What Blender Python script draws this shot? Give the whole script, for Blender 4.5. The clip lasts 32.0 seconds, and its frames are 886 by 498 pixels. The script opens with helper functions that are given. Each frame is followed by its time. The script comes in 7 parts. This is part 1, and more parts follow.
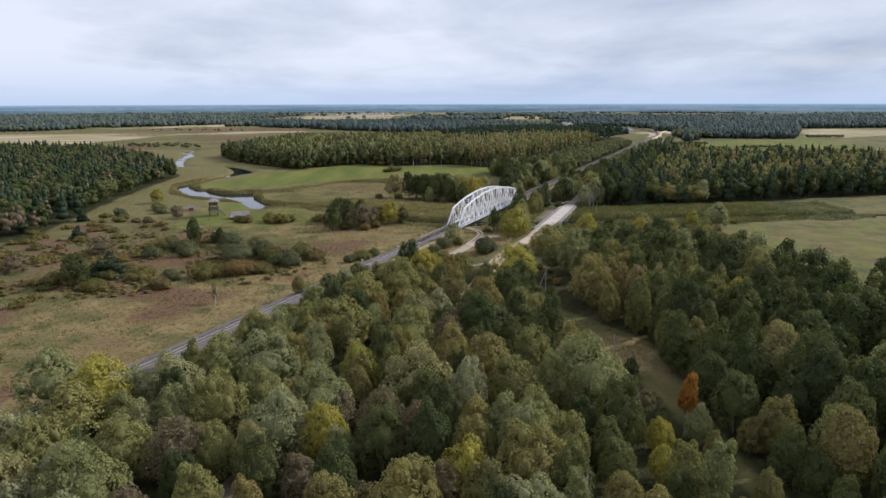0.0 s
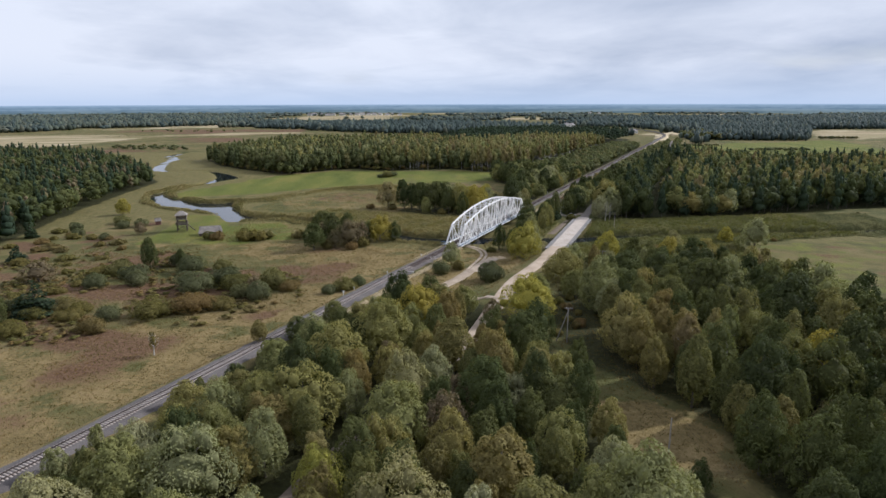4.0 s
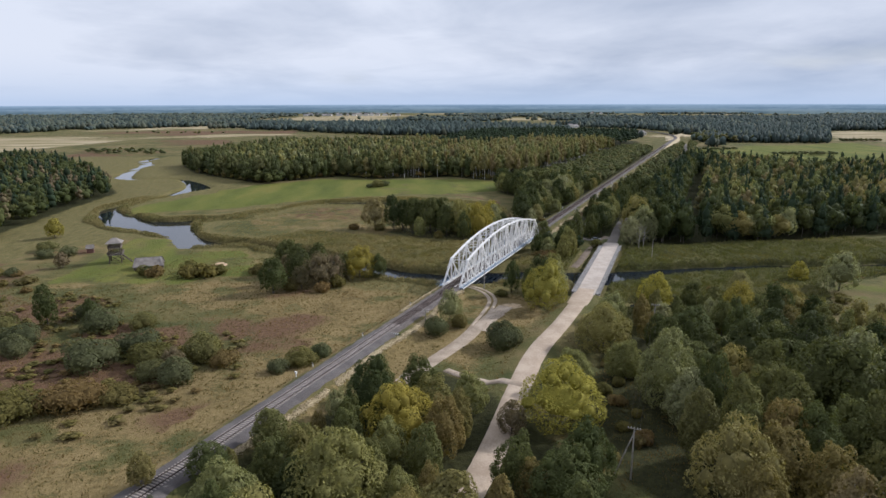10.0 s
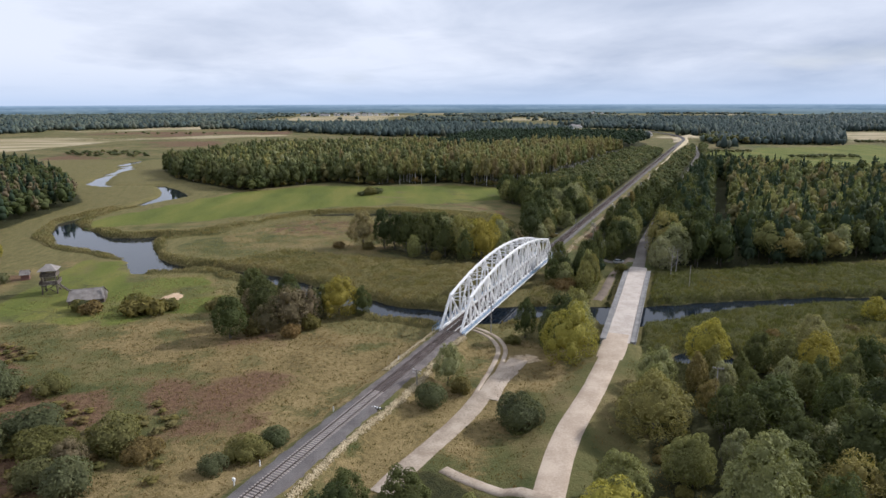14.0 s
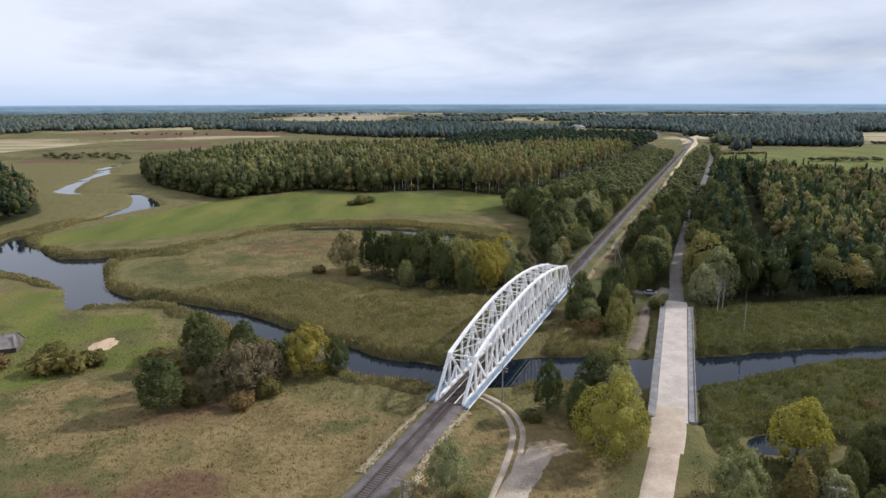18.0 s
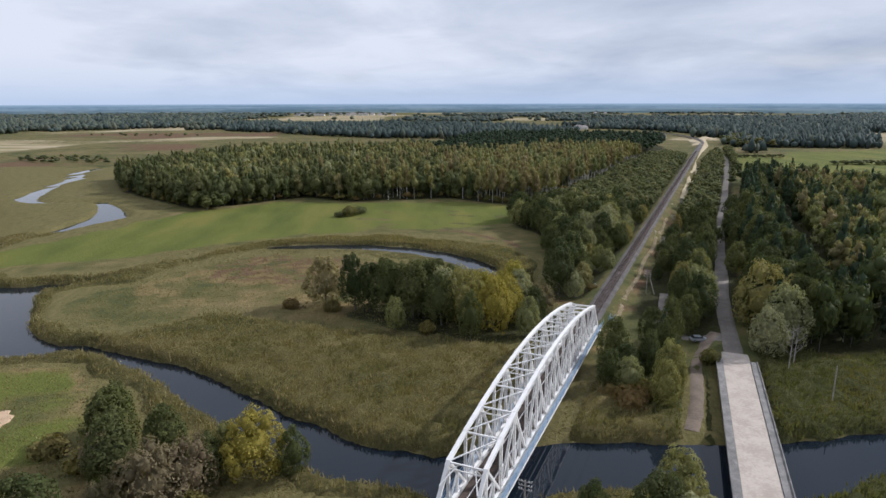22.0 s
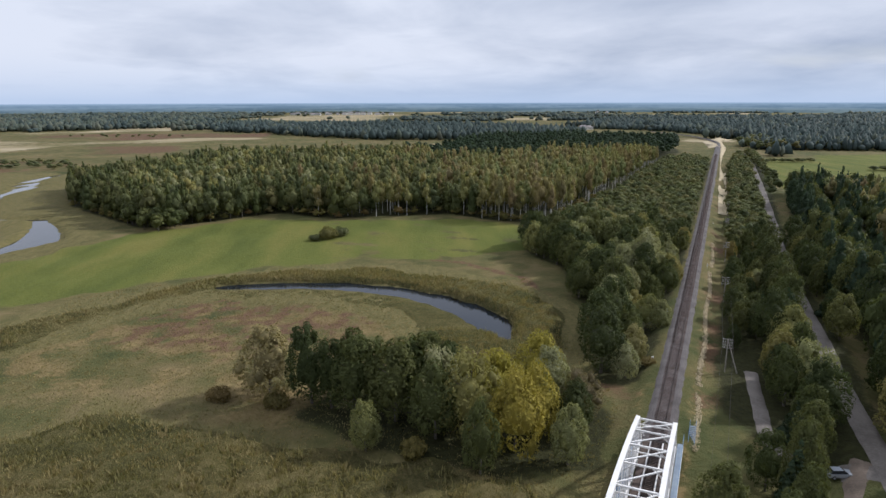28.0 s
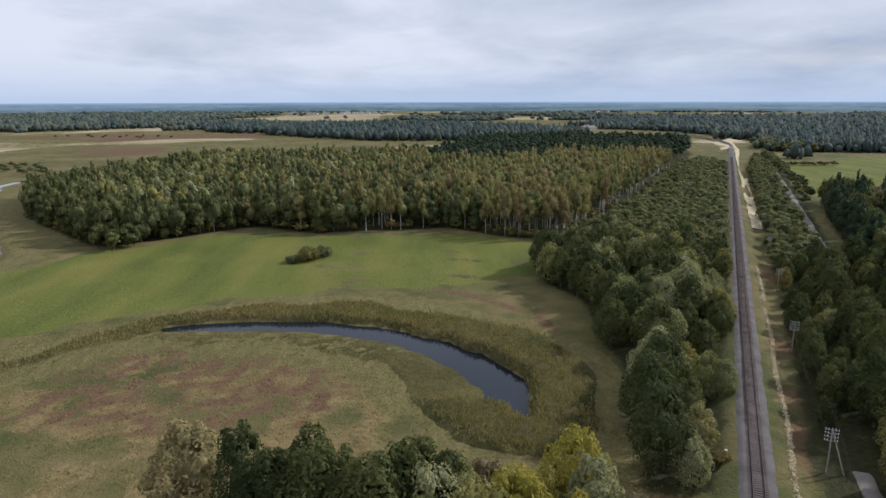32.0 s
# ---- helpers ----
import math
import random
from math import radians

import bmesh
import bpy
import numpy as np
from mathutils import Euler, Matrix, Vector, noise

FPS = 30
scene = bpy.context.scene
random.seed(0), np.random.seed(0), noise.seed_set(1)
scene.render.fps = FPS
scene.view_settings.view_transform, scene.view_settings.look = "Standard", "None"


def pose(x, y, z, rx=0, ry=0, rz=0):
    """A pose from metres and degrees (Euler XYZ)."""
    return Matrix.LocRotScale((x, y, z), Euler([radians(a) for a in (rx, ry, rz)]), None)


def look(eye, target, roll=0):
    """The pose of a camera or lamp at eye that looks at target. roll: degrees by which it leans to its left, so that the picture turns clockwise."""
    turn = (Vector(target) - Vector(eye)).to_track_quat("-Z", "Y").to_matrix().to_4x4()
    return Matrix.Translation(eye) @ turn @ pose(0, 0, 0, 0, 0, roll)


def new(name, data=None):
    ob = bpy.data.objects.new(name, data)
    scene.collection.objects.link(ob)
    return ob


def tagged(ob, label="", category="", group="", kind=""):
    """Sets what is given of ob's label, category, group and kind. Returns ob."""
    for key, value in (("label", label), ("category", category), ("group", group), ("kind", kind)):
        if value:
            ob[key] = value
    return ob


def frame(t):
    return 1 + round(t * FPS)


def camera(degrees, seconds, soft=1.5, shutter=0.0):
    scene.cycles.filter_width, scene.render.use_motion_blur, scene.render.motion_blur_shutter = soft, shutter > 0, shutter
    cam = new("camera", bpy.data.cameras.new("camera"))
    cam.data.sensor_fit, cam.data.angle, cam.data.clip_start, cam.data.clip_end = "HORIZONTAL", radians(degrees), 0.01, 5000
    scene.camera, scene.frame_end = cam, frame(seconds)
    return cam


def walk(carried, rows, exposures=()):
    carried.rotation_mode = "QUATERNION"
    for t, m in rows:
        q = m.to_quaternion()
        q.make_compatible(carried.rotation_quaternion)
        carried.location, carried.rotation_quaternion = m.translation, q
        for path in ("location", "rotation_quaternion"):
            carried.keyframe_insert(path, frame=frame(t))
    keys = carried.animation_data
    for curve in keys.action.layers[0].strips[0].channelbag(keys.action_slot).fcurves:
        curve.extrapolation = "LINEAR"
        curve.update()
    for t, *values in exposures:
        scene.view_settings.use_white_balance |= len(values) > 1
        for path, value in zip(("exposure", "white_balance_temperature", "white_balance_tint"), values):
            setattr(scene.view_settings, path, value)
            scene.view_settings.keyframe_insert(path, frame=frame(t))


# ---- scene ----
# The drone's straight, level flight: seconds, place, turn.
FLIGHT = [
    (0, (0.000, 0.000, 57.500), (76.749, 0.124, -3.168)),
    (3.5, (2.412, 33.376, 57.530), (76.767, 0.124, -3.211)),
    (7, (4.822, 66.724, 57.561), (76.775, 0.124, -3.255)),
    (10.5, (7.231, 100.046, 57.591), (76.773, 0.124, -3.301)),
    (14, (9.637, 133.341, 57.622), (76.762, 0.124, -3.349)),
    (17.5, (12.042, 166.609, 57.652), (76.740, 0.124, -3.399)),
    (21, (14.444, 199.850, 57.683), (76.709, 0.124, -3.451)),
    (24.5, (16.845, 233.064, 57.713), (76.668, 0.124, -3.504)),
    (28, (19.243, 266.251, 57.744), (76.617, 0.124, -3.559)),
    (32, (21.982, 304.147, 57.778), (76.546, 0.124, -3.624)),
]
# the clip brightens and darkens a little on the way
LIGHT = [(0, 0.32), (6.0, 0.29), (12.0, 0.22), (13.4, 0.36), (19.4, 0.38), (20.6, 0.24), (23.0, 0.22), (24.2, 0.32), (26.0, 0.28), (32, 0.20)]
cam = camera(70.5, 32.0)
walk(cam, [(t, pose(*p, *r)) for t, p, r in FLIGHT], exposures=[(t, e, 5720, 12) for t, e in LIGHT])

# ---------------------------------------------------------------- world, sun
SUN_DIR = Vector((0.88, 0.32, 0.61)).normalized()      # towards the sun
world = bpy.data.worlds.new("world")
scene.world = world
world.use_nodes = True
wt = world.node_tree
wt.nodes.clear()


def wn(kind, **sets):
    n = wt.nodes.new(kind)
    for k, v in sets.items():
        n.inputs[k].default_value = v
    return n


def wmath(op, a, b=None, clamp=False):
    n = wt.nodes.new("ShaderNodeMath")
    n.operation, n.use_clamp = op, clamp
    for i, v in enumerate((a, b)):
        if v is None:
            continue
        if isinstance(v, (int, float)):
            n.inputs[i].default_value = v
        else:
            wt.links.new(v, n.inputs[i])
    return n.outputs[0]


def wmix(fac, a, b):
    n = wt.nodes.new("ShaderNodeMix")
    n.data_type = "RGBA"
    for i, v in ((0, fac), (6, a), (7, b)):
        if isinstance(v, (int, float, tuple)):
            n.inputs[i].default_value = v
        else:
            wt.links.new(v, n.inputs[i])
    return n.outputs[2]


sky = wt.nodes.new("ShaderNodeTexSky")
sky.sky_type, sky.sun_disc = "NISHITA", False
sky.sun_elevation = math.asin(SUN_DIR.z)
sky.sun_rotation = math.atan2(SUN_DIR.x, SUN_DIR.y)
sky.altitude, sky.air_density, sky.dust_density = 100, 1.0, 2.0
tc = wt.nodes.new("ShaderNodeTexCoord")
sep = wt.nodes.new("ShaderNodeSeparateXYZ")
wt.links.new(tc.outputs["Generated"], sep.inputs[0])
up = wmath("ADD", wmath("MAXIMUM", sep.outputs[2], 0.0), 0.16)
flat = wt.nodes.new("ShaderNodeCombineXYZ")
wt.links.new(wmath("DIVIDE", sep.outputs[0], up), flat.inputs[0])
wt.links.new(wmath("DIVIDE", sep.outputs[1], up), flat.inputs[1])


def wnoise(scale, detail, rough, offset, stretch=(1, 1, 1)):
    m = wt.nodes.new("ShaderNodeMapping")
    m.inputs["Location"].default_value = offset
    m.inputs["Scale"].default_value = stretch
    wt.links.new(flat.outputs[0], m.inputs[0])
    n = wn("ShaderNodeTexNoise", Scale=scale, Detail=detail, Roughness=rough)
    n.inputs["Distortion"].default_value = 0.4
    wt.links.new(m.outputs[0], n.inputs["Vector"])
    return n.outputs[0]


# a broken sheet of stratocumulus: thin bright parts, thick grey parts, small blue gaps
thick = wmath("MULTIPLY", wmath("SUBTRACT", wnoise(0.8, 7, 0.52, (3.1, 0.4, 0), (1, 0.9, 1)), 0.36), 3.2, True)
fine = wnoise(1.6, 8, 0.6, (7.7, 2.2, 0))
shade = wmath("ADD", wmath("MULTIPLY", thick, 0.75), wmath("ADD", wmath("MULTIPLY", wmath("SUBTRACT", fine, 0.5), 0.8), wmath("MULTIPLY", sep.outputs[0], 0.62)), True)
cloud = wmix(shade, (0.95, 0.95, 0.965, 1), (0.545, 0.59, 0.67, 1))
low = wmath("SUBTRACT", 1.0, wmath("MULTIPLY", sep.outputs[2], 13.0), True)
low = wmath("MULTIPLY", low, low)
cloud = wmix(wmath("MULTIPLY", low, 0.85), cloud, (0.62, 0.72, 0.86, 1))
gap = wmath("MULTIPLY", wmath("SUBTRACT", wnoise(0.33, 4, 0.5, (11.3, 5.0, 0)), 0.60), 6.0, True)
skyscaled = wmix(1.0, (0, 0, 0, 1), sky.outputs[0])
bg_sky = wn("ShaderNodeBackground", Strength=0.10)
wt.links.new(skyscaled, bg_sky.inputs[0])
bg_cloud = wn("ShaderNodeBackground", Strength=0.71)
wt.links.new(cloud, bg_cloud.inputs[0])
mixs = wt.nodes.new("ShaderNodeMixShader")
wt.links.new(wmath("MULTIPLY", gap, 0.30), mixs.inputs[0])
wt.links.new(bg_cloud.outputs[0], mixs.inputs[1])
wt.links.new(bg_sky.outputs[0], mixs.inputs[2])
wout = wt.nodes.new("ShaderNodeOutputWorld")
wt.links.new(mixs.outputs[0], wout.inputs[0])

sun_data = bpy.data.lights.new("sun", "SUN")
sun_data.energy, sun_data.angle, sun_data.color = 3.5, radians(2.5), (1.0, 0.93, 0.82)
sun = new("sun", sun_data)
sun.matrix_world = look(SUN_DIR * 100, (0, 0, 0))


# ---------------------------------------------------------------- materials
class Nodes:
    """A short way to write node trees."""

    def __init__(self, name):
        self.mat = bpy.data.materials.new(name)
        self.mat.use_nodes = True
        self.t = self.mat.node_tree
        self.t.nodes.clear()
        self.out = self.t.nodes.new("ShaderNodeOutputMaterial")
        self.pos = self.t.nodes.new("ShaderNodeNewGeometry")

    def put(self, sock, v):
        if isinstance(v, (int, float)):
            sock.default_value = v
        elif isinstance(v, tuple):
            sock.default_value = v if len(v) == len(sock.default_value) else (*v, 1)
        else:
            self.t.links.new(v, sock)

    def math(self, op, a, b=None, clamp=False):
        n = self.t.nodes.new("ShaderNodeMath")
        n.operation, n.use_clamp = op, clamp
        self.put(n.inputs[0], a)
        if b is not None:
            self.put(n.inputs[1], b)
        return n.outputs[0]

    def mix(self, fac, a, b, kind="MIX"):
        n = self.t.nodes.new("ShaderNodeMix")
        n.data_type, n.blend_type = "RGBA", kind
        self.put(n.inputs[0], fac), self.put(n.inputs[6], a), self.put(n.inputs[7], b)
        return n.outputs[2]

    def noise(self, scale, detail=4, rough=0.55, where=None, stretch=None):
        n = self.t.nodes.new("ShaderNodeTexNoise")
        n.inputs["Scale"].default_value, n.inputs["Detail"].default_value, n.inputs["Roughness"].default_value = scale, detail, rough
        src = where if where is not None else self.pos.outputs["Position"]
        if stretch:
            m = self.t.nodes.new("ShaderNodeMapping")
            m.inputs["Scale"].default_value = stretch[:3]
            if len(stretch) > 3:
                m.inputs["Rotation"].default_value = (0, 0, stretch[3])
            self.t.links.new(src, m.inputs[0])
            src = m.outputs[0]
        self.t.links.new(src, n.inputs["Vector"])
        return n.outputs[0]

    def step(self, v, lo, hi):
        n = self.t.nodes.new("ShaderNodeMapRange")
        n.interpolation_type = "SMOOTHSTEP"
        self.put(n.inputs[0], v), self.put(n.inputs[1], lo), self.put(n.inputs[2], hi)
        return n.outputs[0]

    def attr(self, name):
        n = self.t.nodes.new("ShaderNodeAttribute")
        n.attribute_name = name
        return n.outputs["Fac"]

    def island(self):
        return self.pos.outputs["Random Per Island"]

    def object_random(self):
        return self.t.nodes.new("ShaderNodeObjectInfo").outputs["Random"]

    def ramp(self, v, stops):
        n = self.t.nodes.new("ShaderNodeValToRGB")
        self.put(n.inputs[0], v)
        e = n.color_ramp.elements
        while len(e) < len(stops):
            e.new(0.5)
        for el, (p, c) in zip(e, stops):
            el.position, el.color = p, (*c, 1)
        return n.outputs[0]

    def bump(self, height, dist, strength=1.0):
        n = self.t.nodes.new("ShaderNodeBump")
        n.inputs["Strength"].default_value, n.inputs["Distance"].default_value = strength, dist
        self.put(n.inputs["Height"], height)
        return n.outputs[0]

    def surface(self, color, rough=0.8, metal=0.0, normal=None, specular=0.3):
        n = self.t.nodes.new("ShaderNodeBsdfPrincipled")
        self.put(n.inputs["Base Color"], color), self.put(n.inputs["Roughness"], rough), self.put(n.inputs["Metallic"], metal)
        n.inputs["Specular IOR Level"].default_value = specular
        if normal is not None:
            self.put(n.inputs["Normal"], normal)
        self.t.links.new(n.outputs[0], self.out.inputs[0])
        return self.mat


def plain(name, a, b, scale, rough=0.8, metal=0.0, bump=0.0, fine=None, spec=0.3):
    """Two tones mixed at two scales."""
    m = Nodes(name)
    f = m.math("ADD", m.math("MULTIPLY", m.noise(scale), 0.6), m.math("MULTIPLY", m.noise(fine or scale * 9, 3), 0.4))
    f = m.step(f, 0.36, 0.64)
    f = m.math("ADD", m.math("MULTIPLY", f, 0.8), m.math("MULTIPLY", m.object_random(), 0.2))
    nrm = m.bump(m.noise(fine or scale * 9, 4), bump) if bump else None
    return m.surface(m.mix(f, a, b), rough, metal, nrm, spec)


def leaf_material(name, stops, shine=0.08):
    """Leaf sprays: each tree has its tone (object or tint attribute), each spray its own shade."""
    m = Nodes(name)
    tone = m.math("FRACT", m.math("ADD", m.object_random(), m.attr("tint")))
    col = m.ramp(tone, stops)
    sh = m.math("ADD", 0.74, m.math("MULTIPLY", m.island(), 0.56))
    gray = m.t.nodes.new("ShaderNodeCombineXYZ")
    for i in range(3):
        m.put(gray.inputs[i], sh)
    col = m.mix(1.0, col, gray.outputs[0], "MULTIPLY")
    n2 = m.noise(0.35, 3)
    col = m.mix(m.math("MULTIPLY", m.step(n2, 0.5, 0.75), 0.22), col, m.mix(1.0, col, (1.35, 1.2, 0.75), "MULTIPLY"))
    d = m.t.nodes.new("ShaderNodeBsdfPrincipled")
    m.put(d.inputs["Base Color"], col)
    d.inputs["Roughness"].default_value = 0.7
    d.inputs["Specular IOR Level"].default_value = shine
    tr = m.t.nodes.new("ShaderNodeBsdfTranslucent")
    m.put(tr.inputs[0], m.mix(1.0, col, (1.3, 1.3, 0.6), "MULTIPLY"))
    mx = m.t.nodes.new("ShaderNodeMixShader")
    mx.inputs[0].default_value = 0.28
    m.t.links.new(d.outputs[0], mx.inputs[1]), m.t.links.new(tr.outputs[0], mx.inputs[2])
    m.t.links.new(mx.outputs[0], m.out.inputs[0])
    return m.mat


def make_ground_material():
    m = Nodes("meadow_ground")
    big, mid, fine, tuft = m.noise(0.018, 4), m.noise(0.11, 5, 0.6), m.noise(0.9, 5, 0.65), m.noise(3.5, 3)
    col = m.ramp(m.math("ADD", m.math("MULTIPLY", big, 0.45), m.math("MULTIPLY", mid, 0.55)),
                 [(0.36, (0.062, 0.070, 0.025)), (0.46, (0.100, 0.096, 0.036)), (0.54, (0.142, 0.118, 0.050)), (0.64, (0.182, 0.140, 0.070))])

    def cover(name, c, base):
        edge = m.math("ADD", m.attr(name), m.math("MULTIPLY", m.math("SUBTRACT", m.math("ADD", m.math("MULTIPLY", mid, 0.6), m.math("MULTIPLY", fine, 0.4)), 0.5), 1.5))
        return m.mix(m.step(edge, 0.38, 0.66), base, c)

    dry = m.ramp(m.math("ADD", m.math("MULTIPLY", mid, 0.5), m.math("MULTIPLY", fine, 0.5)),
                 [(0.34, (0.108, 0.084, 0.036)), (0.48, (0.174, 0.131, 0.057)), (0.62, (0.250, 0.186, 0.088))])
    col = cover("dry", dry, col)
    red = m.ramp(fine, [(0.3, (0.078, 0.046, 0.028)), (0.5, (0.132, 0.078, 0.046)), (0.7, (0.165, 0.116, 0.062))])
    col = cover("red", red, col)
    reed = m.ramp(m.math("ADD", m.math("MULTIPLY", m.noise(0.5, 4, 0.6, None, (1, 0.3, 1)), 0.5), m.math("MULTIPLY", fine, 0.5)),
                  [(0.34, (0.090, 0.082, 0.032)), (0.5, (0.138, 0.120, 0.048)), (0.66, (0.192, 0.156, 0.070))])
    col = cover("reed", reed, col)
    mown = m.ramp(m.math("ADD", m.math("MULTIPLY", m.noise(0.06, 4, 0.5, None, (1.0, 0.25, 1, 0.5)), 0.6), m.math("MULTIPLY", fine, 0.4)),
                  [(0.36, (0.078, 0.096, 0.022)), (0.5, (0.117, 0.130, 0.029)), (0.62, (0.162, 0.152, 0.040))])
    col = cover("mown", mown, col)
    tan = m.ramp(m.noise(0.02, 4, 0.5, None, (0.4, 1.6, 1)), [(0.35, (0.20, 0.175, 0.085)), (0.5, (0.30, 0.245, 0.145)), (0.65, (0.40, 0.335, 0.225))])
    col = cover("tan", tan, col)
    bare = m.ramp(fine, [(0.3, (0.290, 0.213, 0.134)), (0.7, (0.554, 0.438, 0.302))])
    col = cover("bare", bare, col)
    # dark floor of the wood zones, the trees' shade put into its colour
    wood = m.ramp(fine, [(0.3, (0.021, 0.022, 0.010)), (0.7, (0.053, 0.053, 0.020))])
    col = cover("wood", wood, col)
    col = m.mix(m.math("MULTIPLY", m.step(tuft, 0.5, 0.8), 0.35), col, m.mix(1.0, col, (0.594, 0.562, 0.504), "MULTIPLY"))
    h = m.math("ADD", m.math("MULTIPLY", fine, 1.0), m.math("MULTIPLY", tuft, 0.4))
    return m.surface(col, 0.95, 0, m.bump(h, 0.5, 0.9), 0.1)


def make_water():
    m = Nodes("river_water")
    p = m.t.nodes.new("ShaderNodeBsdfPrincipled")
    murk = m.mix(m.noise(0.05, 3), (0.007, 0.012, 0.020), (0.012, 0.016, 0.022))
    m.put(p.inputs["Base Color"], murk)
    p.inputs["Roughness"].default_value = 0.03
    p.inputs["IOR"].default_value = 1.33
    p.inputs["Specular IOR Level"].default_value = 0.5
    m.put(p.inputs["Normal"], m.bump(m.math("ADD", m.noise(0.8, 3), m.math("MULTIPLY", m.noise(5.0, 2), 0.2)), 0.02, 0.25))
    m.t.links.new(p.outputs[0], m.out.inputs[0])
    return m.mat


M_GROUND = make_ground_material()
M_WATER = make_water()
M_WHITE = plain("white_bridge_paint", (0.82, 0.80, 0.78), (0.68, 0.66, 0.64), 0.6, 0.45, 0, 0.002, 8, 0.4)
M_BLUE = plain("blue_rail_paint", (0.10, 0.20, 0.36), (0.16, 0.27, 0.42), 0.8, 0.5)
M_TIE = plain("dark_bridge_timber", (0.055, 0.040, 0.033), (0.10, 0.075, 0.062), 0.9, 0.9, 0, 0.01)
M_SLEEPER = plain("weathered_sleeper", (0.27, 0.230, 0.205), (0.43, 0.375, 0.34), 0.4, 0.9, 0, 0.006, 7)
M_RAIL = plain("rusty_rail_steel", (0.030, 0.023, 0.021), (0.060, 0.044, 0.038), 2.0, 0.55, 0.5)
M_BALLAST = plain("grey_ballast", (0.074, 0.065, 0.063), (0.152, 0.135, 0.130), 0.25, 0.95, 0, 0.08, 9)
M_BALLAST_OLD = plain("brown_ballast", (0.080, 0.066, 0.062), (0.175, 0.150, 0.140), 0.35, 0.95, 0, 0.08, 9)
M_SLEEPER_OLD = plain("tarred_timber_sleeper", (0.060, 0.042, 0.036), (0.125, 0.092, 0.080), 0.5, 0.9, 0, 0.006, 7)
M_ROAD = plain("pale_gravel_road", (0.33, 0.255, 0.190), (0.50, 0.405, 0.315), 0.22, 0.95, 0, 0.02, 3)
# the road gravel again, darkened in its colour for the trees' shade
M_ROAD_DULL = plain("shade_toned_gravel", (0.125, 0.108, 0.095), (0.22, 0.195, 0.172), 0.22, 0.95, 0, 0.02, 3)
M_DECK = plain("dusty_bridge_deck", (0.35, 0.295, 0.250), (0.49, 0.425, 0.370), 0.35, 0.9, 0, 0.01, 2)
M_WALKWAY = plain("blue_grey_walkway", (0.20, 0.25, 0.32), (0.30, 0.35, 0.41), 0.6, 0.6)
M_CONC = plain("weathered_concrete", (0.24, 0.23, 0.23), (0.42, 0.41, 0.40), 0.5, 0.9, 0, 0.01, 5)
M_CONC_OLD = plain("stained_concrete", (0.13, 0.125, 0.12), (0.27, 0.255, 0.245), 0.6, 0.95, 0, 0.02, 6)
M_DIRT = plain("worn_dirt_track", (0.24, 0.185, 0.135), (0.43, 0.355, 0.28), 0.3, 0.95, 0, 0.03, 3)
# a darker brown than the worn dirt track
M_LANE = plain("dark_lane_dirt", (0.11, 0.085, 0.065), (0.20, 0.155, 0.12), 0.3, 0.95, 0, 0.03, 3)
M_RUBBLE = plain("chalky_rubble", (0.34, 0.275, 0.165), (0.52, 0.43, 0.28), 0.5, 0.95, 0, 0.1, 4)
M_POLE = plain("grey_pole_timber", (0.20, 0.18, 0.16), (0.36, 0.33, 0.30), 1.0, 0.9)
M_CERAMIC = plain("white_insulator", (0.75, 0.75, 0.74), (0.60, 0.60, 0.60), 3.0, 0.3)
M_PLANK = plain("silvered_planks", (0.14, 0.122, 0.11), (0.28, 0.25, 0.228), 0.7, 0.9, 0, 0.01, 6)
M_DARKWOOD = plain("dark_tower_timber", (0.075, 0.058, 0.048), (0.15, 0.12, 0.10), 0.9, 0.9, 0, 0.01, 6)
M_SAND = plain("bare_sand", (0.40, 0.275, 0.175), (0.52, 0.375, 0.25), 0.4, 0.95, 0, 0.02, 4)
M_BARK = plain("grey_bark", (0.07, 0.058, 0.048), (0.16, 0.14, 0.12), 1.5, 0.9, 0, 0.02)
M_BIRCHBARK = plain("white_birch_bark", (0.62, 0.60, 0.56), (0.30, 0.28, 0.26), 1.2, 0.8)
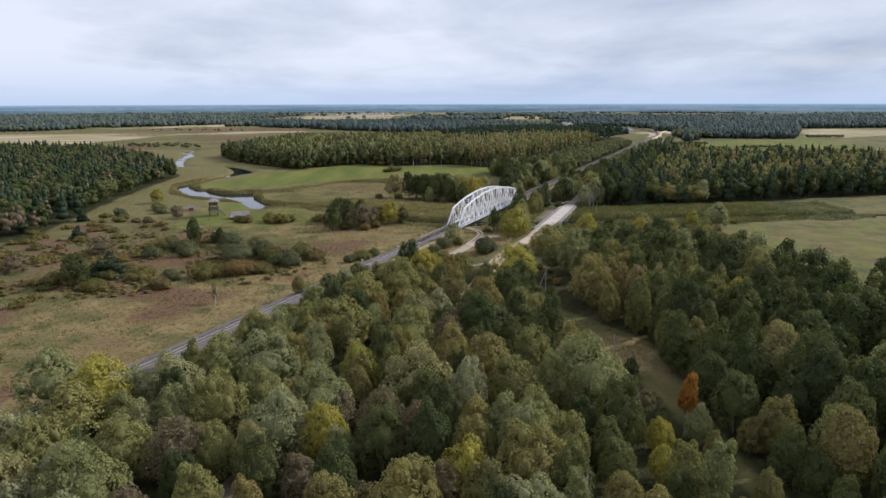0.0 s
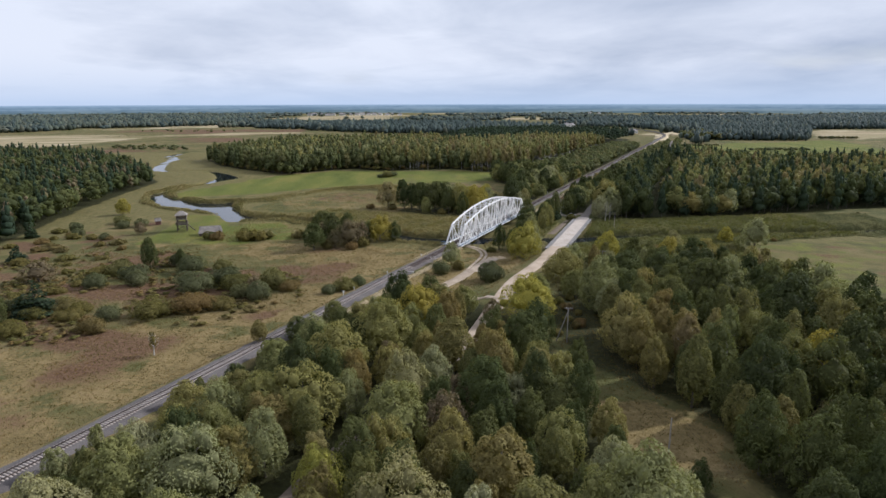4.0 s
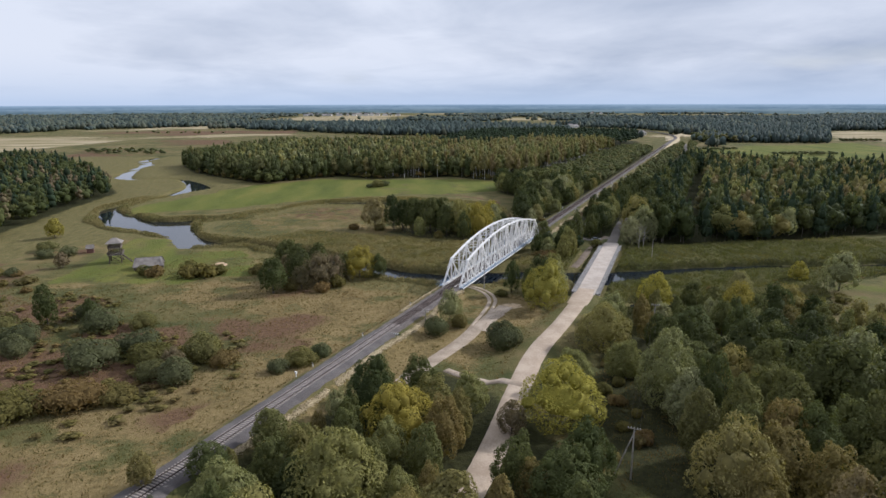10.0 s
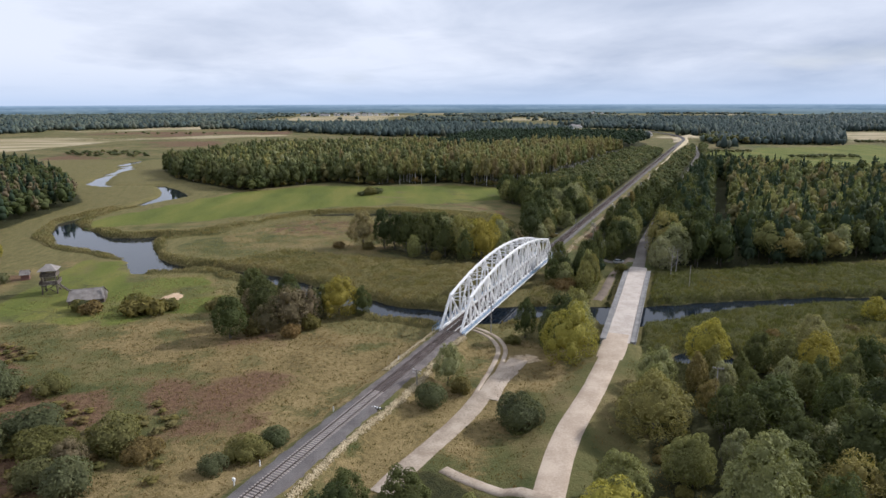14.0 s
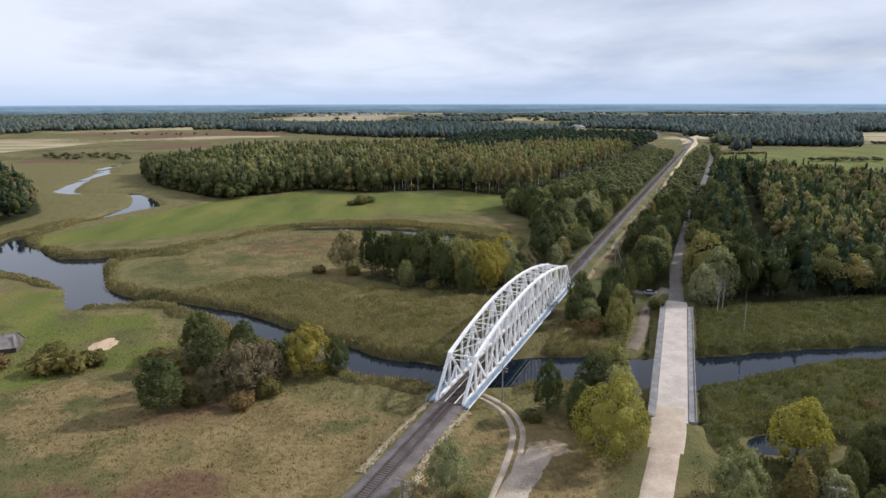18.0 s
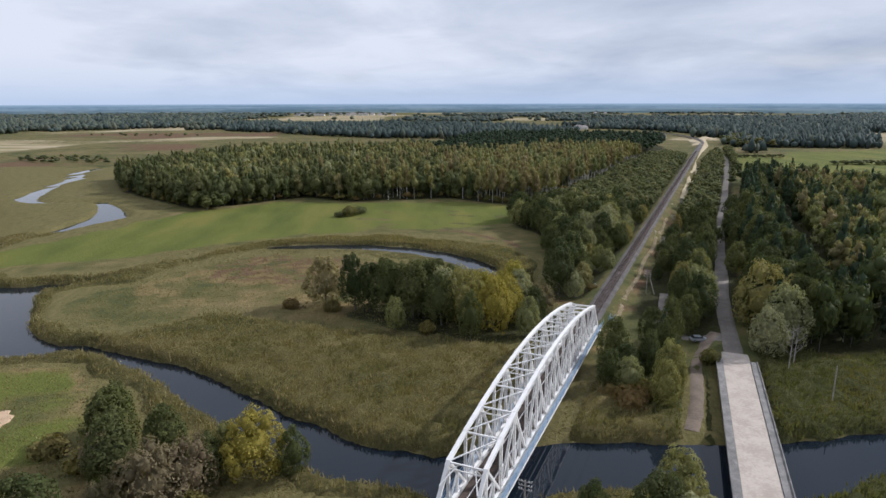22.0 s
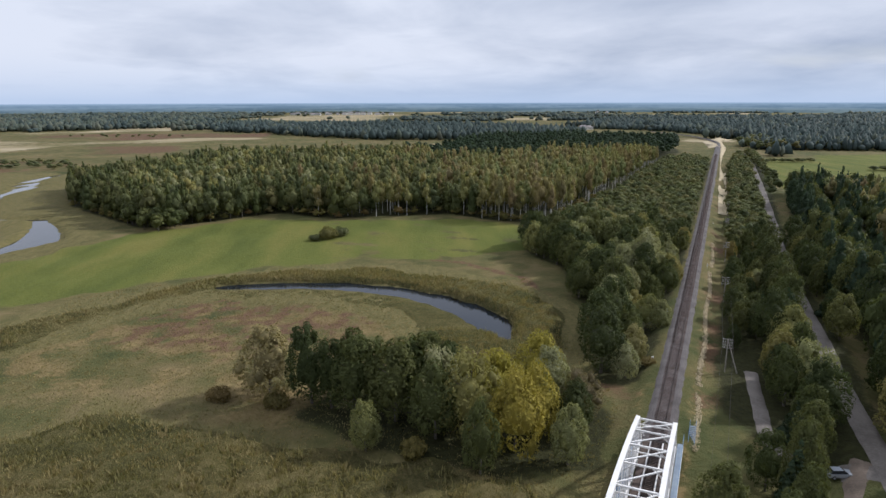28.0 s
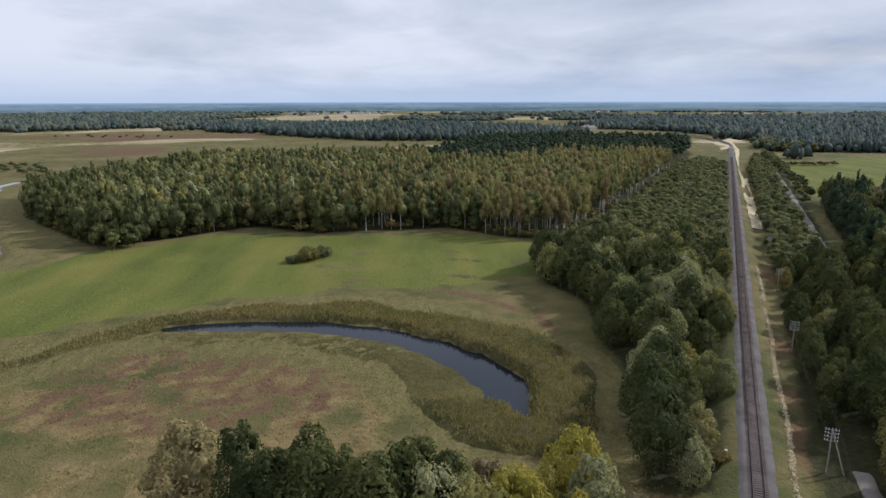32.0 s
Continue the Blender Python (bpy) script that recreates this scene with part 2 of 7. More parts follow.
M_LEAF = {
    "willow": leaf_material("willow_leaves", [(0.0, (0.262, 0.256, 0.146)), (0.22, (0.224, 0.228, 0.112)), (0.45, (0.186, 0.190, 0.074)), (0.7, (0.214, 0.200, 0.070)), (0.9, (0.230, 0.194, 0.070)), (1.0, (0.254, 0.250, 0.136))]),
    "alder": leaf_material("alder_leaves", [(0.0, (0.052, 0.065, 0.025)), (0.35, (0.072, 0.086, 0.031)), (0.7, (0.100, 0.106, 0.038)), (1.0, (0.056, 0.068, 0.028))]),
    "grove": leaf_material("grove_leaves", [(0.0, (0.084, 0.097, 0.036)), (0.3, (0.120, 0.126, 0.047)), (0.55, (0.152, 0.148, 0.054)), (0.75, (0.184, 0.160, 0.060)), (0.92, (0.208, 0.160, 0.062)), (1.0, (0.094, 0.104, 0.041))]),
    # birch tones raised and blued for the haze over the distant wood
    "birch": leaf_material("hazy_birch_leaves", [(0.0, (0.156, 0.176, 0.074)), (0.3, (0.220, 0.212, 0.086)), (0.6, (0.232, 0.200, 0.086)), (0.82, (0.204, 0.158, 0.082)), (1.0, (0.152, 0.170, 0.076))]),
    "yellow": leaf_material("yellowing_leaves", [(0.0, (0.290, 0.262, 0.052)), (0.5, (0.280, 0.232, 0.048)), (1.0, (0.238, 0.234, 0.056))]),
    "mound": leaf_material("mound_leaves", [(0.0, (0.086, 0.094, 0.046)), (0.3, (0.120, 0.124, 0.062)), (0.6, (0.094, 0.106, 0.050)), (0.85, (0.160, 0.146, 0.050)), (1.0, (0.104, 0.108, 0.052))]),
    "mixed": leaf_material("mixed_leaves", [(0.0, (0.092, 0.106, 0.045)), (0.3, (0.134, 0.142, 0.060)), (0.55, (0.074, 0.088, 0.040)), (0.8, (0.164, 0.150, 0.062)), (1.0, (0.108, 0.120, 0.052))]),
    "brown": leaf_material("browning_leaves", [(0.0, (0.150, 0.118, 0.074)), (0.5, (0.168, 0.132, 0.080)), (1.0, (0.146, 0.128, 0.068))]),
    "spruce": leaf_material("spruce_needles", [(0.0, (0.032, 0.050, 0.030)), (0.5, (0.046, 0.066, 0.036)), (1.0, (0.038, 0.055, 0.032))]),
    "orange": leaf_material("orange_leaves", [(0.0, (0.27, 0.118, 0.022)), (1.0, (0.31, 0.150, 0.028))]),
    "pale": leaf_material("pale_willow_leaves", [(0.0, (0.265, 0.222, 0.108)), (1.0, (0.245, 0.205, 0.100))]),
    # both far tones carry haze in their colour: paler and bluer than near leaves
    "far": leaf_material("haze_tinted_conifers", [(0.0, (0.058, 0.080, 0.076)), (0.5, (0.072, 0.094, 0.088)), (1.0, (0.064, 0.086, 0.080))]),
    "farleaf": leaf_material("haze_tinted_crowns", [(0.0, (0.094, 0.116, 0.092)), (0.5, (0.114, 0.132, 0.102)), (1.0, (0.126, 0.132, 0.100))]),
    "shrub": leaf_material("shrub_leaves", [(0.0, (0.109, 0.105, 0.035)), (0.35, (0.160, 0.134, 0.041)), (0.7, (0.138, 0.116, 0.046)), (1.0, (0.181, 0.122, 0.049))]),
}
M_GRASS = leaf_material("dry_grass_blades", [(0.0, (0.096, 0.092, 0.032)), (0.35, (0.150, 0.106, 0.045)), (0.7, (0.196, 0.132, 0.062)), (1.0, (0.120, 0.102, 0.036))], 0.05)
M_SEDGE = leaf_material("sedge_blades", [(0.0, (0.088, 0.098, 0.036)), (0.5, (0.126, 0.126, 0.048)), (1.0, (0.180, 0.156, 0.064))], 0.05)
M_REED = leaf_material("reed_blades", [(0.0, (0.152, 0.145, 0.064)), (0.4, (0.200, 0.178, 0.082)), (0.75, (0.258, 0.208, 0.106)), (1.0, (0.165, 0.154, 0.067))], 0.05)


# ---------------------------------------------------------------- mesh helpers
def mesh_np(name, verts, faces, mats, smooth=False):
    """A mesh from arrays; faces: arrays of equal-sided polygons, with a material each."""
    me = bpy.data.meshes.new(name)
    faces = [f for f in faces if len(f)]
    me.vertices.add(len(verts))
    me.vertices.foreach_set("co", np.asarray(verts, np.float32).ravel())
    loops = np.concatenate([np.asarray(f, np.int32).ravel() for f in faces])
    sizes = np.concatenate([np.full(len(f), np.shape(f)[1], np.int32) for f in faces])
    me.loops.add(len(loops))
    me.loops.foreach_set("vertex_index", loops)
    me.polygons.add(len(sizes))
    me.polygons.foreach_set("loop_start", np.concatenate([[0], np.cumsum(sizes)[:-1]]).astype(np.int32))
    for mt in (mats if isinstance(mats, (list, tuple)) else [mats]):
        me.materials.append(mt)
    if isinstance(mats, (list, tuple)) and len(mats) > 1:
        me.polygons.foreach_set("material_index", np.concatenate([np.full(len(f), i, np.int32) for i, f in enumerate(faces)]))
    me.update(calc_edges=True)
    if smooth:
        me.polygons.foreach_set("use_smooth", np.ones(len(sizes), bool))
    me.validate()
    return me


def from_bm(name, bm, material):
    me = bpy.data.meshes.new(name)
    bm.to_mesh(me)
    bm.free()
    me.materials.append(material)
    return me


def part(name, bm, material, parent, label=""):
    """One mesh object under a thing or a part."""
    ob = new(name, from_bm(name, bm, material) if isinstance(bm, bmesh.types.BMesh) else bm)
    ob.parent = parent
    return tagged(ob, label)


def box(bm, c, size, rot=None, bevel=0.0):
    """A box with bevelled edges, added to bm."""
    m = Matrix.Translation(c) @ (rot or Matrix()) @ Matrix.Diagonal((*size, 1))
    r = bmesh.ops.create_cube(bm, size=1.0, matrix=m)
    if bevel:
        bmesh.ops.bevel(bm, geom=list({e for v in r["verts"] for e in v.link_edges}), offset=bevel, segments=1, affect="EDGES")
    return bm


def beam(bm, a, b, w, h):
    """A box beam from a to b, w wide and h high."""
    a, b = Vector(a), Vector(b)
    d = b - a
    q = d.to_track_quat("Y", "Z").to_matrix().to_4x4()
    bmesh.ops.create_cube(bm, size=1.0, matrix=Matrix.Translation((a + b) / 2) @ q @ Matrix.Diagonal((w, d.length, h, 1)))
    return bm


def tube(bm, a, b, r0, r1, n=8):
    a, b = Vector(a), Vector(b)
    d = b - a
    q = d.to_track_quat("Z", "Y").to_matrix().to_4x4()
    bmesh.ops.create_cone(bm, cap_ends=True, segments=n, radius1=r0, radius2=r1, depth=d.length, matrix=Matrix.Translation((a + b) / 2) @ q)
    return bm


def thing(name, m, label, category, group="", kind=""):
    ob = new(name)
    ob.matrix_basis = m
    return tagged(ob, label, category, group, kind)


# ---------------------------------------------------------------- the plan
RAIL_A, RAIL_DIR = np.array([20.0, 279.7]), np.array([0.4600, 0.8879])      # near end of the truss, and the line's way
RAIL_DIR = RAIL_DIR / np.linalg.norm(RAIL_DIR)
RAIL_SIDE = np.array([RAIL_DIR[1], -RAIL_DIR[0]])                            # to the right of the line
SPAN = 88.0
RAIL_TOP = 2.45
ROAD = [(-40, 40), (-30, 80), (-20, 112), (-7, 140), (6, 161), (14.5, 176), (20.5, 189), (27, 207), (36, 229), (46, 246), (56, 265), (70, 296), (88, 336), (105, 375), (139, 444), (174, 512), (192, 545), (250, 655), (330, 810), (395, 960)]
ROAD_CUT = (271.0, 334.0)                                                  # the road bridge, by y
TRACK = [(6, 219), (11, 227), (22, 245), (29, 262), (32.5, 274), (30, 283), (24, 289)]
WATER_Z = -1.2
RIVER = [(-262, 790, 3), (-258, 742, 6), (-240, 712, 6), (-238, 680, 4), (-220, 610, 6), (-205, 592, 4), (-165, 590, 3), (-147, 560, 6.5), (-138, 538, 9), (-144, 512, 4), (-154, 484, 2.5),
         (-160, 450, 4), (-147, 428, 8), (-128, 404, 11.5), (-112, 398, 15), (-102, 386, 10), (-91, 371, 6), (-82, 358, 8.5), (-73, 356, 6), (-62, 356, 3), (-52, 351, 2.8), (-43, 345, 3.8), (-33, 338, 4.8), (-24, 328, 5.5), (-12, 317, 6.2), (4, 304.5, 6.2), (18, 299, 6),
         (36, 299, 8), (52, 300, 8), (74, 296, 8.5), (90, 300, 6.3), (109, 303.5, 5.4), (135, 305.5, 4.6), (175, 304, 4.5), (260, 312, 4), (420, 335, 4)]
LOOP = [(-112, 406, 7), (-98, 411, 5), (-84, 418, 1.6), (-75, 430, -0.6), (-58, 451, -1.2), (-47, 461.5, -0.4), (-40, 464.5, 2.2), (-22, 465.8, 3.6), (0, 463.4, 3.8), (17, 456.2, 4.2), (29, 447.2, 4.8), (37, 437, 5.6), (42, 427, 5.8), (43.5, 417, 3.8), (44, 410, 0.8)]
POND = [(73.5, 266.5, 2.8), (78, 266, 4.6), (82.5, 265.5, 2.8)]


def seg_distance(x, y, line):
    """Distance to a polyline, and the third value of its corners at the nearest place."""
    best, val = np.full(x.shape, 1e9), np.zeros(x.shape)
    for a, b in zip(line[:-1], line[1:]):
        dx, dy = b[0] - a[0], b[1] - a[1]
        u = np.clip(((x - a[0]) * dx + (y - a[1]) * dy) / (dx * dx + dy * dy), 0, 1)
        d = np.hypot(x - a[0] - u * dx, y - a[1] - u * dy)
        if len(a) > 2:
            val = np.where(d < best, a[2] + u * (b[2] - a[2]), val)
        best = np.minimum(best, d)
    return best, val


def inside(x, y, poly):
    """Signed distance to a polygon: positive inside."""
    x, y = np.asarray(x, float), np.asarray(y, float)
    d, _ = seg_distance(x, y, poly + poly[:1])
    odd = np.zeros(x.shape, bool)
    for (x0, y0), (x1, y1) in zip(poly, poly[1:] + poly[:1]):
        if y0 != y1:
            odd ^= ((y0 > y) != (y1 > y)) & (x < (x1 - x0) * (y - y0) / (y1 - y0) + x0)
    return np.where(odd, d, -d)


def waves(x, y, size, seed):
    """A smooth, cheap, uneven field of about -1 to 1."""
    r = np.random.RandomState(seed)
    out = 0
    for k in range(7):
        a, f = r.uniform(0, 6.28), r.uniform(0.6, 1.9) / size
        out = out + np.sin((x * math.cos(a) + y * math.sin(a)) * f * 6.28 + r.uniform(0, 6.28) + 1.3 * np.sin((x * math.sin(a) - y * math.cos(a)) * f * 3.1))
    return out / 4.0


def water_edge(x, y):
    """Distance to the nearest shore: negative on the water."""
    wob = 0.8 * waves(x, y, 14, 5)
    e = np.full(np.shape(x), 1e9)
    for line in (RIVER, LOOP, POND):
        d, w = seg_distance(x, y, line)
        e = np.minimum(e, d - w)
    return e + wob * np.clip((e + 8) / 8, 0.3, 1)


def rail_coords(x, y):
    dx, dy = x - RAIL_A[0], y - RAIL_A[1]
    return dx * RAIL_DIR[0] + dy * RAIL_DIR[1], dx * RAIL_SIDE[0] + dy * RAIL_SIDE[1]


def height(x, y):
    """The lie of the land."""
    x, y = np.asarray(x, float), np.asarray(y, float)
    r = np.hypot(x - 15, y - 150)
    h = 0.25 * waves(x, y, 45, 2)
    s, q = rail_coords(x, y)
    gap = np.clip(np.minimum(s + 0.5, SPAN + 0.5 - s), -50, 50)          # positive inside the span
    bank = RAIL_TOP - 0.62 - np.maximum(0, np.abs(q) - 4.1) / 1.7 - np.maximum(0, gap) * 1.2
    h = np.where(r < 1300, np.maximum(h, np.maximum(bank, h - 30)), h)
    d, _ = seg_distance(x, y, ROAD)
    cut = np.clip(np.minimum(y - ROAD_CUT[0], ROAD_CUT[1] - y), -50, 50)
    rise = 1.75 * np.clip((y - 175) / 60, 0, 1) * np.clip((460 - y) / 60, 0, 1)
    h = np.maximum(h, rise - np.maximum(0, d - 4.2) / 2.0 - np.maximum(0, cut) * 1.0)
    e = water_edge(x, y)
    low = soft(inside(x, y, ISLAND) + 13, 4) * (y > 415)                  # the flat inner shore of the old loop
    return np.where(e < 6, np.minimum(h, np.maximum(WATER_Z + np.where(e > 0, 0.75 - 0.55 * low, 0.33) * e, -3.0)), h)


# ---------------------------------------------------------------- ground: one sheet to the horizon
def graded(lo, hi, near, far_lo, far_hi):
    """Even steps from lo to hi, then steps that grow to the far limits."""
    mid = list(np.arange(lo, hi + 1e-6, near))
    for sign, lim in ((1, far_hi), (-1, far_lo)):
        v, st, side = (mid[-1] if sign > 0 else mid[0]), near, []
        while sign * v < sign * lim:
            st *= 1.09
            v += sign * min(st, 120)
            side.append(v)
        mid = mid + side if sign > 0 else side[::-1] + mid
    return np.array(mid)


GREEN_FIELD = [(-150, 432), (-140, 470), (-102, 545), (-60, 578), (0, 572), (50, 572), (92, 545), (74, 508), (30, 492), (-20, 488), (-52, 474), (-95, 445)]
PASTURE = [(112, 185), (121, 222), (138, 282), (300, 294), (320, 190)]
FAR_PASTURE = [(245, 590), (272, 690), (362, 880), (640, 950), (560, 640), (330, 560)]
HUT_LAWN = [(-150, 300), (-140, 345), (-112, 372), (-94, 366), (-80, 345), (-58, 345), (-40, 306), (-70, 296), (-110, 296)]
ISLAND = [(-72, 400), (-58, 432), (-30, 455), (10, 452), (30, 425), (20, 398), (-12, 388), (-45, 388)]
HEATH = [(-230, 120), (-112, 168), (-98, 181), (-84, 187), (-70, 203), (-52, 214), (-34, 226), (-22, 240), (-34, 262), (-62, 274), (-100, 292), (-150, 310), (-230, 330)]
CLEARING = [(37, 150), (50, 150), (58, 136), (52, 125), (42, 125)]
TAN_FIELDS = [[(-1100, 1150), (-683, 1219), (-462, 1235), (-215, 1300), (-185, 1265), (-420, 1125), (-470, 880), (-505, 850), (-700, 850), (-1000, 900)], [(-400, 2360), (-430, 2790), (-190, 2850), (-44, 2760), (-44, 2330)],
              [(300, 2000), (330, 2200), (470, 2330), (480, 2100)], [(620, 985), (700, 960), (1100, 1180), (1000, 1290), (821, 1285)], [(-40, 960), (20, 1120), (130, 1180), (90, 1000)],
              [(420, 1110), (400, 1180), (470, 1210), (500, 1140)], [(-700, 1480), (-471, 1655), (-430, 1560), (-640, 1400)]]
BROWN_FIELDS = [[(-593, 1437), (-215, 1434), (-188, 1269), (-460, 1240), (-620, 1330)], [(-400, 1130), (-264, 1110), (-230, 1010), (-330, 960)], [(-400, 920), (-290, 920), (-250, 800), (-370, 800)]]
FAR_LEAF_WOOD = [(-3600, 1100), (-1500, 1180), (-760, 1330), (-650, 1540), (-480, 1680), (-300, 1760), (-280, 1900), (-460, 2050), (-560, 2700), (-900, 4000), (-3900, 4000)]
FAR_PINE_WOOD = [(-340, 1500), (-222, 1400), (-119, 1285), (-12, 1205), (240, 1190), (330, 1330), (260, 1560), (120, 1740), (-240, 1760), (-400, 1680)]
FAR_PINE_BLOCK = [(385, 1560), (500, 1420), (530, 1210), (500, 1060), (425, 985), (586, 940), (640, 1005), (815, 1300), (1100, 1320), (2300, 1500), (2700, 2500), (640, 2150)]


def soft(d, w=6.0):
    return np.clip(d / w + 0.5, 0, 1)


def build_ground():
    gx, gy = graded(-190, 200, 2.5, -3400, 3400), graded(70, 560, 2.5, -1500, 3500)
    X, Y = np.meshgrid(gx, gy)
    x, y = X.ravel(), Y.ravel()
    ok = np.hypot(x - 15, y - 150) < 3330
    z = height(x, y)
    n, k = len(gx), len(gy)
    i = (np.arange(k - 1)[:, None] * n + np.arange(n - 1)).ravel()
    f = np.stack([i, i + 1, i + n + 1, i + n], 1)
    f = f[ok[f].all(1)]
    used = np.unique(f)
    renum = np.zeros(len(x), np.int64)
    renum[used] = np.arange(len(used))
    x, y, z = x[used], y[used], z[used]
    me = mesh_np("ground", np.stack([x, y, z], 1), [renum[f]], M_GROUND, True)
    s, q = rail_coords(x, y)
    e = water_edge(x, y)
    w1, w2 = waves(x, y, 60, 11), waves(x, y, 22, 12)
    cover = {}
    west = (q < -4) & (y < 330)
    cover["dry"] = np.where(west, soft(42 + 14 * w1 + q, 24) * soft(292 - y - 0.25 * q, 20) * (0.75 + 0.3 * w2), 0)
    heath = inside(x, y, HEATH)
    cover["dry"] = np.where((q < -20) & (x > -260) & (y < 420), np.maximum(cover["dry"], np.where(y < 300, np.where(heath > 0, 0.26, 0.60), 0.40) + 0.30 * w1 + 0.22 * w2), cover["dry"])
    cover["dry"] -= 0.35 * soft(heath - 2 + 5 * w2, 8) * (q < -4)
    cover["dry"] -= 0.30 * np.clip(waves(x, y, 26, 17) - 0.05, 0, 1) * (q < -6)
    cover["dry"] = np.maximum(cover["dry"], (0.50 + 0.42 * w2 - 0.18 * soft(402 - y, 14)) * soft(inside(x, y, ISLAND) + 6 * w2, 16))
    cover["dry"] = np.maximum(cover["dry"], np.where((q > 3.5) & (q < 13) & (y > 190), np.where(y < 300, 0.42, 0.0) + 0.3 * w2, 0))
    cover["dry"] = np.maximum(cover["dry"], np.where(y > 380, 0.42, 0.62) * soft(2.6 - np.abs(np.abs(q) - 4.6) * 2, 4) * (np.abs(s) < 1500))
    cover["dry"] = np.maximum(cover["dry"], 0.95 * soft(inside(x, y, CLEARING), 4))
    cover["red"] = np.where((q < -14) & (y < 300) & (x > -170), 0.36 - 0.20 * soft(y - 262, 14) + 0.46 * waves(x, y, 42, 21), 0) + 0.26 * soft(7 - np.hypot((x + 28) / 1.6, y - 254), 8) + 0.8 * soft(8 - np.hypot((x + 79) / 1.8, y - 231), 5) + 0.7 * soft(5 - np.hypot((x + 58) / 1.6, y - 225), 5)
    cover["red"] = np.maximum(cover["red"], 0.52 * soft(26 - np.hypot((x + 20) / 1.6, y - 428), 16) + 0.34 * waves(x, y, 9, 24) * (np.hypot(x + 22, y - 425) < 40))
    cover["red"] = np.maximum.reduce([cover["red"]] + [soft(inside(x, y, p), 30) * (0.62 + 0.3 * waves(x, y, 140, 35)) for p in BROWN_FIELDS])
    cover["reed"] = soft(13 + 5 * w1 - e, 10) * 0.95
    cover["reed"] = np.maximum(cover["reed"], soft(inside(x, y, [(60, 240), (60, 330), (240, 348), (240, 300), (140, 284), (110, 240)]), 10) * 0.9)
    cover["reed"] = np.maximum(cover["reed"], np.where((x > -30) & (x < 70) & (y > 395), soft(22 + 4 * w2 - e, 8) * 0.95, 0))
    cover["reed"] = np.maximum(cover["reed"], 0.9 * soft(inside(x, y, [(-62, 352), (-20, 326), (20, 310), (62, 314), (66, 340), (34, 352), (4, 368), (-40, 384)]) + 4 * w2, 14))
    cover["red"] = np.maximum(cover["red"], soft(inside(x, y, PASTURE), 6) * (0.30 + 0.42 * waves(x * 0.5, y, 22, 37)))
    cover["reed"] = np.maximum(cover["reed"], 0.85 * soft(-112 + 8 * w2 - x, 12) * (y > 318) * (y < 800))
    cover["red"] = np.maximum(cover["red"], (0.28 + 0.5 * waves(x, y, 35, 29)) * soft(-112 - x, 14) * soft(y - 296, 10) * soft(430 - y, 20))
    cover["dry"] = np.maximum(cover["dry"], (0.72 + 0.4 * w2) * soft(13 - np.abs(q - 17), 6) * (y > 190) * (y < 280))
    cover["dry"] = np.maximum(cover["dry"], (0.34 + 0.3 * w2) * soft(8 - np.abs(q - 12), 5) * soft(s - 90, 6) * soft(190 - s, 40))
    cover["red"] = np.maximum(cover["red"], (np.where(q > 0, 0.40, 0.45) + 0.3 * w2) * soft(6.5 - np.abs(np.abs(q) - 9.8), 4) * (y > 372) * (y < 760))
    cover["red"] = np.maximum(cover["red"], (0.40 + 0.5 * waves(x, y, 30, 23)) * soft(heath - 3, 8) * (y < 300))
    path, _ = seg_distance(x, y, [(12, 500), (40, 486), (58, 466), (63, 436), (61, 400)])
    cover["red"] = np.maximum(cover["red"], 0.75 * soft(2.0 - path, 3))
    cover["reed"] = np.where(soft(inside(x, y, HUT_LAWN), 4) > 0.5, 0, cover["reed"])
    stripe = 0.14 * np.sin((x * 0.35 + y * 0.94) * 0.55) * (x > -12)
    cover["mown"] = (1 + stripe - 0.30 * soft(9 - np.abs(x + 8 + 0.25 * (y - 530)), 8) - 0.22 * (x > 0) + 0.25 * w2) * np.maximum.reduce([soft(inside(x, y, p) + 2 * w2, 5) for p in (GREEN_FIELD, FAR_PASTURE)] + [0.58 * soft(inside(x, y, PASTURE) + 2 * w2, 5)] + [np.where(x < -112, 0.3, 0.62) * soft(inside(x, y, HUT_LAWN) + 5 * w2, 12)])
    cover["tan"] = np.maximum.reduce([soft(inside(x, y, p), 30) * (0.75 + 0.3 * waves(x, y, 300, 31)) for p in TAN_FIELDS])
    cover["tan"] = np.maximum(cover["tan"], np.where(y > 1500, np.clip(waves(x * 0.6, y * 1.6, 900, 33) - 0.1, 0, 1) * 1.3, 0))
    cover["bare"] = 0.8 * soft(3.0 - np.hypot((x - 36) / 1.4, y - 266), 3)
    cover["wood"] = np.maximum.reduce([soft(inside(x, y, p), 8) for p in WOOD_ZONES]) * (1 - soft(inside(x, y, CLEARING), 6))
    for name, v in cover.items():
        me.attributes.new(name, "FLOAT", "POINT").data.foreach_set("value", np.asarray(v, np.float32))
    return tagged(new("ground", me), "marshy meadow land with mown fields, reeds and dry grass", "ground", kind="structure")


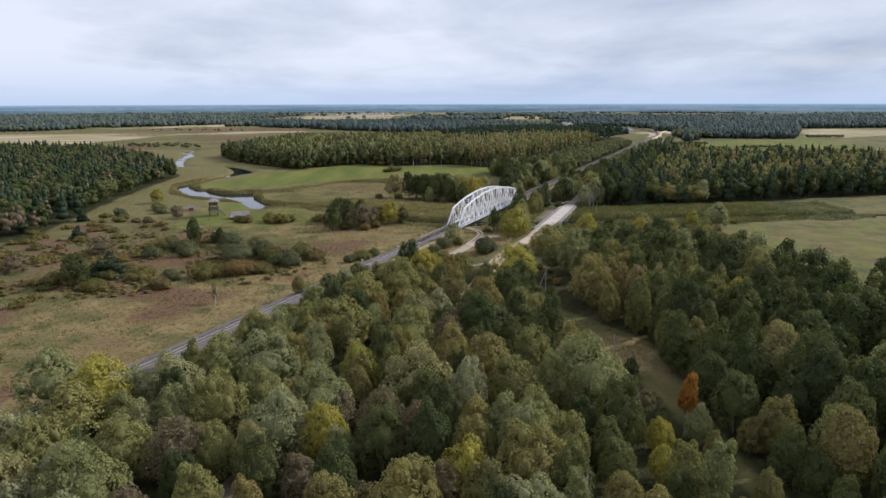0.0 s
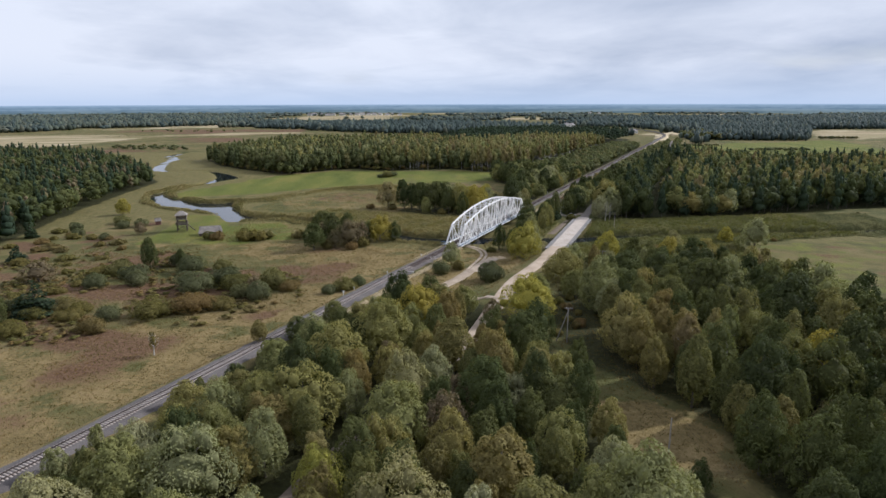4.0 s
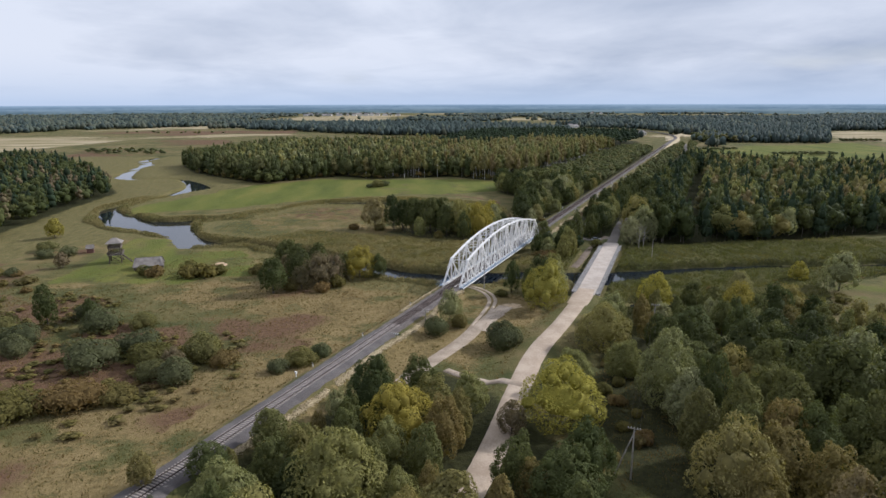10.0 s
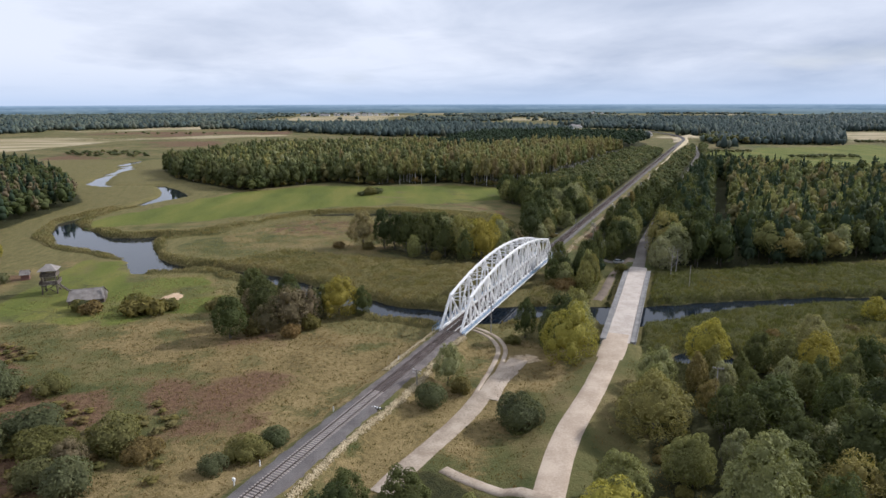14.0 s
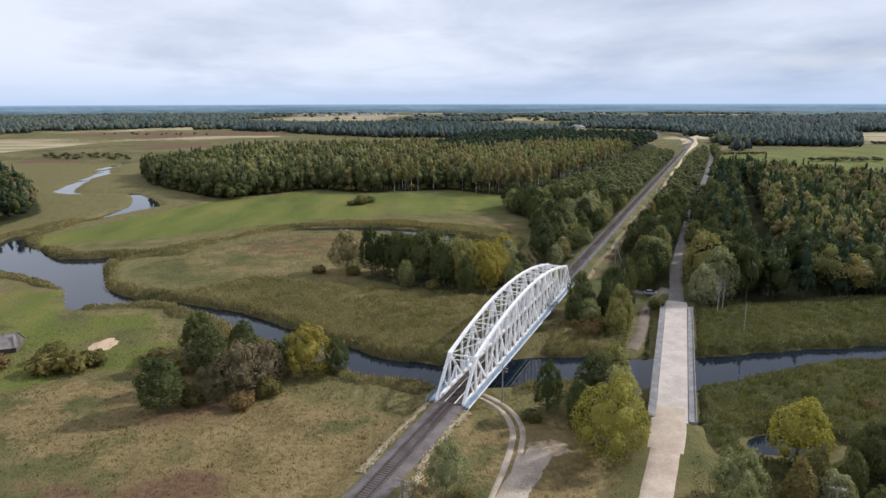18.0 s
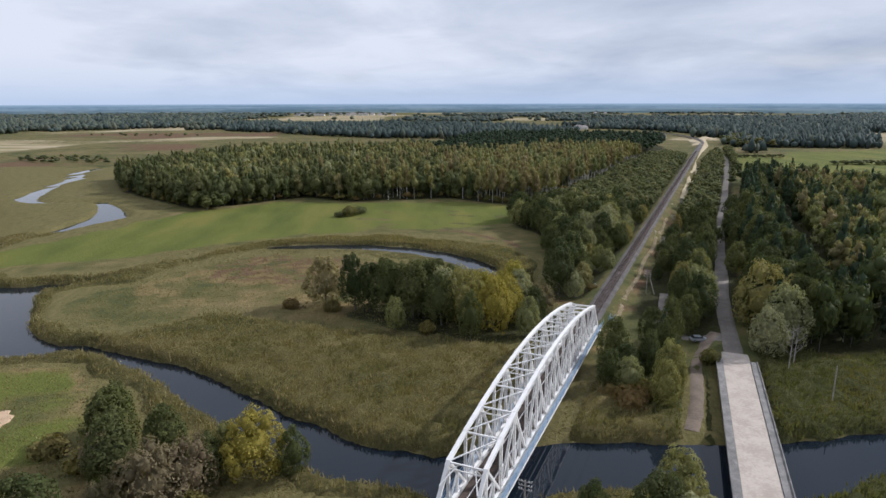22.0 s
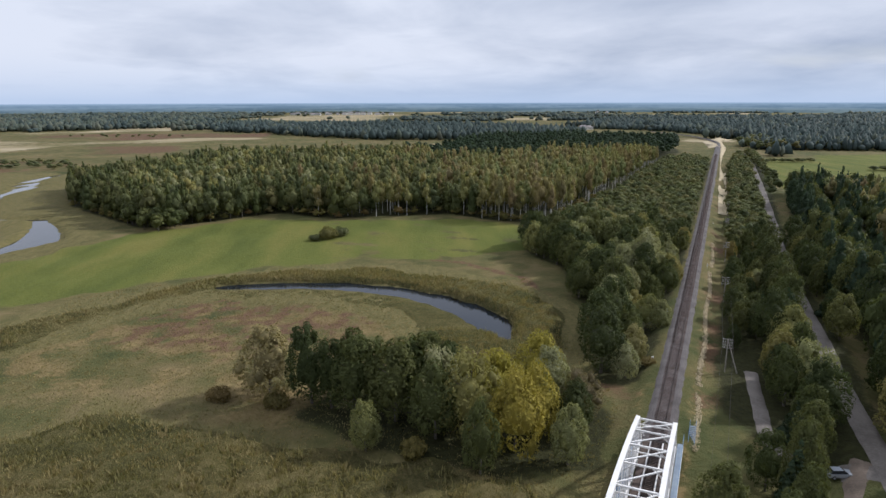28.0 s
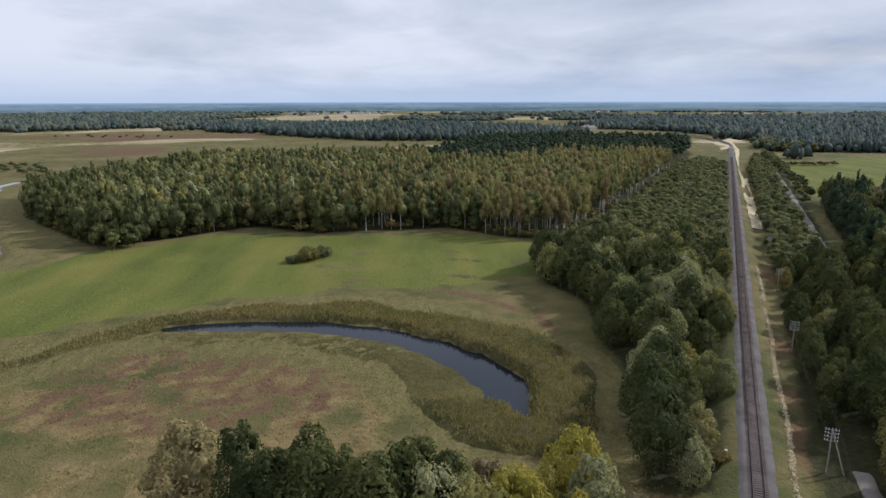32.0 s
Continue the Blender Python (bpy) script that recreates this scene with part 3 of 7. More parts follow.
def build_distance():
    """The hazy country beyond three kilometres: a plain round backdrop up to the horizon."""
    m = Nodes("hazy_distance")
    sep = m.t.nodes.new("ShaderNodeSeparateXYZ")
    m.t.links.new(m.pos.outputs["Position"], sep.inputs[0])
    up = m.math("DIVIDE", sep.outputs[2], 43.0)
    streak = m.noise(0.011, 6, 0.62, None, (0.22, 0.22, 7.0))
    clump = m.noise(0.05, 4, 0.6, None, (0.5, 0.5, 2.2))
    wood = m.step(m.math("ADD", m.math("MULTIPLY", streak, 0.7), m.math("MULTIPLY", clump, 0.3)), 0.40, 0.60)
    # haze put into the glowing colours: bluer and paler towards the horizon
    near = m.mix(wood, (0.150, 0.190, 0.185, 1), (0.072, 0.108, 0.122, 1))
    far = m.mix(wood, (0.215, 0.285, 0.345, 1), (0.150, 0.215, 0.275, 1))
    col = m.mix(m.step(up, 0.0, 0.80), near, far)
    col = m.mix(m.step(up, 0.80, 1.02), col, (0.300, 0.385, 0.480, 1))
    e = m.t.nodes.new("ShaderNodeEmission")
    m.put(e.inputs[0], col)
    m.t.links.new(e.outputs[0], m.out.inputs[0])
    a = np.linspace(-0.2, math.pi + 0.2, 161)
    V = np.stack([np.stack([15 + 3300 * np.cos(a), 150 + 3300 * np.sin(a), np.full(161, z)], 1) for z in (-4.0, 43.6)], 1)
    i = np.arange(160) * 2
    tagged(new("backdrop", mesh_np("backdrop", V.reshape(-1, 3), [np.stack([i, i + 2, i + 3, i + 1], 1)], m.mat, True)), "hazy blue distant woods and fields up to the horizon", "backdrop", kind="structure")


build_distance()
WEST_GROVE = [(-82, 66), (-72, 92), (-58, 118), (-38, 156), (-24, 186), (-8, 206), (2, 214), (12, 226), (22, 212), (30, 196), (36, 178), (38, 158), (36, 140), (48, 120), (50.5, 92), (51, 64), (20, 56), (-20, 60), (-50, 54)]
EAST_GROVE = [(57, 62), (54, 90), (57, 122), (58, 142), (44, 165), (38, 192), (46, 218), (58, 244), (80, 258), (104, 254), (126, 236), (114, 208), (116, 190), (132, 150), (168, 92), (160, 66), (124, 57), (90, 66)]
SOUTH_WOOD = [(-124, 84), (-134, 104), (-126, 126), (-106, 134), (-89, 128), (-86, 106), (-98, 86)]
CLUMP_D = [(-4, 376), (4, 384), (28, 386), (52, 386), (58, 372), (50, 354), (34, 352), (14, 362)]
RAIL_WOOD = [(57, 386), (66, 408), (70, 440), (74, 478), (66, 496), (70, 520), (90, 552), (140, 625), (200, 730), (268, 850), (300, 855), (292, 811), (178, 594), (110, 461), (68, 383)]
ROAD_WOOD = [(82, 352), (78, 372), (92, 400), (126, 462), (178, 560), (298, 790), (388, 940), (392, 920), (336, 806), (256, 655), (196, 545), (150, 455), (112, 378), (92, 348)]
G_WOOD = [(98, 340), (118, 378), (150, 446), (206, 552), (262, 650), (300, 560), (400, 560), (430, 400), (240, 362), (150, 343)]
F_WOOD = [(-168, 626), (-104, 560), (-84, 568), (-49, 594), (-16, 580), (13, 584), (44, 585), (66, 566), (90, 556), (134, 628), (196, 735), (262, 852), (330, 960), (345, 1010), (240, 1110), (110, 1050), (66, 900), (10, 860), (-143, 862), (-200, 690)]
H_WOOD = [(-158, 268), (-166, 292), (-178, 400), (-182, 512), (-200, 545), (-330, 720), (-490, 770), (-560, 300), (-330, 240)]
WOOD_ZONES = [WEST_GROVE, EAST_GROVE, SOUTH_WOOD, CLUMP_D, RAIL_WOOD, ROAD_WOOD, G_WOOD, F_WOOD, H_WOOD]

ground = build_ground()


def build_water():
    """A level sheet under the low ground along the river."""
    bm = bmesh.new()
    xs, ys = np.arange(-290, 431, 6.0), np.arange(220, 801, 6.0)
    X, Y = np.meshgrid(xs, ys)
    near = water_edge(X + 3, Y + 3) < 9
    verts = {}
    for j, i in zip(*np.nonzero(near)):
        q = []
        for di, dj in ((0, 0), (1, 0), (1, 1), (0, 1)):
            key = (xs[i] + 6 * di, ys[j] + 6 * dj)
            if key not in verts:
                verts[key] = bm.verts.new((*key, WATER_Z))
            q.append(verts[key])
        bm.faces.new(q)
    return tagged(new("water", from_bm("water", bm, M_WATER)), "dark calm river water reflecting the sky", "water", kind="structure")


build_water()


# ---------------------------------------------------------------- roads and tracks
def smooth_line(points, step=2.0):
    """A soft curve through points, in even steps."""
    p = np.array(points, float)
    d = np.concatenate([[0], np.cumsum(np.hypot(*np.diff(p, axis=0).T))])
    t = np.arange(0, d[-1], step)
    out = np.stack([np.interp(t, d, p[:, 0]), np.interp(t, d, p[:, 1])], 1)
    k = np.ones(7) / 7
    for c in range(2):
        pad = np.concatenate([np.full(3, out[0, c]), out[:, c], np.full(3, out[-1, c])])
        out[:, c] = np.convolve(pad, k, "valid")
    return out


def ribbon(name, line, offsets, lift, material, seed, rough=0.25, level=None):
    """A strip along a line: a row of points across, with ragged edges and a thickness at its rims."""
    r = np.random.RandomState(seed)
    d = np.gradient(line, axis=0)
    d /= np.linalg.norm(d, axis=1)[:, None]
    side = np.stack([d[:, 1], -d[:, 0]], 1)
    cols = []
    for i, o in enumerate(offsets):
        rim = i in (0, len(offsets) - 1)
        wob = np.convolve(r.randn(len(line) + 8), np.ones(9) / 4.0, "valid") * rough if rim else np.zeros(len(line))
        p = line + side * (o + wob)[:, None]
        z = height(p[:, 0], p[:, 1]) if level is None else np.broadcast_to(level, len(line))
        cols.append(np.concatenate([p, (z + (lift if not rim else -0.15))[:, None]], 1))
    V = np.stack(cols, 1)
    n, k = V.shape[:2]
    i = (np.arange(n - 1)[:, None] * k + np.arange(k - 1)).ravel()
    F = np.stack([i, i + 1, i + k + 1, i + k], 1)
    return mesh_np(name, V.reshape(-1, 3), [F[:, ::-1]], material, True)


line = smooth_line(ROAD)
lane, south, north = line[line[:, 1] < 172], line[(line[:, 1] > 170) & (line[:, 1] < ROAD_CUT[0] + 1.2)], line[line[:, 1] > ROAD_CUT[1] - 1.2]
tagged(new("road_south", ribbon("road_south", south, (-2.6, -2.2, -0.9, 0.9, 2.2, 2.6), 0.10, M_ROAD, 1)), "pale dusty gravel road", "road", kind="structure")
tagged(new("road_north", ribbon("road_north", north[north[:, 1] < 402], (-2.2, -1.8, -0.7, 0.7, 1.8, 2.2), 0.16, M_ROAD_DULL, 2, 0.35)), "grey gravel road beyond the bridge", "road", kind="structure")
tagged(new("road_north", ribbon("road_north", north[north[:, 1] > 399], (-2.1, -1.7, -0.7, 0.7, 1.7, 2.1), 0.14, M_ROAD_DULL, 22)), "grey gravel road running between trees", "road", kind="structure")
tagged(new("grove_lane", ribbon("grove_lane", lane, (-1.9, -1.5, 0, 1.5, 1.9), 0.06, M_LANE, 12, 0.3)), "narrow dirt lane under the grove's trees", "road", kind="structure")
for k, (y0, y1) in enumerate(((260.0, 276.5), (329.5, 339.0))):
    apron = line[(line[:, 1] > y0) & (line[:, 1] < y1)]
    tagged(new("road_apron", ribbon("road_apron", apron, (-2.9, -2.5, -0.9, 0.9, 2.5, 2.9), 0.0, M_ROAD if k == 0 else M_DECK, 31 + k, 0.2, np.interp(apron[:, 1], (260, 270, 334, 339), (1.83, 1.975, 1.975, 1.90)))), "pale gravel spilled over the bridge's end", "road", kind="structure")
spur = smooth_line([(86, 351), (80.5, 355), (82, 362), (86, 371), (90.5, 381), (94, 389)], 1.5)
tagged(new("dirt_track", ribbon("dirt_track", spur, (-1.5, -1.0, 0, 1.0, 1.5), 0.20, M_ROAD_DULL, 33, 0.35)), "pale dirt path between railway and road", "track", kind="structure")
tl = smooth_line(TRACK, 1.5)
for i, o in enumerate((-0.85, 0.85)):
    tagged(new("dirt_track", ribbon("dirt_track", tl, (o - 0.62, o - 0.4, o + 0.4, o + 0.62), 0.13, M_DIRT, 3 + i, 0.12)), "worn wheel rut of a dirt track", "track", kind="structure")
fork = smooth_line([(4, 216.5), (9, 224), (15, 233), (21.5, 243), (26, 252)], 1.5)
tagged(new("dirt_track", ribbon("dirt_track", fork, (-2.1, -1.6, 0, 1.6, 2.1), 0.14, M_DIRT, 5, 0.25)), "worn pale dirt track on the grass", "track", kind="structure")
link = smooth_line([(31, 212), (24, 216), (18, 219.5), (13, 225)], 1.5)
tagged(new("dirt_track", ribbon("dirt_track", link, (-1.3, -0.9, 0, 0.9, 1.3), 0.20, M_DIRT, 6, 0.2)), "short dirt link to the gravel road", "track", kind="structure")
spot = smooth_line([(24.6, 246), (27.5, 253.5), (31, 259.5), (35.2, 266.5)], 1.0)
tagged(new("gravel_patch", ribbon("gravel_patch", spot, (-2.5, -1.9, -0.8, 0.8, 1.9, 2.5), 0.165, M_DIRT, 7, 0.4)), "pale bare gravel patch beside the track", "gravel", kind="structure")


ramp = smooth_line([(92, 352), (86, 346), (80.1, 338), (73.5, 323), (67.5, 311.5), (65, 307)], 1.5)
tagged(new("dirt_track", ribbon("dirt_track", ramp, (-1.5, -1.0, 0, 1.0, 1.5), 0.14, M_LANE, 15, 0.4)), "dirt ramp down to the river bank", "track", kind="structure")
lay = smooth_line([(95, 346), (90, 348), (85.5, 350.5)], 1.0)
tagged(new("gravel_patch", ribbon("gravel_patch", lay, (-2.6, -2.0, 0, 2.0, 2.6), 0.09, M_ROAD_DULL, 16, 0.4)), "grey gravel lay-by for parking", "gravel", kind="structure")


def rail_point(s, q, z):
    p = RAIL_A + RAIL_DIR * s + RAIL_SIDE * q
    return (p[0], p[1], z)


strip_line = np.array([RAIL_A + RAIL_DIR * s + RAIL_SIDE * (8.6 - 2.4 * min(1.0, (s - 335) / 400)) for s in np.arange(335, 850, 3.0)])
tagged(new("gravel_platform", ribbon("gravel_platform", strip_line, (-2.6, -2.1, 0, 2.1, 2.6), 0.25, M_RUBBLE, 8, 0.3)), "long pale gravel platform beside the railway", "gravel", kind="structure")
yard = smooth_line([(395, 1000), (415, 1050), (445, 1120), (470, 1160), (500, 1180)], 5)
tagged(new("gravel_yard", ribbon("gravel_yard", yard, (-12, -10, 0, 9, 11), 0.5, M_RUBBLE, 9, 1.5)), "pale gravel yard by the far crossing", "gravel", kind="structure")


# ---------------------------------------------------------------- railway: bed, rails, sleepers
def rail_curve(s):
    """The centre of the line: straight, then bending left far off."""
    s = np.asarray(s, float)
    bend = np.clip(s - 860, 0, None)
    q = -bend ** 2 / 900.0
    return RAIL_A + RAIL_DIR * s[:, None] + RAIL_SIDE * q[:, None]


def bed(name, s0, s1, half, top, material, seed, step=2.0):
    ln = rail_curve(np.arange(s0, s1 + step / 2, step))
    r = np.random.RandomState(seed)
    d = np.gradient(ln, axis=0)
    d /= np.linalg.norm(d, axis=1)[:, None]
    side = np.stack([d[:, 1], -d[:, 0]], 1)
    cols = []
    for o, dz in ((-half - 0.9, -0.62), (-half, -0.06), (-1.6, 0.0), (0, 0.02), (1.6, 0.0), (half, -0.06), (half + 0.9, -0.62)):
        p = ln + side * (o + (0.12 * r.randn(len(ln)) if abs(o) > 2 else 0 * r.randn(len(ln))))[:, None]
        cols.append(np.concatenate([p, np.full((len(ln), 1), top + dz) + 0.02 * r.randn(len(ln), 1)], 1))
    V = np.stack(cols, 1)
    n, k = V.shape[:2]
    i = (np.arange(n - 1)[:, None] * k + np.arange(k - 1)).ravel()
    return mesh_np(name, V.reshape(-1, 3), [np.stack([i, i + k, i + k + 1, i + 1], 1)[:, ::-1]], material, False)


BED_TOP = RAIL_TOP - 0.24
tagged(new("ballast_bed", bed("ballast_bed", -310, -42, 2.8, BED_TOP, M_BALLAST, 1)), "grey stone ballast under the single railway track", "ballast", kind="structure")
tagged(new("ballast_bed", bed("ballast_bed", -42, -0.6, 2.5, BED_TOP, M_BALLAST_OLD, 3)), "brown weathered ballast beside the bridge", "ballast", kind="structure")
tagged(new("ballast_bed", bed("ballast_bed", SPAN + 0.6, 1180, 2.1, BED_TOP, M_BALLAST, 2)), "grey stone ballast under the railway track", "ballast", kind="structure")


def rail_profile(name, s0, s1, q, step=6.0):
    """One rail: foot, web and head."""
    ln = rail_curve(np.arange(s0, s1 + step / 2, step))
    d = np.gradient(ln, axis=0)
    d /= np.linalg.norm(d, axis=1)[:, None]
    side = np.stack([d[:, 1], -d[:, 0]], 1)
    prof = [(-0.075, -0.18), (-0.075, -0.15), (-0.015, -0.13), (-0.015, -0.05), (-0.04, -0.04), (-0.04, 0), (0.04, 0), (0.04, -0.04), (0.015, -0.05), (0.015, -0.13), (0.075, -0.15), (0.075, -0.18)]
    V = np.stack([np.concatenate([ln + side * (q + o), np.full((len(ln), 1), RAIL_TOP + h)], 1) for o, h in prof], 1)
    n, k = V.shape[:2]
    i = (np.arange(n - 1)[:, None] * k + np.arange(k - 1)).ravel()
    return mesh_np(name, V.reshape(-1, 3), [np.stack([i, i + 1, i + k + 1, i + k], 1)], M_RAIL)


track = thing("railway_track", Matrix(), "single railway track with rusty steel rails and grey sleepers", "railway track", kind="structure")
for q in (-0.79, 0.79):
    part("rail", rail_profile("rail", -310, 1180, q), None, track, "rusty steel rail")


def build_sleepers(material):
    bm = bmesh.new()
    box(bm, (0, 0, 0), (2.7, 0.26, 0.20), None, 0.03)
    return from_bm("sleeper", bm, material)


def sleeper_run(parent, s0, s1, mesh, z, pitch):
    """Singly laid sleepers, each a piece of its own."""
    a = math.atan2(RAIL_DIR[1], RAIL_DIR[0]) - math.pi / 2
    r = random.Random(4)
    for s in np.arange(s0, s1, pitch):
        ob = new("sleeper", mesh)
        ob.parent = parent
        ob.matrix_basis = Matrix.Translation(rail_point(s, r.uniform(-0.03, 0.03), z)) @ Matrix.Rotation(a + r.uniform(-0.012, 0.012), 4, "Z")


def sleeper_mass(s0, s1, pitch, z, material):
    """The further sleepers, joined."""
    s = np.arange(s0, s1, pitch)
    c = rail_curve(s)
    h = np.array([(x, y, zz) for x in (-1.35, 1.35) for y in (-0.13, 0.13) for zz in (-0.1, 0.1)])
    V = (np.stack([c[:, 0], c[:, 1], np.full(len(s), z)], 1)[:, None, :] + np.concatenate([h[:, :1] * RAIL_SIDE + h[:, 1:2] * RAIL_DIR, h[:, 2:]], 1)[None])
    f = np.array([(0, 1, 3, 2), (4, 6, 7, 5), (0, 4, 5, 1), (2, 3, 7, 6), (1, 5, 7, 3)])
    return mesh_np("sleepers", V.reshape(-1, 3), [(np.arange(len(s))[:, None, None] * 8 + f).reshape(-1, 4)], material)


# ---------------------------------------------------------------- the truss bridge
def build_truss_bridge():
    a = math.atan2(RAIL_DIR[1], RAIL_DIR[0]) - math.pi / 2
    th = thing("railway_bridge", Matrix.Translation((*RAIL_A, 0)) @ Matrix.Rotation(a, 4, "Z"), "white steel truss railway bridge with curved top chords over river", "bridge")
    N = 14
    pan = SPAN / N
    zb = RAIL_TOP - 0.15                       # axis of the bottom chord
    W = 2.75

    def ztop(i):
        return 9.35 + 4.35 * (1 - ((i - 7) / 6.0) ** 2)

    for side, nm in ((-1, "left"), (1, "right")):
        x = side * W
        truss = new("truss")
        truss.parent = th
        tagged(truss, "white steel truss with a curved top chord")
        for i in range(1, N - 1):
            bm = bmesh.new()
            beam(bm, (x, i * pan - 0.12, ztop(i)), (x, (i + 1) * pan + 0.12, ztop(i + 1)), 0.64, 0.48)
            part("top_chord", bm, M_WHITE, truss)
        bm = bmesh.new()
        beam(bm, (x, -0.2, zb), (x, SPAN + 0.2, zb), 0.50, 0.62)
        beam(bm, (x, -0.2, zb - 0.33), (x, SPAN + 0.2, zb - 0.33), 0.66, 0.05)
        part("bottom_chord", bm, M_WHITE, truss)
        for y0, y1 in ((0.0, pan), (SPAN, SPAN - pan)):
            bm = bmesh.new()
            beam(bm, (x, y0, zb), (x, y1, ztop(1)), 0.55, 0.46)
            part("end_post", bm, M_WHITE, truss)
            bm = bmesh.new()
            ym, zm = (y0 + y1) / 2, (zb + ztop(1)) / 2
            beam(bm, (x, ym, zm), (x, (y0 + 2 * ym) / 3 + (y1 - y0) * 0.5, zb), 0.24, 0.20)
            part("strut", bm, M_WHITE, truss)
        for i in range(1, N):
            bm = bmesh.new()
            for dx in (-0.15, 0.15):
                beam(bm, (x + dx, i * pan, zb), (x + dx, i * pan, ztop(i)), 0.12, 0.46 if i % 2 else 0.36)
            for k in range(1, 9):
                z = zb + (ztop(i) - zb) * k / 9
                beam(bm, (x - 0.2, i * pan, z), (x + 0.2, i * pan, z), 0.05, 0.18)
            part("post", bm, M_WHITE, truss)
            for z in (zb + 0.42, ztop(i) - 0.38):
                bm = bmesh.new()
                box(bm, (x + 0.26 * side, i * pan, z), (0.03, 1.25, 0.75))
                part("gusset_plate", bm, M_WHITE, truss)
        for i in range(1, N - 1):
            lo, hi = (i, i + 1) if i % 2 == 0 else (i + 1, i)
            bm = bmesh.new()
            for dx in (-0.14, 0.14):
                beam(bm, (x + dx, lo * pan, zb), (x + dx, hi * pan, ztop(hi)), 0.11, 0.40)
            part("diagonal", bm, M_WHITE, truss)
            # the half-panel post and its short strut
            ym, zm = (i + 0.5) * pan, (zb + ztop(hi)) / 2
            bm = bmesh.new()
            beam(bm, (x, ym, zb), (x, ym, zm + 0.2), 0.34, 0.32)
            part("sub_post", bm, M_WHITE, truss)
            bm = bmesh.new()
            beam(bm, (x, ym, zm), (x, hi * pan, zb), 0.22, 0.2)
            part("sub_strut", bm, M_WHITE, truss)
        # outer walkway with a blue handrail
        walk_x = x + side * 0.85
        bm = bmesh.new()
        box(bm, (walk_x, SPAN / 2, zb + 0.05), (0.85, SPAN + 1.5, 0.07))
        w = part("walkway", bm, M_WALKWAY, th, "narrow outer walkway of the bridge")
        for zz in (0.55, 1.1):
            bm = bmesh.new()
            beam(bm, (walk_x + side * 0.40, -2.2, zb + zz), (walk_x + side * 0.40, SPAN + 2.2, zb + zz), 0.06, 0.06)
            part("handrail", bm, M_BLUE, w, "blue painted handrail")
        bm = bmesh.new()
        beam(bm, (walk_x + side * 0.43, -0.5, zb - 0.2), (walk_x + side * 0.43, SPAN + 0.5, zb - 0.2), 0.10, 0.34)
        part("edge_beam", bm, M_WHITE, w, "white edge beam")
        y = -2.2
        while y <= SPAN + 2.3:
            bm = bmesh.new()
            beam(bm, (walk_x + side * 0.40, y, zb), (walk_x + side * 0.40, y, zb + 1.13), 0.06, 0.06)
            part("railing_post", bm, M_BLUE, w, "blue railing post")
            y += 3.08
    # top bracing: struts and diagonals between the chords
    for i in range(1, N):
        bm = bmesh.new()
        beam(bm, (-W, i * pan, ztop(i) - 0.12), (W, i * pan, ztop(i) - 0.12), 0.22, 0.22)
        beam(bm, (-W, i * pan, ztop(i) - 1.1), (W, i * pan, ztop(i) - 1.1), 0.16, 0.16) if i in (1, N - 1) or i % 2 == 1 else None
        part("top_strut", bm, M_WHITE, th)
        for s in (-1, 1):
            bm = bmesh.new()
            beam(bm, (s * W, i * pan, ztop(i) - 1.6), (s * 1.2, i * pan, ztop(i) - 0.25), 0.14, 0.14)
            part("knee_brace", bm, M_WHITE, th)
    for i in range(1, N - 1):
        bm = bmesh.new()
        beam(bm, (-W, i * pan, ztop(i) + 0.0), (W, (i + 1) * pan, ztop(i + 1) + 0.0), 0.18, 0.16)
        part("top_diagonal", bm, M_WHITE, th)
    for y, zz in ((pan * 0.5, (zb + ztop(1)) / 2), (SPAN - pan * 0.5, (zb + ztop(1)) / 2)):
        for s in (-1, 1):
            bm = bmesh.new()
            beam(bm, (s * W, y, zz + 1.6), (s * 1.4, y + (pan * 0.45 if y < 20 else -pan * 0.45), ztop(1) - 0.3), 0.16, 0.16)
            part("portal_brace", bm, M_WHITE, th)
    # floor: cross beams, stringers, timbers, guard rails
    for i in range(N + 1):
        bm = bmesh.new()
        beam(bm, (-W, i * pan, zb - 0.62), (W, i * pan, zb - 0.62), 0.34, 0.80)
        part("cross_beam", bm, M_WHITE, th)
    for x in (-0.95, 0.95):
        bm = bmesh.new()
        beam(bm, (x, 0, zb - 0.30), (x, SPAN, zb - 0.30), 0.28, 0.55)
        part("stringer", bm, M_WHITE, th)
    bm = bmesh.new()
    box(bm, (0, 0, 0), (4.0, 0.30, 0.22), None, 0.02)
    timber = from_bm("timber", bm, M_TIE)
    r = random.Random(8)
    y = 0.1
    while y < SPAN:
        ob = new("timber", timber)
        ob.parent = th
        ob.location = (r.uniform(-0.05, 0.05), y, RAIL_TOP - 0.30)
        y += 0.46
    for x in (-0.42, 0.42):
        bm = bmesh.new()
        beam(bm, (x, -9, RAIL_TOP - 0.06), (x, SPAN + 9, RAIL_TOP - 0.06), 0.09, 0.11)
        part("guard_rail", bm, M_RAIL, th, "rusty inner guard rail")
    for x in (-1.75, 1.75):
        bm = bmesh.new()
        box(bm, (x, SPAN / 2, RAIL_TOP - 0.165), (0.9, SPAN, 0.05))
        part("floor_plank", bm, M_TIE, th, "dark timber floor plank")
    # bearings
    for x in (-W, W):
        for y in (0.15, SPAN - 0.15):
            bm = bmesh.new()
            box(bm, (x, y, zb - 0.52), (0.7, 0.8, 0.34), None, 0.05)
            box(bm, (x, y, zb - 0.80), (1.0, 1.1, 0.26), None, 0.04)
            part("bearing", bm, M_WHITE, th, "white steel bearing")
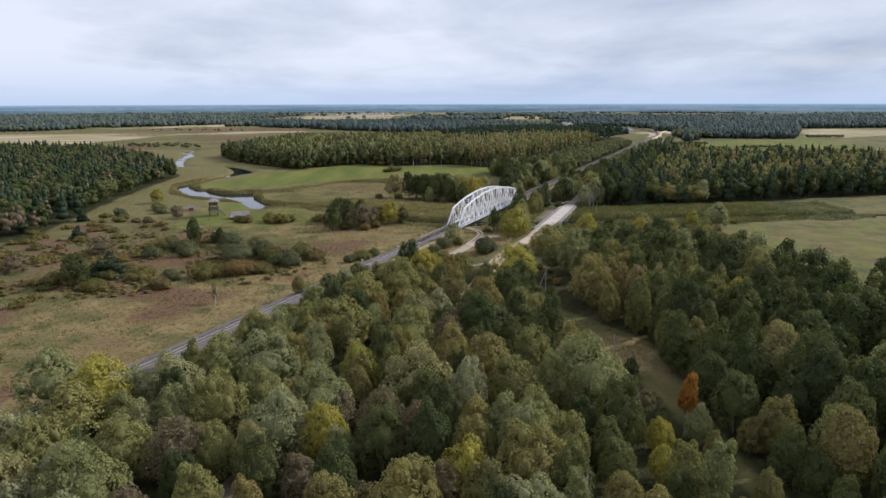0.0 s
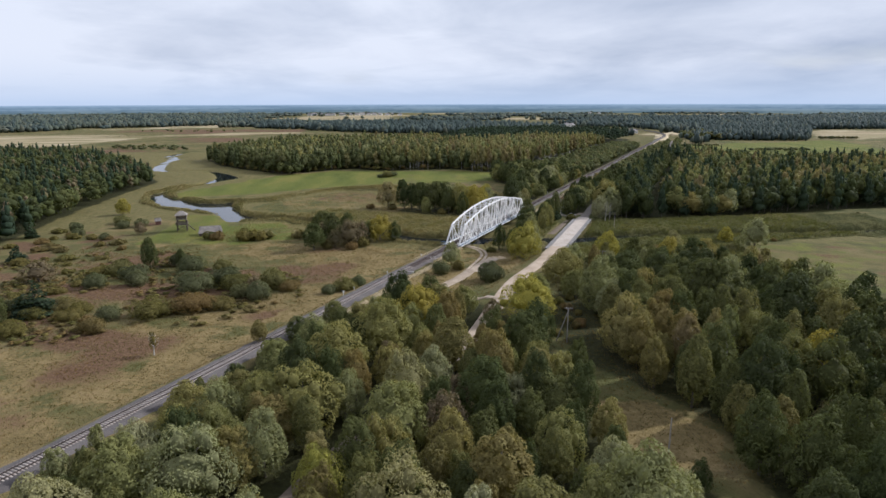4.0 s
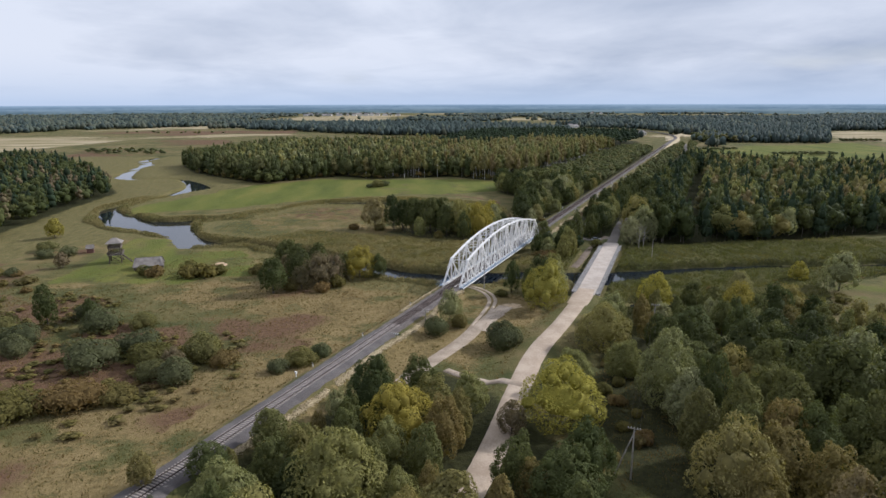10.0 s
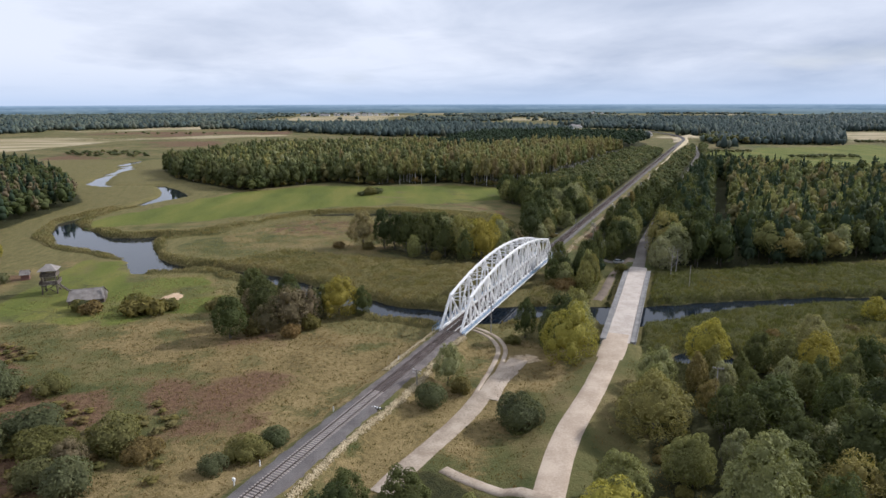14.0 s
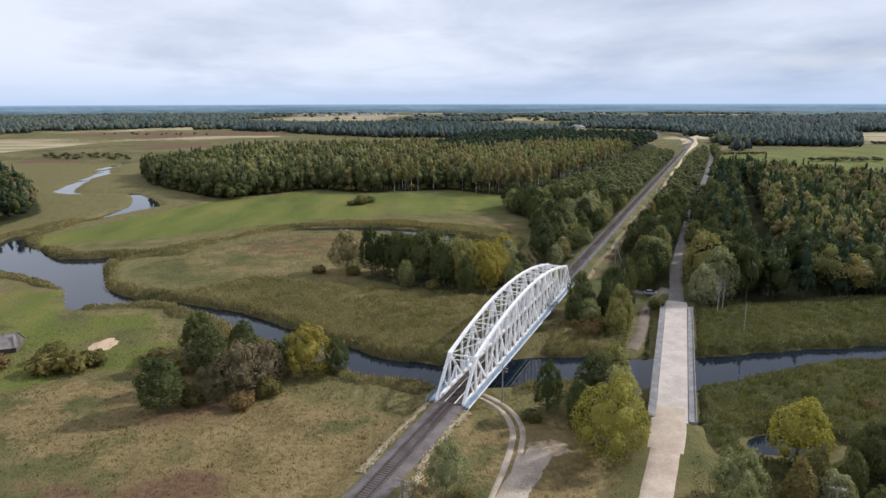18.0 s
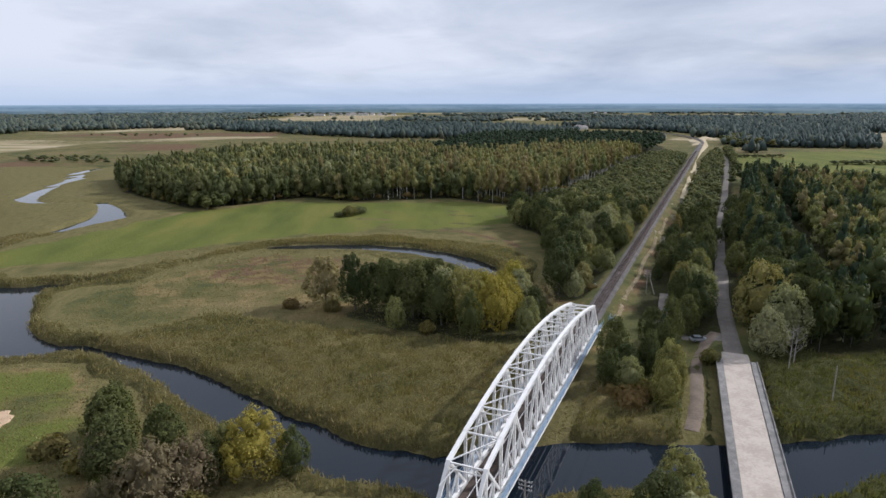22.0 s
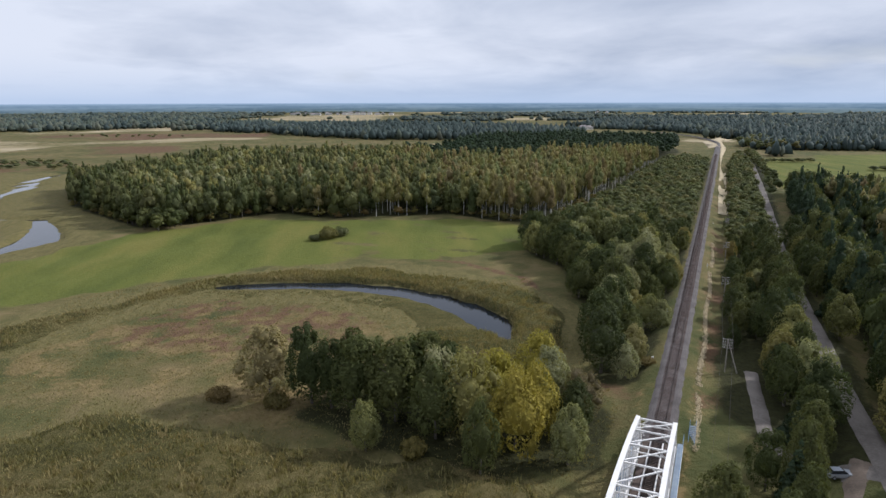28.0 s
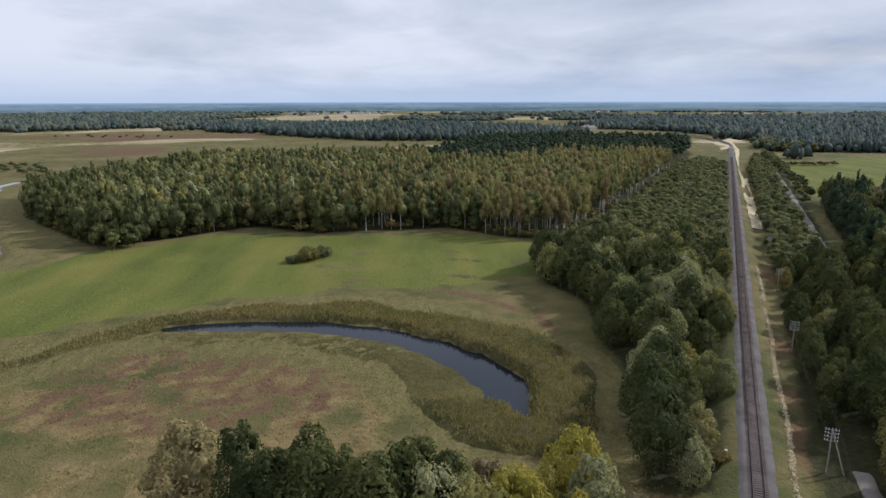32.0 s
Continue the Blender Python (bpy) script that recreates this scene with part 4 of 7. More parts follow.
    # abutments stand on their own
    for k, y in enumerate((-1.0, SPAN + 1.0)):
        ab = thing("bridge_abutment", th.matrix_basis @ Matrix.Translation((0, y, 0)), "pale concrete bridge abutment with bearing ledge", "abutment", "abutments of the railway bridge")
        s = -1 if k == 0 else 1
        bm = bmesh.new()
        box(bm, (0, -s * 0.3, -0.9), (7.4, 3.0, 4.5), None, 0.06)
        part("abutment_wall", bm, M_CONC, ab)
        bm = bmesh.new()
        box(bm, (0, s * 0.75, 1.75), (5.0, 0.5, 0.75), None, 0.04)
        part("backwall", bm, M_CONC, ab)
        for x in (-3.6, 3.6):
            bm = bmesh.new()
            box(bm, (x, s * 0.9, 0.2), (0.5, 2.6, 2.3), None, 0.05)
            part("wing_wall", bm, M_CONC, ab)
    return th


bridge = build_truss_bridge()


# ---------------------------------------------------------------- the road bridge
def build_road_bridge():
    p0, p1 = np.array([59.4, 271.3]), np.array([87.2, 333.8])
    d = (p1 - p0) / np.linalg.norm(p1 - p0)
    L = float(np.linalg.norm(p1 - p0))
    th = thing("road_bridge", Matrix.Translation((*p0, 0)) @ Matrix.Rotation(math.atan2(d[1], d[0]) - math.pi / 2, 4, "Z"), "concrete road bridge with a dusty gravel-covered deck and low parapets", "bridge")
    top = 1.85
    bm = bmesh.new()
    box(bm, (0, L / 2, top - 0.25), (8.2, L, 0.4))
    part("deck_slab", bm, M_CONC, th)
    bm = bmesh.new()
    box(bm, (0, L / 2, top + 0.0), (5.6, L + 1.2, 0.14), None, 0.05)
    part("roadway", bm, M_DECK, th, "pale dusty roadway surface")
    for s in (-1, 1):
        bm = bmesh.new()
        box(bm, (s * 3.52, L / 2, top + 0.08), (1.4, L, 0.30), None, 0.04)
        part("footway", bm, M_CONC_OLD, th, "raised concrete footway stained dark")
        n = 18
        for i in range(n):
            bm = bmesh.new()
            box(bm, (s * 4.12, (i + 0.5) * L / n, top + 0.36), (0.20, L / n - 0.06, 0.22), None, 0.03)
            part("parapet_slab", bm, M_CONC_OLD, th)
    for i in range(6):
        bm = bmesh.new()
        beam(bm, (-3.4 + i * 1.36, 0, top - 0.80), (-3.4 + i * 1.36, L, top - 0.80), 0.4, 0.75)
        part("girder", bm, M_CONC, th)
    for y in (0.2 * L, 0.4 * L, 0.6 * L, 0.8 * L):
        bm = bmesh.new()
        box(bm, (0, y, -1.6), (7.0, 0.8, 4.2), None, 0.1)
        part("pier", bm, M_CONC, th)
    for y in (0.0, L):
        bm = bmesh.new()
        box(bm, (0, y, -0.4), (8.2, 1.2, 3.0), None, 0.06)
        part("abutment", bm, M_CONC, th)
    return th


build_road_bridge()


# ---------------------------------------------------------------- plants
def icosphere():
    bm = bmesh.new()
    bmesh.ops.create_icosphere(bm, subdivisions=1, radius=1.0)
    v = np.array([q.co[:] for q in bm.verts])
    f = np.array([[q.index for q in p.verts] for p in bm.faces])
    bm.free()
    return v, f


ICO_V, ICO_F = icosphere()


def unit(v):
    return v / (np.linalg.norm(v, axis=-1, keepdims=True) + 1e-9)


def sprays(rng, lumps, n, size, droop=0.0, up=0.25, loose=0.45):
    """Leaf sprays over the lumps of a crown: small pointed blades, facing outwards unevenly."""
    c, r = lumps[:, :3], lumps[:, 3:6]
    area = (r[:, 0] * r[:, 1] + r[:, 0] * r[:, 2] + r[:, 1] * r[:, 2])
    pick = rng.choice(len(lumps), n * 2, p=area / area.sum())
    d = unit(rng.normal(size=(n * 2, 3)) + (0, 0, 0.35))
    p = c[pick] + d * r[pick] * rng.uniform(0.90, 1.08, (n * 2, 1))
    hid = (((p[:, None, :] - c[None]) / r[None]) ** 2).sum(-1)
    hid[np.arange(n * 2), pick] = 9
    keep = np.nonzero(hid.min(1) > 0.80)[0][:n]
    p, d, k = p[keep], d[keep], pick[keep]
    nrm = unit(d / r[k] * r[k].mean(1, keepdims=True) + rng.normal(size=p.shape) * loose + (0, 0, up))
    side = rng.normal(size=p.shape) * (1.0 - 0.5 * droop) + (0, 0, 1.4 * droop)
    a = unit(side - nrm * (side * nrm).sum(1, keepdims=True))
    b = unit(np.cross(nrm, a))
    s = size * rng.uniform(0.6, 1.35, (len(p), 1))
    v = np.stack([p + a * s * 1.1, p - a * s * 0.8 + b * s * 0.62, p - a * s * 0.8 - b * s * 0.62], 1)
    return v.reshape(-1, 3), np.arange(len(p) * 3).reshape(-1, 3)


def cores(rng, lumps, shrink=0.80):
    """Uneven inner bodies of the lumps, so that the crown is not hollow."""
    V, F = [], []
    for i, l in enumerate(lumps):
        v = ICO_V * (l[3:6] * shrink) * rng.uniform(0.8, 1.12, (len(ICO_V), 1)) + l[:3]
        V.append(v), F.append(ICO_F + i * len(ICO_V))
    return np.concatenate(V), np.concatenate(F)


def crown_lumps(rng, kind, h, w):
    """The large forms of a crown of height h and width w."""
    L = []
    if kind == "spruce":
        n = 8
        for i in range(n):
            u = i / (n - 1)
            rr = w * 0.5 * (1 - u) ** 0.85 + 0.12 * w * 0.5
            for k in range(max(1, int(5 * (1 - u)))):
                a = rng.uniform(0, 6.28)
                L.append((math.cos(a) * rr * 0.45, math.sin(a) * rr * 0.45, h * (0.10 + 0.86 * u), rr * 0.65, rr * 0.65, h * 0.085))
        return np.array(L)
    if kind == "shrub":
        for i in range(9):
            a, d = i * 2.4 + rng.uniform(-0.4, 0.4), 0.30 * w * math.sqrt((i + 0.3) / 9)
            s = w * rng.uniform(0.17, 0.26)
            top = h * (1.0 - 0.9 * (d / w) ** 1.0) * rng.uniform(0.75, 1.0)
            L.append((math.cos(a) * d, math.sin(a) * d, top * 0.5, s, s, top * 0.5))
        return np.array(L)
    # one large inner body, covered with many small rounded boughs
    base = 0.26 if kind == "birch" else 0.06
    mid, rz, rw = h * (0.5 + 0.45 * base), h * (0.47 - 0.45 * base), w * (0.40 if kind != "birch" else 0.36)
    L.append((0, 0, mid, rw, rw, rz))
    n = 38 if kind == "birch" else 76
    for i in range(n):
        u = 1 - 1.75 * (i + 0.5) / n                     # from the top down past the waist
        a = i * 2.4 + rng.uniform(-0.35, 0.35)
        c = math.sqrt(max(0, 1 - u * u))
        k = rng.uniform(0.86, 1.06)
        egg = 1.0 - 0.16 * u
        s = w * rng.uniform(0.055, 0.108)
        L.append((math.cos(a) * c * rw * k * egg, math.sin(a) * c * rw * k * egg, max(s, mid + u * rz * k), s, s, s * rng.uniform(1.1, 2.0)))
    for i in range(5):                                   # leading shoots that break the outline
        a, d, s = rng.uniform(0, 6.28), rng.uniform(0.05, 0.22) * w, w * rng.uniform(0.09, 0.13)
        L.append((math.cos(a) * d, math.sin(a) * d, h * rng.uniform(0.90, 1.0), s, s, s * 1.8))
    return np.array(L)


def crown_mesh(kind, leaf, seed, h, w, n, size):
    rng = np.random.RandomState(seed)
    lumps = crown_lumps(rng, kind, h, w)
    v1, f1 = sprays(rng, lumps, n, size, {"willow": 0.8, "birch": 0.7, "shrub": 0.5, "alder": 0.35}.get(kind, 0.2), 0.2, 0.42)
    v2, f2 = cores(rng, lumps[np.argsort(-lumps[:, 3])[:14]], 0.72)
    return mesh_np("crown", np.concatenate([v1, v2]), [f1, f2 + len(v1)], M_LEAF[leaf])


def trunk_mesh(kind, seed, h, w):
    """A tapered, slightly bent trunk with limbs that reach into the crown."""
    r = random.Random(seed)
    bm = bmesh.new()
    bark = M_BIRCHBARK if kind == "birch" else M_BARK
    if kind == "shrub":
        for i in range(5):
            a = i * 1.26 + r.uniform(-0.3, 0.3)
            tube(bm, (0.1 * math.cos(a), 0.1 * math.sin(a), -0.3), (0.3 * w * math.cos(a), 0.3 * w * math.sin(a), 0.6 * h), 0.06, 0.02, 5)
        return from_bm("trunk", bm, bark)
    base = 0.022 * h + 0.03
    p = Vector((0, 0, -0.4))
    for i in range(3):
        q = Vector((r.uniform(-0.15, 0.15), r.uniform(-0.15, 0.15), h * (0.3 * (i + 1)))) if i < 2 else Vector((0, 0, h * 0.9))
        tube(bm, p, q, base * (1 - i * 0.3), base * (1 - (i + 1) * 0.3) + 0.01, 7)
        p = q
    for i in range(6 if kind != "spruce" else 0):
        a, z = i * 2.4 + r.uniform(-0.4, 0.4), h * r.uniform(0.25, 0.6)
        tube(bm, (0, 0, z), (0.34 * w * math.cos(a), 0.34 * w * math.sin(a), z + h * r.uniform(0.12, 0.25)), base * 0.42, 0.02, 5)
    return from_bm("trunk", bm, bark)


KINDS = {  # shape, leaf material, height, width, sprays, spray size, label, name
    "willow": ("willow", "willow", 13.5, 12.0, 3900, 0.30, "grey-green willow tree with a full rounded crown", "willow_tree"),
    "alder": ("alder", "alder", 15.0, 10.4, 3700, 0.30, "dark green alder tree with a dense crown", "alder_tree"),
    "grove": ("alder", "grove", 13.0, 8.2, 3000, 0.29, "green leaf tree with a dense pointed crown", "leaf_tree"),
    "birch": ("birch", "birch", 15.5, 6.6, 1500, 0.33, "slender birch tree with yellowing leaves", "birch_tree"),
    "yellow": ("willow", "yellow", 12.0, 12.0, 4200, 0.27, "round tree with bright yellow-green autumn leaves", "yellowing_tree"),
    "brown": ("willow", "brown", 8.5, 7.6, 2600, 0.22, "browning bushy tree with thinning leaves", "brown_bush"),
    "spruce": ("spruce", "spruce", 12.0, 6.2, 1700, 0.42, "dark green conical spruce tree", "spruce_tree"),
    "orange": ("birch", "orange", 9.0, 4.8, 1000, 0.30, "small tree with bright orange autumn leaves", "orange_tree"),
    "pale": ("willow", "pale", 11.5, 10.4, 4200, 0.25, "pale dry-leaved willow tree", "pale_willow"),
    "shrub": ("shrub", "shrub", 3.6, 5.0, 800, 0.27, "low rounded green willow shrub", "shrub"),
}
KINDS["herb"] = ("shrub", "shrub", 6.0, 11.0, 2800, 0.24, "low rounded mound of yellow-green shrub", "shrub")
KINDS["mound"] = ("shrub", "mound", 8.0, 11.5, 3400, 0.26, "large rounded mound of grey-green willow shrub", "shrub")
MASTERS = {}


def master(kind, v, near):
    """One tree of a kind, with its parts, to be copied; far from the flight its sprays are fewer and larger."""
    if (kind, v, near) not in MASTERS:
        shape, leaf, h, w, n, size, label, name = KINDS[kind]
        n, size = ((int(n * 0.45), size * 1.35), (int(n * 1.0), size * 0.92), (int(n * 1.9), size * 0.68))[near]
        k = 1.0 + 0.12 * (v - 1)
        trunk, crown = trunk_mesh(shape, 50 + v, h, w), crown_mesh(shape, leaf, 100 * len(MASTERS) + v, h, w * k, n, size)
        MASTERS[kind, v, near] = (trunk, crown)
    return MASTERS[kind, v, near]


TREES = []
tree_rng = random.Random(77)


def plant(kind, x, y, scale=1.0, wide=1.0, group="", sink=0.0):
    shape, leaf, h, w, n, size, label, name = KINDS[kind]
    trunk, crown = master(kind, tree_rng.randrange(4), 2 if y < 215 and abs(x - 12) < 62 or (y < 272 and abs(x - 30) < 30) else 1 if y < 300 and abs(x) < 112 or (y < 400 and abs(x - 30) < 60) or (330 < y < 470 and 50 < x < 150) else 0)
    z = float(height(np.array([x]), np.array([y]))[0])
    ob = thing(name, Matrix.LocRotScale((x, y, z - sink), Euler((tree_rng.gauss(0, 0.03), tree_rng.gauss(0, 0.03), tree_rng.uniform(0, 6.28))), (scale * wide, scale * wide, scale)), label, "bush" if shape == "shrub" else "tree", group)
    part("trunk", trunk, None, ob)
    part("crown", crown, None, ob)
    TREES.append((x, y, 0.5 * w * scale * wide))
    return ob


def scatter(poly, pitch, seed, jitter=0.42):
    """Uneven places inside a polygon."""
    r = np.random.RandomState(seed)
    p = np.array(poly)
    x, y = np.meshgrid(np.arange(p[:, 0].min(), p[:, 0].max(), pitch), np.arange(p[:, 1].min(), p[:, 1].max(), pitch))
    x = x + (np.arange(x.shape[0]) % 2)[:, None] * pitch / 2
    x, y = (x + r.uniform(-jitter, jitter, x.shape) * pitch).ravel(), (y + r.uniform(-jitter, jitter, y.shape) * pitch).ravel()
    ok = inside(x, y, poly) > 0
    return np.stack([x[ok], y[ok]], 1)


def clear_of_ways(p, road=5.0, rail=6.5, shore=1.5):
    """Keeps places off the road, the railway and the water."""
    d, _ = seg_distance(p[:, 0], p[:, 1], ROAD)
    s, q = rail_coords(p[:, 0], p[:, 1])
    dt, _ = seg_distance(p[:, 0], p[:, 1], TRACK)
    return p[(d > road) & (np.abs(q) > rail) & (water_edge(p[:, 0], p[:, 1]) > shore) & (dt > 4)]


def choose(r, table):
    u = r.uniform(0, sum(w for _, w in table))
    for k, w in table:
        u -= w
        if u <= 0:
            return k
    return table[-1][0]


def crowded(x, y, gap=0.75):
    """True inside the crown of a tree already planted."""
    return any((x - a) ** 2 + (y - b) ** 2 < (w * gap + 1.5) ** 2 for a, b, w in TREES)


def build_groves():
    r = random.Random(5)
    # trees by the bridges
    for k, x, y, s, w in (("yellow", 45.5, 264, 0.98, 1.06), ("mound", 29, 236.5, 1.02, 1.0), ("mound", 14, 245, 0.70, 0.85), ("willow", 17.5, 254, 0.58, 0.95), ("shrub", 20, 250, 1.1, 0.9),
                          ("alder", 38.5, 279, 0.62, 0.8), ("alder", 47, 278, 0.72, 1.0), ("willow", 52, 284, 0.72, 1.0), ("alder", 43, 272, 0.62, 1.0), ("willow", 51, 275, 0.72, 1.0), ("shrub", 35, 276, 0.7, 1.0),
                          ("willow", 64, 317, 0.66, 0.85), ("willow", 67.5, 322, 0.72, 0.75), ("shrub", 58, 318, 1.35, 1.0), ("alder", 56.5, 327, 0.52, 1.1), ("alder", 61, 331, 0.5, 1.1), ("alder", 71.5, 336, 0.75, 0.8), ("spruce", 74.5, 341, 0.95, 0.9), ("alder", 66, 331, 0.55, 1.0), ("shrub", 60, 337, 0.8, 1.1), ("shrub", 62, 322, 1.1, 1.0), ("shrub", 55, 322, 0.9, 1.1),
                          ("spruce", 77, 345, 0.9, 0.85), ("alder", 73, 347, 0.6, 0.9), ("willow", 97, 339, 0.80, 1.0), ("willow", 104, 344, 1.05, 1.0), ("alder", 112, 350, 1.0, 1.0), ("willow", 106, 356, 1.15, 1.0), ("alder", 113, 366, 1.1, 1.0), ("alder", 121, 362, 1.1, 1.0), ("alder", 119, 378, 1.1, 1.0), ("alder", 128, 392, 1.1, 1.0), ("alder", 136, 408, 1.1, 1.0), ("alder", 143, 424, 1.1, 1.0), ("willow", 97.5, 374, 0.78, 0.95), ("alder", 101.5, 384, 0.80, 0.95), ("willow", 108, 398, 0.75, 1.0), ("willow", 103, 391, 0.6, 1.0), ("alder", 92.5, 363, 0.78, 0.95), ("alder", 108.5, 361, 0.95, 0.9), ("alder", 112, 371, 1.0, 0.9),
                          ("alder", -35, 284, 0.68, 1.35), ("alder", -29, 295, 0.82, 1.15), ("alder", -23, 301, 0.74, 1.1), ("alder", -16, 297, 0.52, 1.1), ("brown", -22, 291, 1.1, 1.15), ("brown", -27, 288, 0.75, 1.0), ("brown", -18, 294, 0.95, 1.1), ("shrub", -16, 290, 1.3, 0.9), ("shrub", -30, 287, 1.2, 0.9), ("shrub", -20, 285, 1.0, 1.0),
                          ("orange", 49.5, 101, 1.08, 0.85), ("yellow", 34.2, 198, 0.80, 1.45), ("willow", 56, 241, 0.62, 1.0), ("willow", 60, 249, 0.6, 1.0), ("alder", -34, 306, 0.72, 1.0), ("alder", -37, 314, 0.6, 1.0), ("yellow", -9.5, 300, 0.74, 1.2), ("alder", -3.0, 299, 0.50, 0.9), ("willow", -14, 301, 0.55, 0.9), ("shrub", -62, 305, 1.5, 1.15), ("shrub", -67, 304, 1.3, 1.1), ("shrub", -58, 308, 1.1, 1.1), ("shrub", -79, 306, 1.2, 1.1), ("shrub", -84, 309, 1.0, 1),
                          ("yellow", -147, 372, 0.62, 1.2), ("mound", -131, 335, 0.55, 1.0), ("mound", -137, 347, 0.6, 1.1), ("brown", -117, 320, 0.62, 1.3), ("mound", -124, 338, 0.6, 0.9), ("herb", -69, 311, 0.85, 0.75), ("mound", -82, 308, 0.5, 0.75), ("mound", -150, 330, 0.6, 1.0), ("mound", -143, 318, 0.5, 1.0), ("mound", -128, 309, 0.45, 1.0), ("alder", -88, 257, 0.74, 0.9), ("alder", -79, 261, 0.42, 1.0), ("alder", 33, 177, 0.72, 1.0), ("shrub", -36, 303, 1.2, 1.2), ("shrub", -45, 308, 1.1, 1.2), ("brown", -33, 300, 0.9, 1.1)):
        plant(k, x, y, s, w)
    # the large trees between the railway and the lane, south part, north part, and by the road
    for k, x, y, s, w in (("yellow", -56.2, 108.4, 0.92, 1.4), ("willow", -43.9, 109.8, 0.81, 1.21), ("willow", -38.2, 118.2, 0.81, 1.3), ("willow", -29.5, 120.2, 0.81, 1.2), ("grove", -21.1, 135.8, 0.69, 1.4), ("willow", -0.1, 131.2, 0.89, 1.2), ("brown", 8.1, 131.7, 1.18, 0.93),
                          ("birch", -12.2, 125.6, 0.52, 1.3), ("grove", 15.4, 115.9, 0.92, 1.39), ("willow", 1.8, 107.2, 0.89, 1.09), ("willow", -16.4, 103, 0.81, 1.07), ("willow", -22.2, 93.4, 0.81, 1.2), ("willow", 32.7, 105.8, 1.04, 1.1), ("grove", 18.5, 104.1, 0.92, 1.2), ("willow", 9.9, 102.2, 0.89, 0.85),
                          ("brown", -5.2, 95.6, 1.18, 0.85), ("brown", 1.5, 90.5, 1.18, 0.95), ("grove", 9.1, 85.7, 0.77, 1.03), ("willow", -45, 90.4, 0.67, 1.4), ("brown", -36, 90.1, 1.06, 1.3), ("willow", 19.9, 92.5, 0.81, 0.9), ("willow", -66.9, 110.9, 0.74, 1.3), ("willow", -56.5, 99, 0.74, 1.3), ("willow", 26.5, 105.5, 0.81, 0.9)):
        plant(k, x, y, s, w, "grove between railway and road")
    for k, x, y, s, w in (("grove", -33.1, 180.5, 0.40, 1.5), ("grove", -24, 182.8, 0.46, 1.5), ("willow", -24.3, 160.5, 0.67, 1.4), ("willow", -13.2, 159.6, 0.89, 1.3), ("willow", -3.6, 172.5, 0.96, 1.15), ("grove", -16.8, 191.2, 0.62, 1.5), ("yellow", 5.4, 192.1, 0.83, 1.2), ("alder", 0.6, 210.4, 0.53, 1.3),
                          ("alder", 8.5, 208.5, 0.6, 1.3), ("willow", -16.3, 141.4, 0.81, 1.3), ("willow", -35.8, 140.3, 0.67, 1.4), ("grove", -29.8, 149.1, 0.62, 1.5), ("willow", 1, 138.9, 0.67, 1.3), ("grove", 11.8, 164.1, 0.92, 1.5), ("grove", 19.9, 155.9, 0.92, 1.05), ("alder", 15.7, 141.9, 0.8, 1.15), ("alder", 28, 171.5, 0.67, 1.4),
                          ("brown", 24.5, 194.3, 0.71, 1.2), ("grove", 27.5, 152.3, 0.77, 1.4), ("grove", 28.6, 140.3, 0.69, 1.5), ("grove", 1.4, 202.8, 0.62, 1.5), ("grove", 10.5, 199.6, 0.69, 1.4), ("willow", 18.4, 203.9, 0.52, 1.4)):
        plant(k, x, y, s, w, "grove between railway and road")
    for k, x, y, s, w in (("willow", 39.7, 211.6, 0.59, 1.4), ("willow", 52.6, 231.9, 0.74, 1.4), ("willow", 51.8, 217.1, 0.52, 1.4), ("grove", 73.3, 230.6, 0.77, 1.5), ("yellow", 96, 252.4, 0.72, 1.1), ("grove", 63, 210.6, 0.77, 1.5), ("willow", 69, 204.1, 0.74, 1.08), ("willow", 56.6, 196.1, 0.74, 1.15), ("grove", 83.3, 209.4, 0.77, 1.5),
                          ("grove", 70.4, 195.1, 0.85, 1.16), ("alder", 91.6, 229.5, 0.67, 1.4), ("alder", 97.4, 222.7, 0.6, 1.4)):
        plant(k, x, y, s, w, "grove east of the road")
    for x, y in clear_of_ways(scatter(WEST_GROVE, 6.6, 1), 1.9, 6.0):
        if crowded(x, y, 0.62) or y < 50 or (x > 25 and 166 < y < 206) or y > 209 or inside(np.array([x]), np.array([y]), CLEARING)[0] > -2 or (y > 176 and seg_distance(np.array([x]), np.array([y]), ROAD)[0][0] < 5.2):
            continue
        brown = y < 96 and x < 24
        grey = rail_coords(x, y)[1] < 44 and y < 150
        kind = choose(r, [("willow", 7 if grey else 2.5), ("alder", 0.8 if grey else 2.0), ("grove", 1.5 if grey else 4.0), ("brown", 2.4 if brown else 0.3), ("yellow", 0.25), ("birch", 0.3)])
        s = r.uniform(0.56, 0.82)
        _, q = rail_coords(np.array([x]), np.array([y]))
        if q[0] < 9.5 or (q[0] < 14 and y > 112) or y > 205:
            s *= 0.55
        if x > 36 and 80 < y < 126:
            s *= 0.6
        if kind == "brown":
            s *= 1.2
        plant(kind, x, y, s, r.uniform(0.9, 1.1), "grove between railway and road")
    for x, y in clear_of_ways(scatter(EAST_GROVE, 6.9, 2), 5.6):
        line, _ = seg_distance(np.array([x]), np.array([y]), [(43, 168), (41, 181), (50, 206), (60, 246)])
        if crowded(x, y, 0.66) or y < 50 or line[0] < (6.5 if y < 200 else 4.0) or (x < 46 and 166 < y < 206) or inside(np.array([x]), np.array([y]), CLEARING)[0] > -2:
            continue
        kind = choose(r, [("alder", 6.0 if y < 150 else 2.5), ("grove", 4.0 if y < 150 else 6.0), ("willow", 0.2 if y < 150 else 1.4), ("birch", 0.5), ("brown", 0.35), ("yellow", 0.25)])
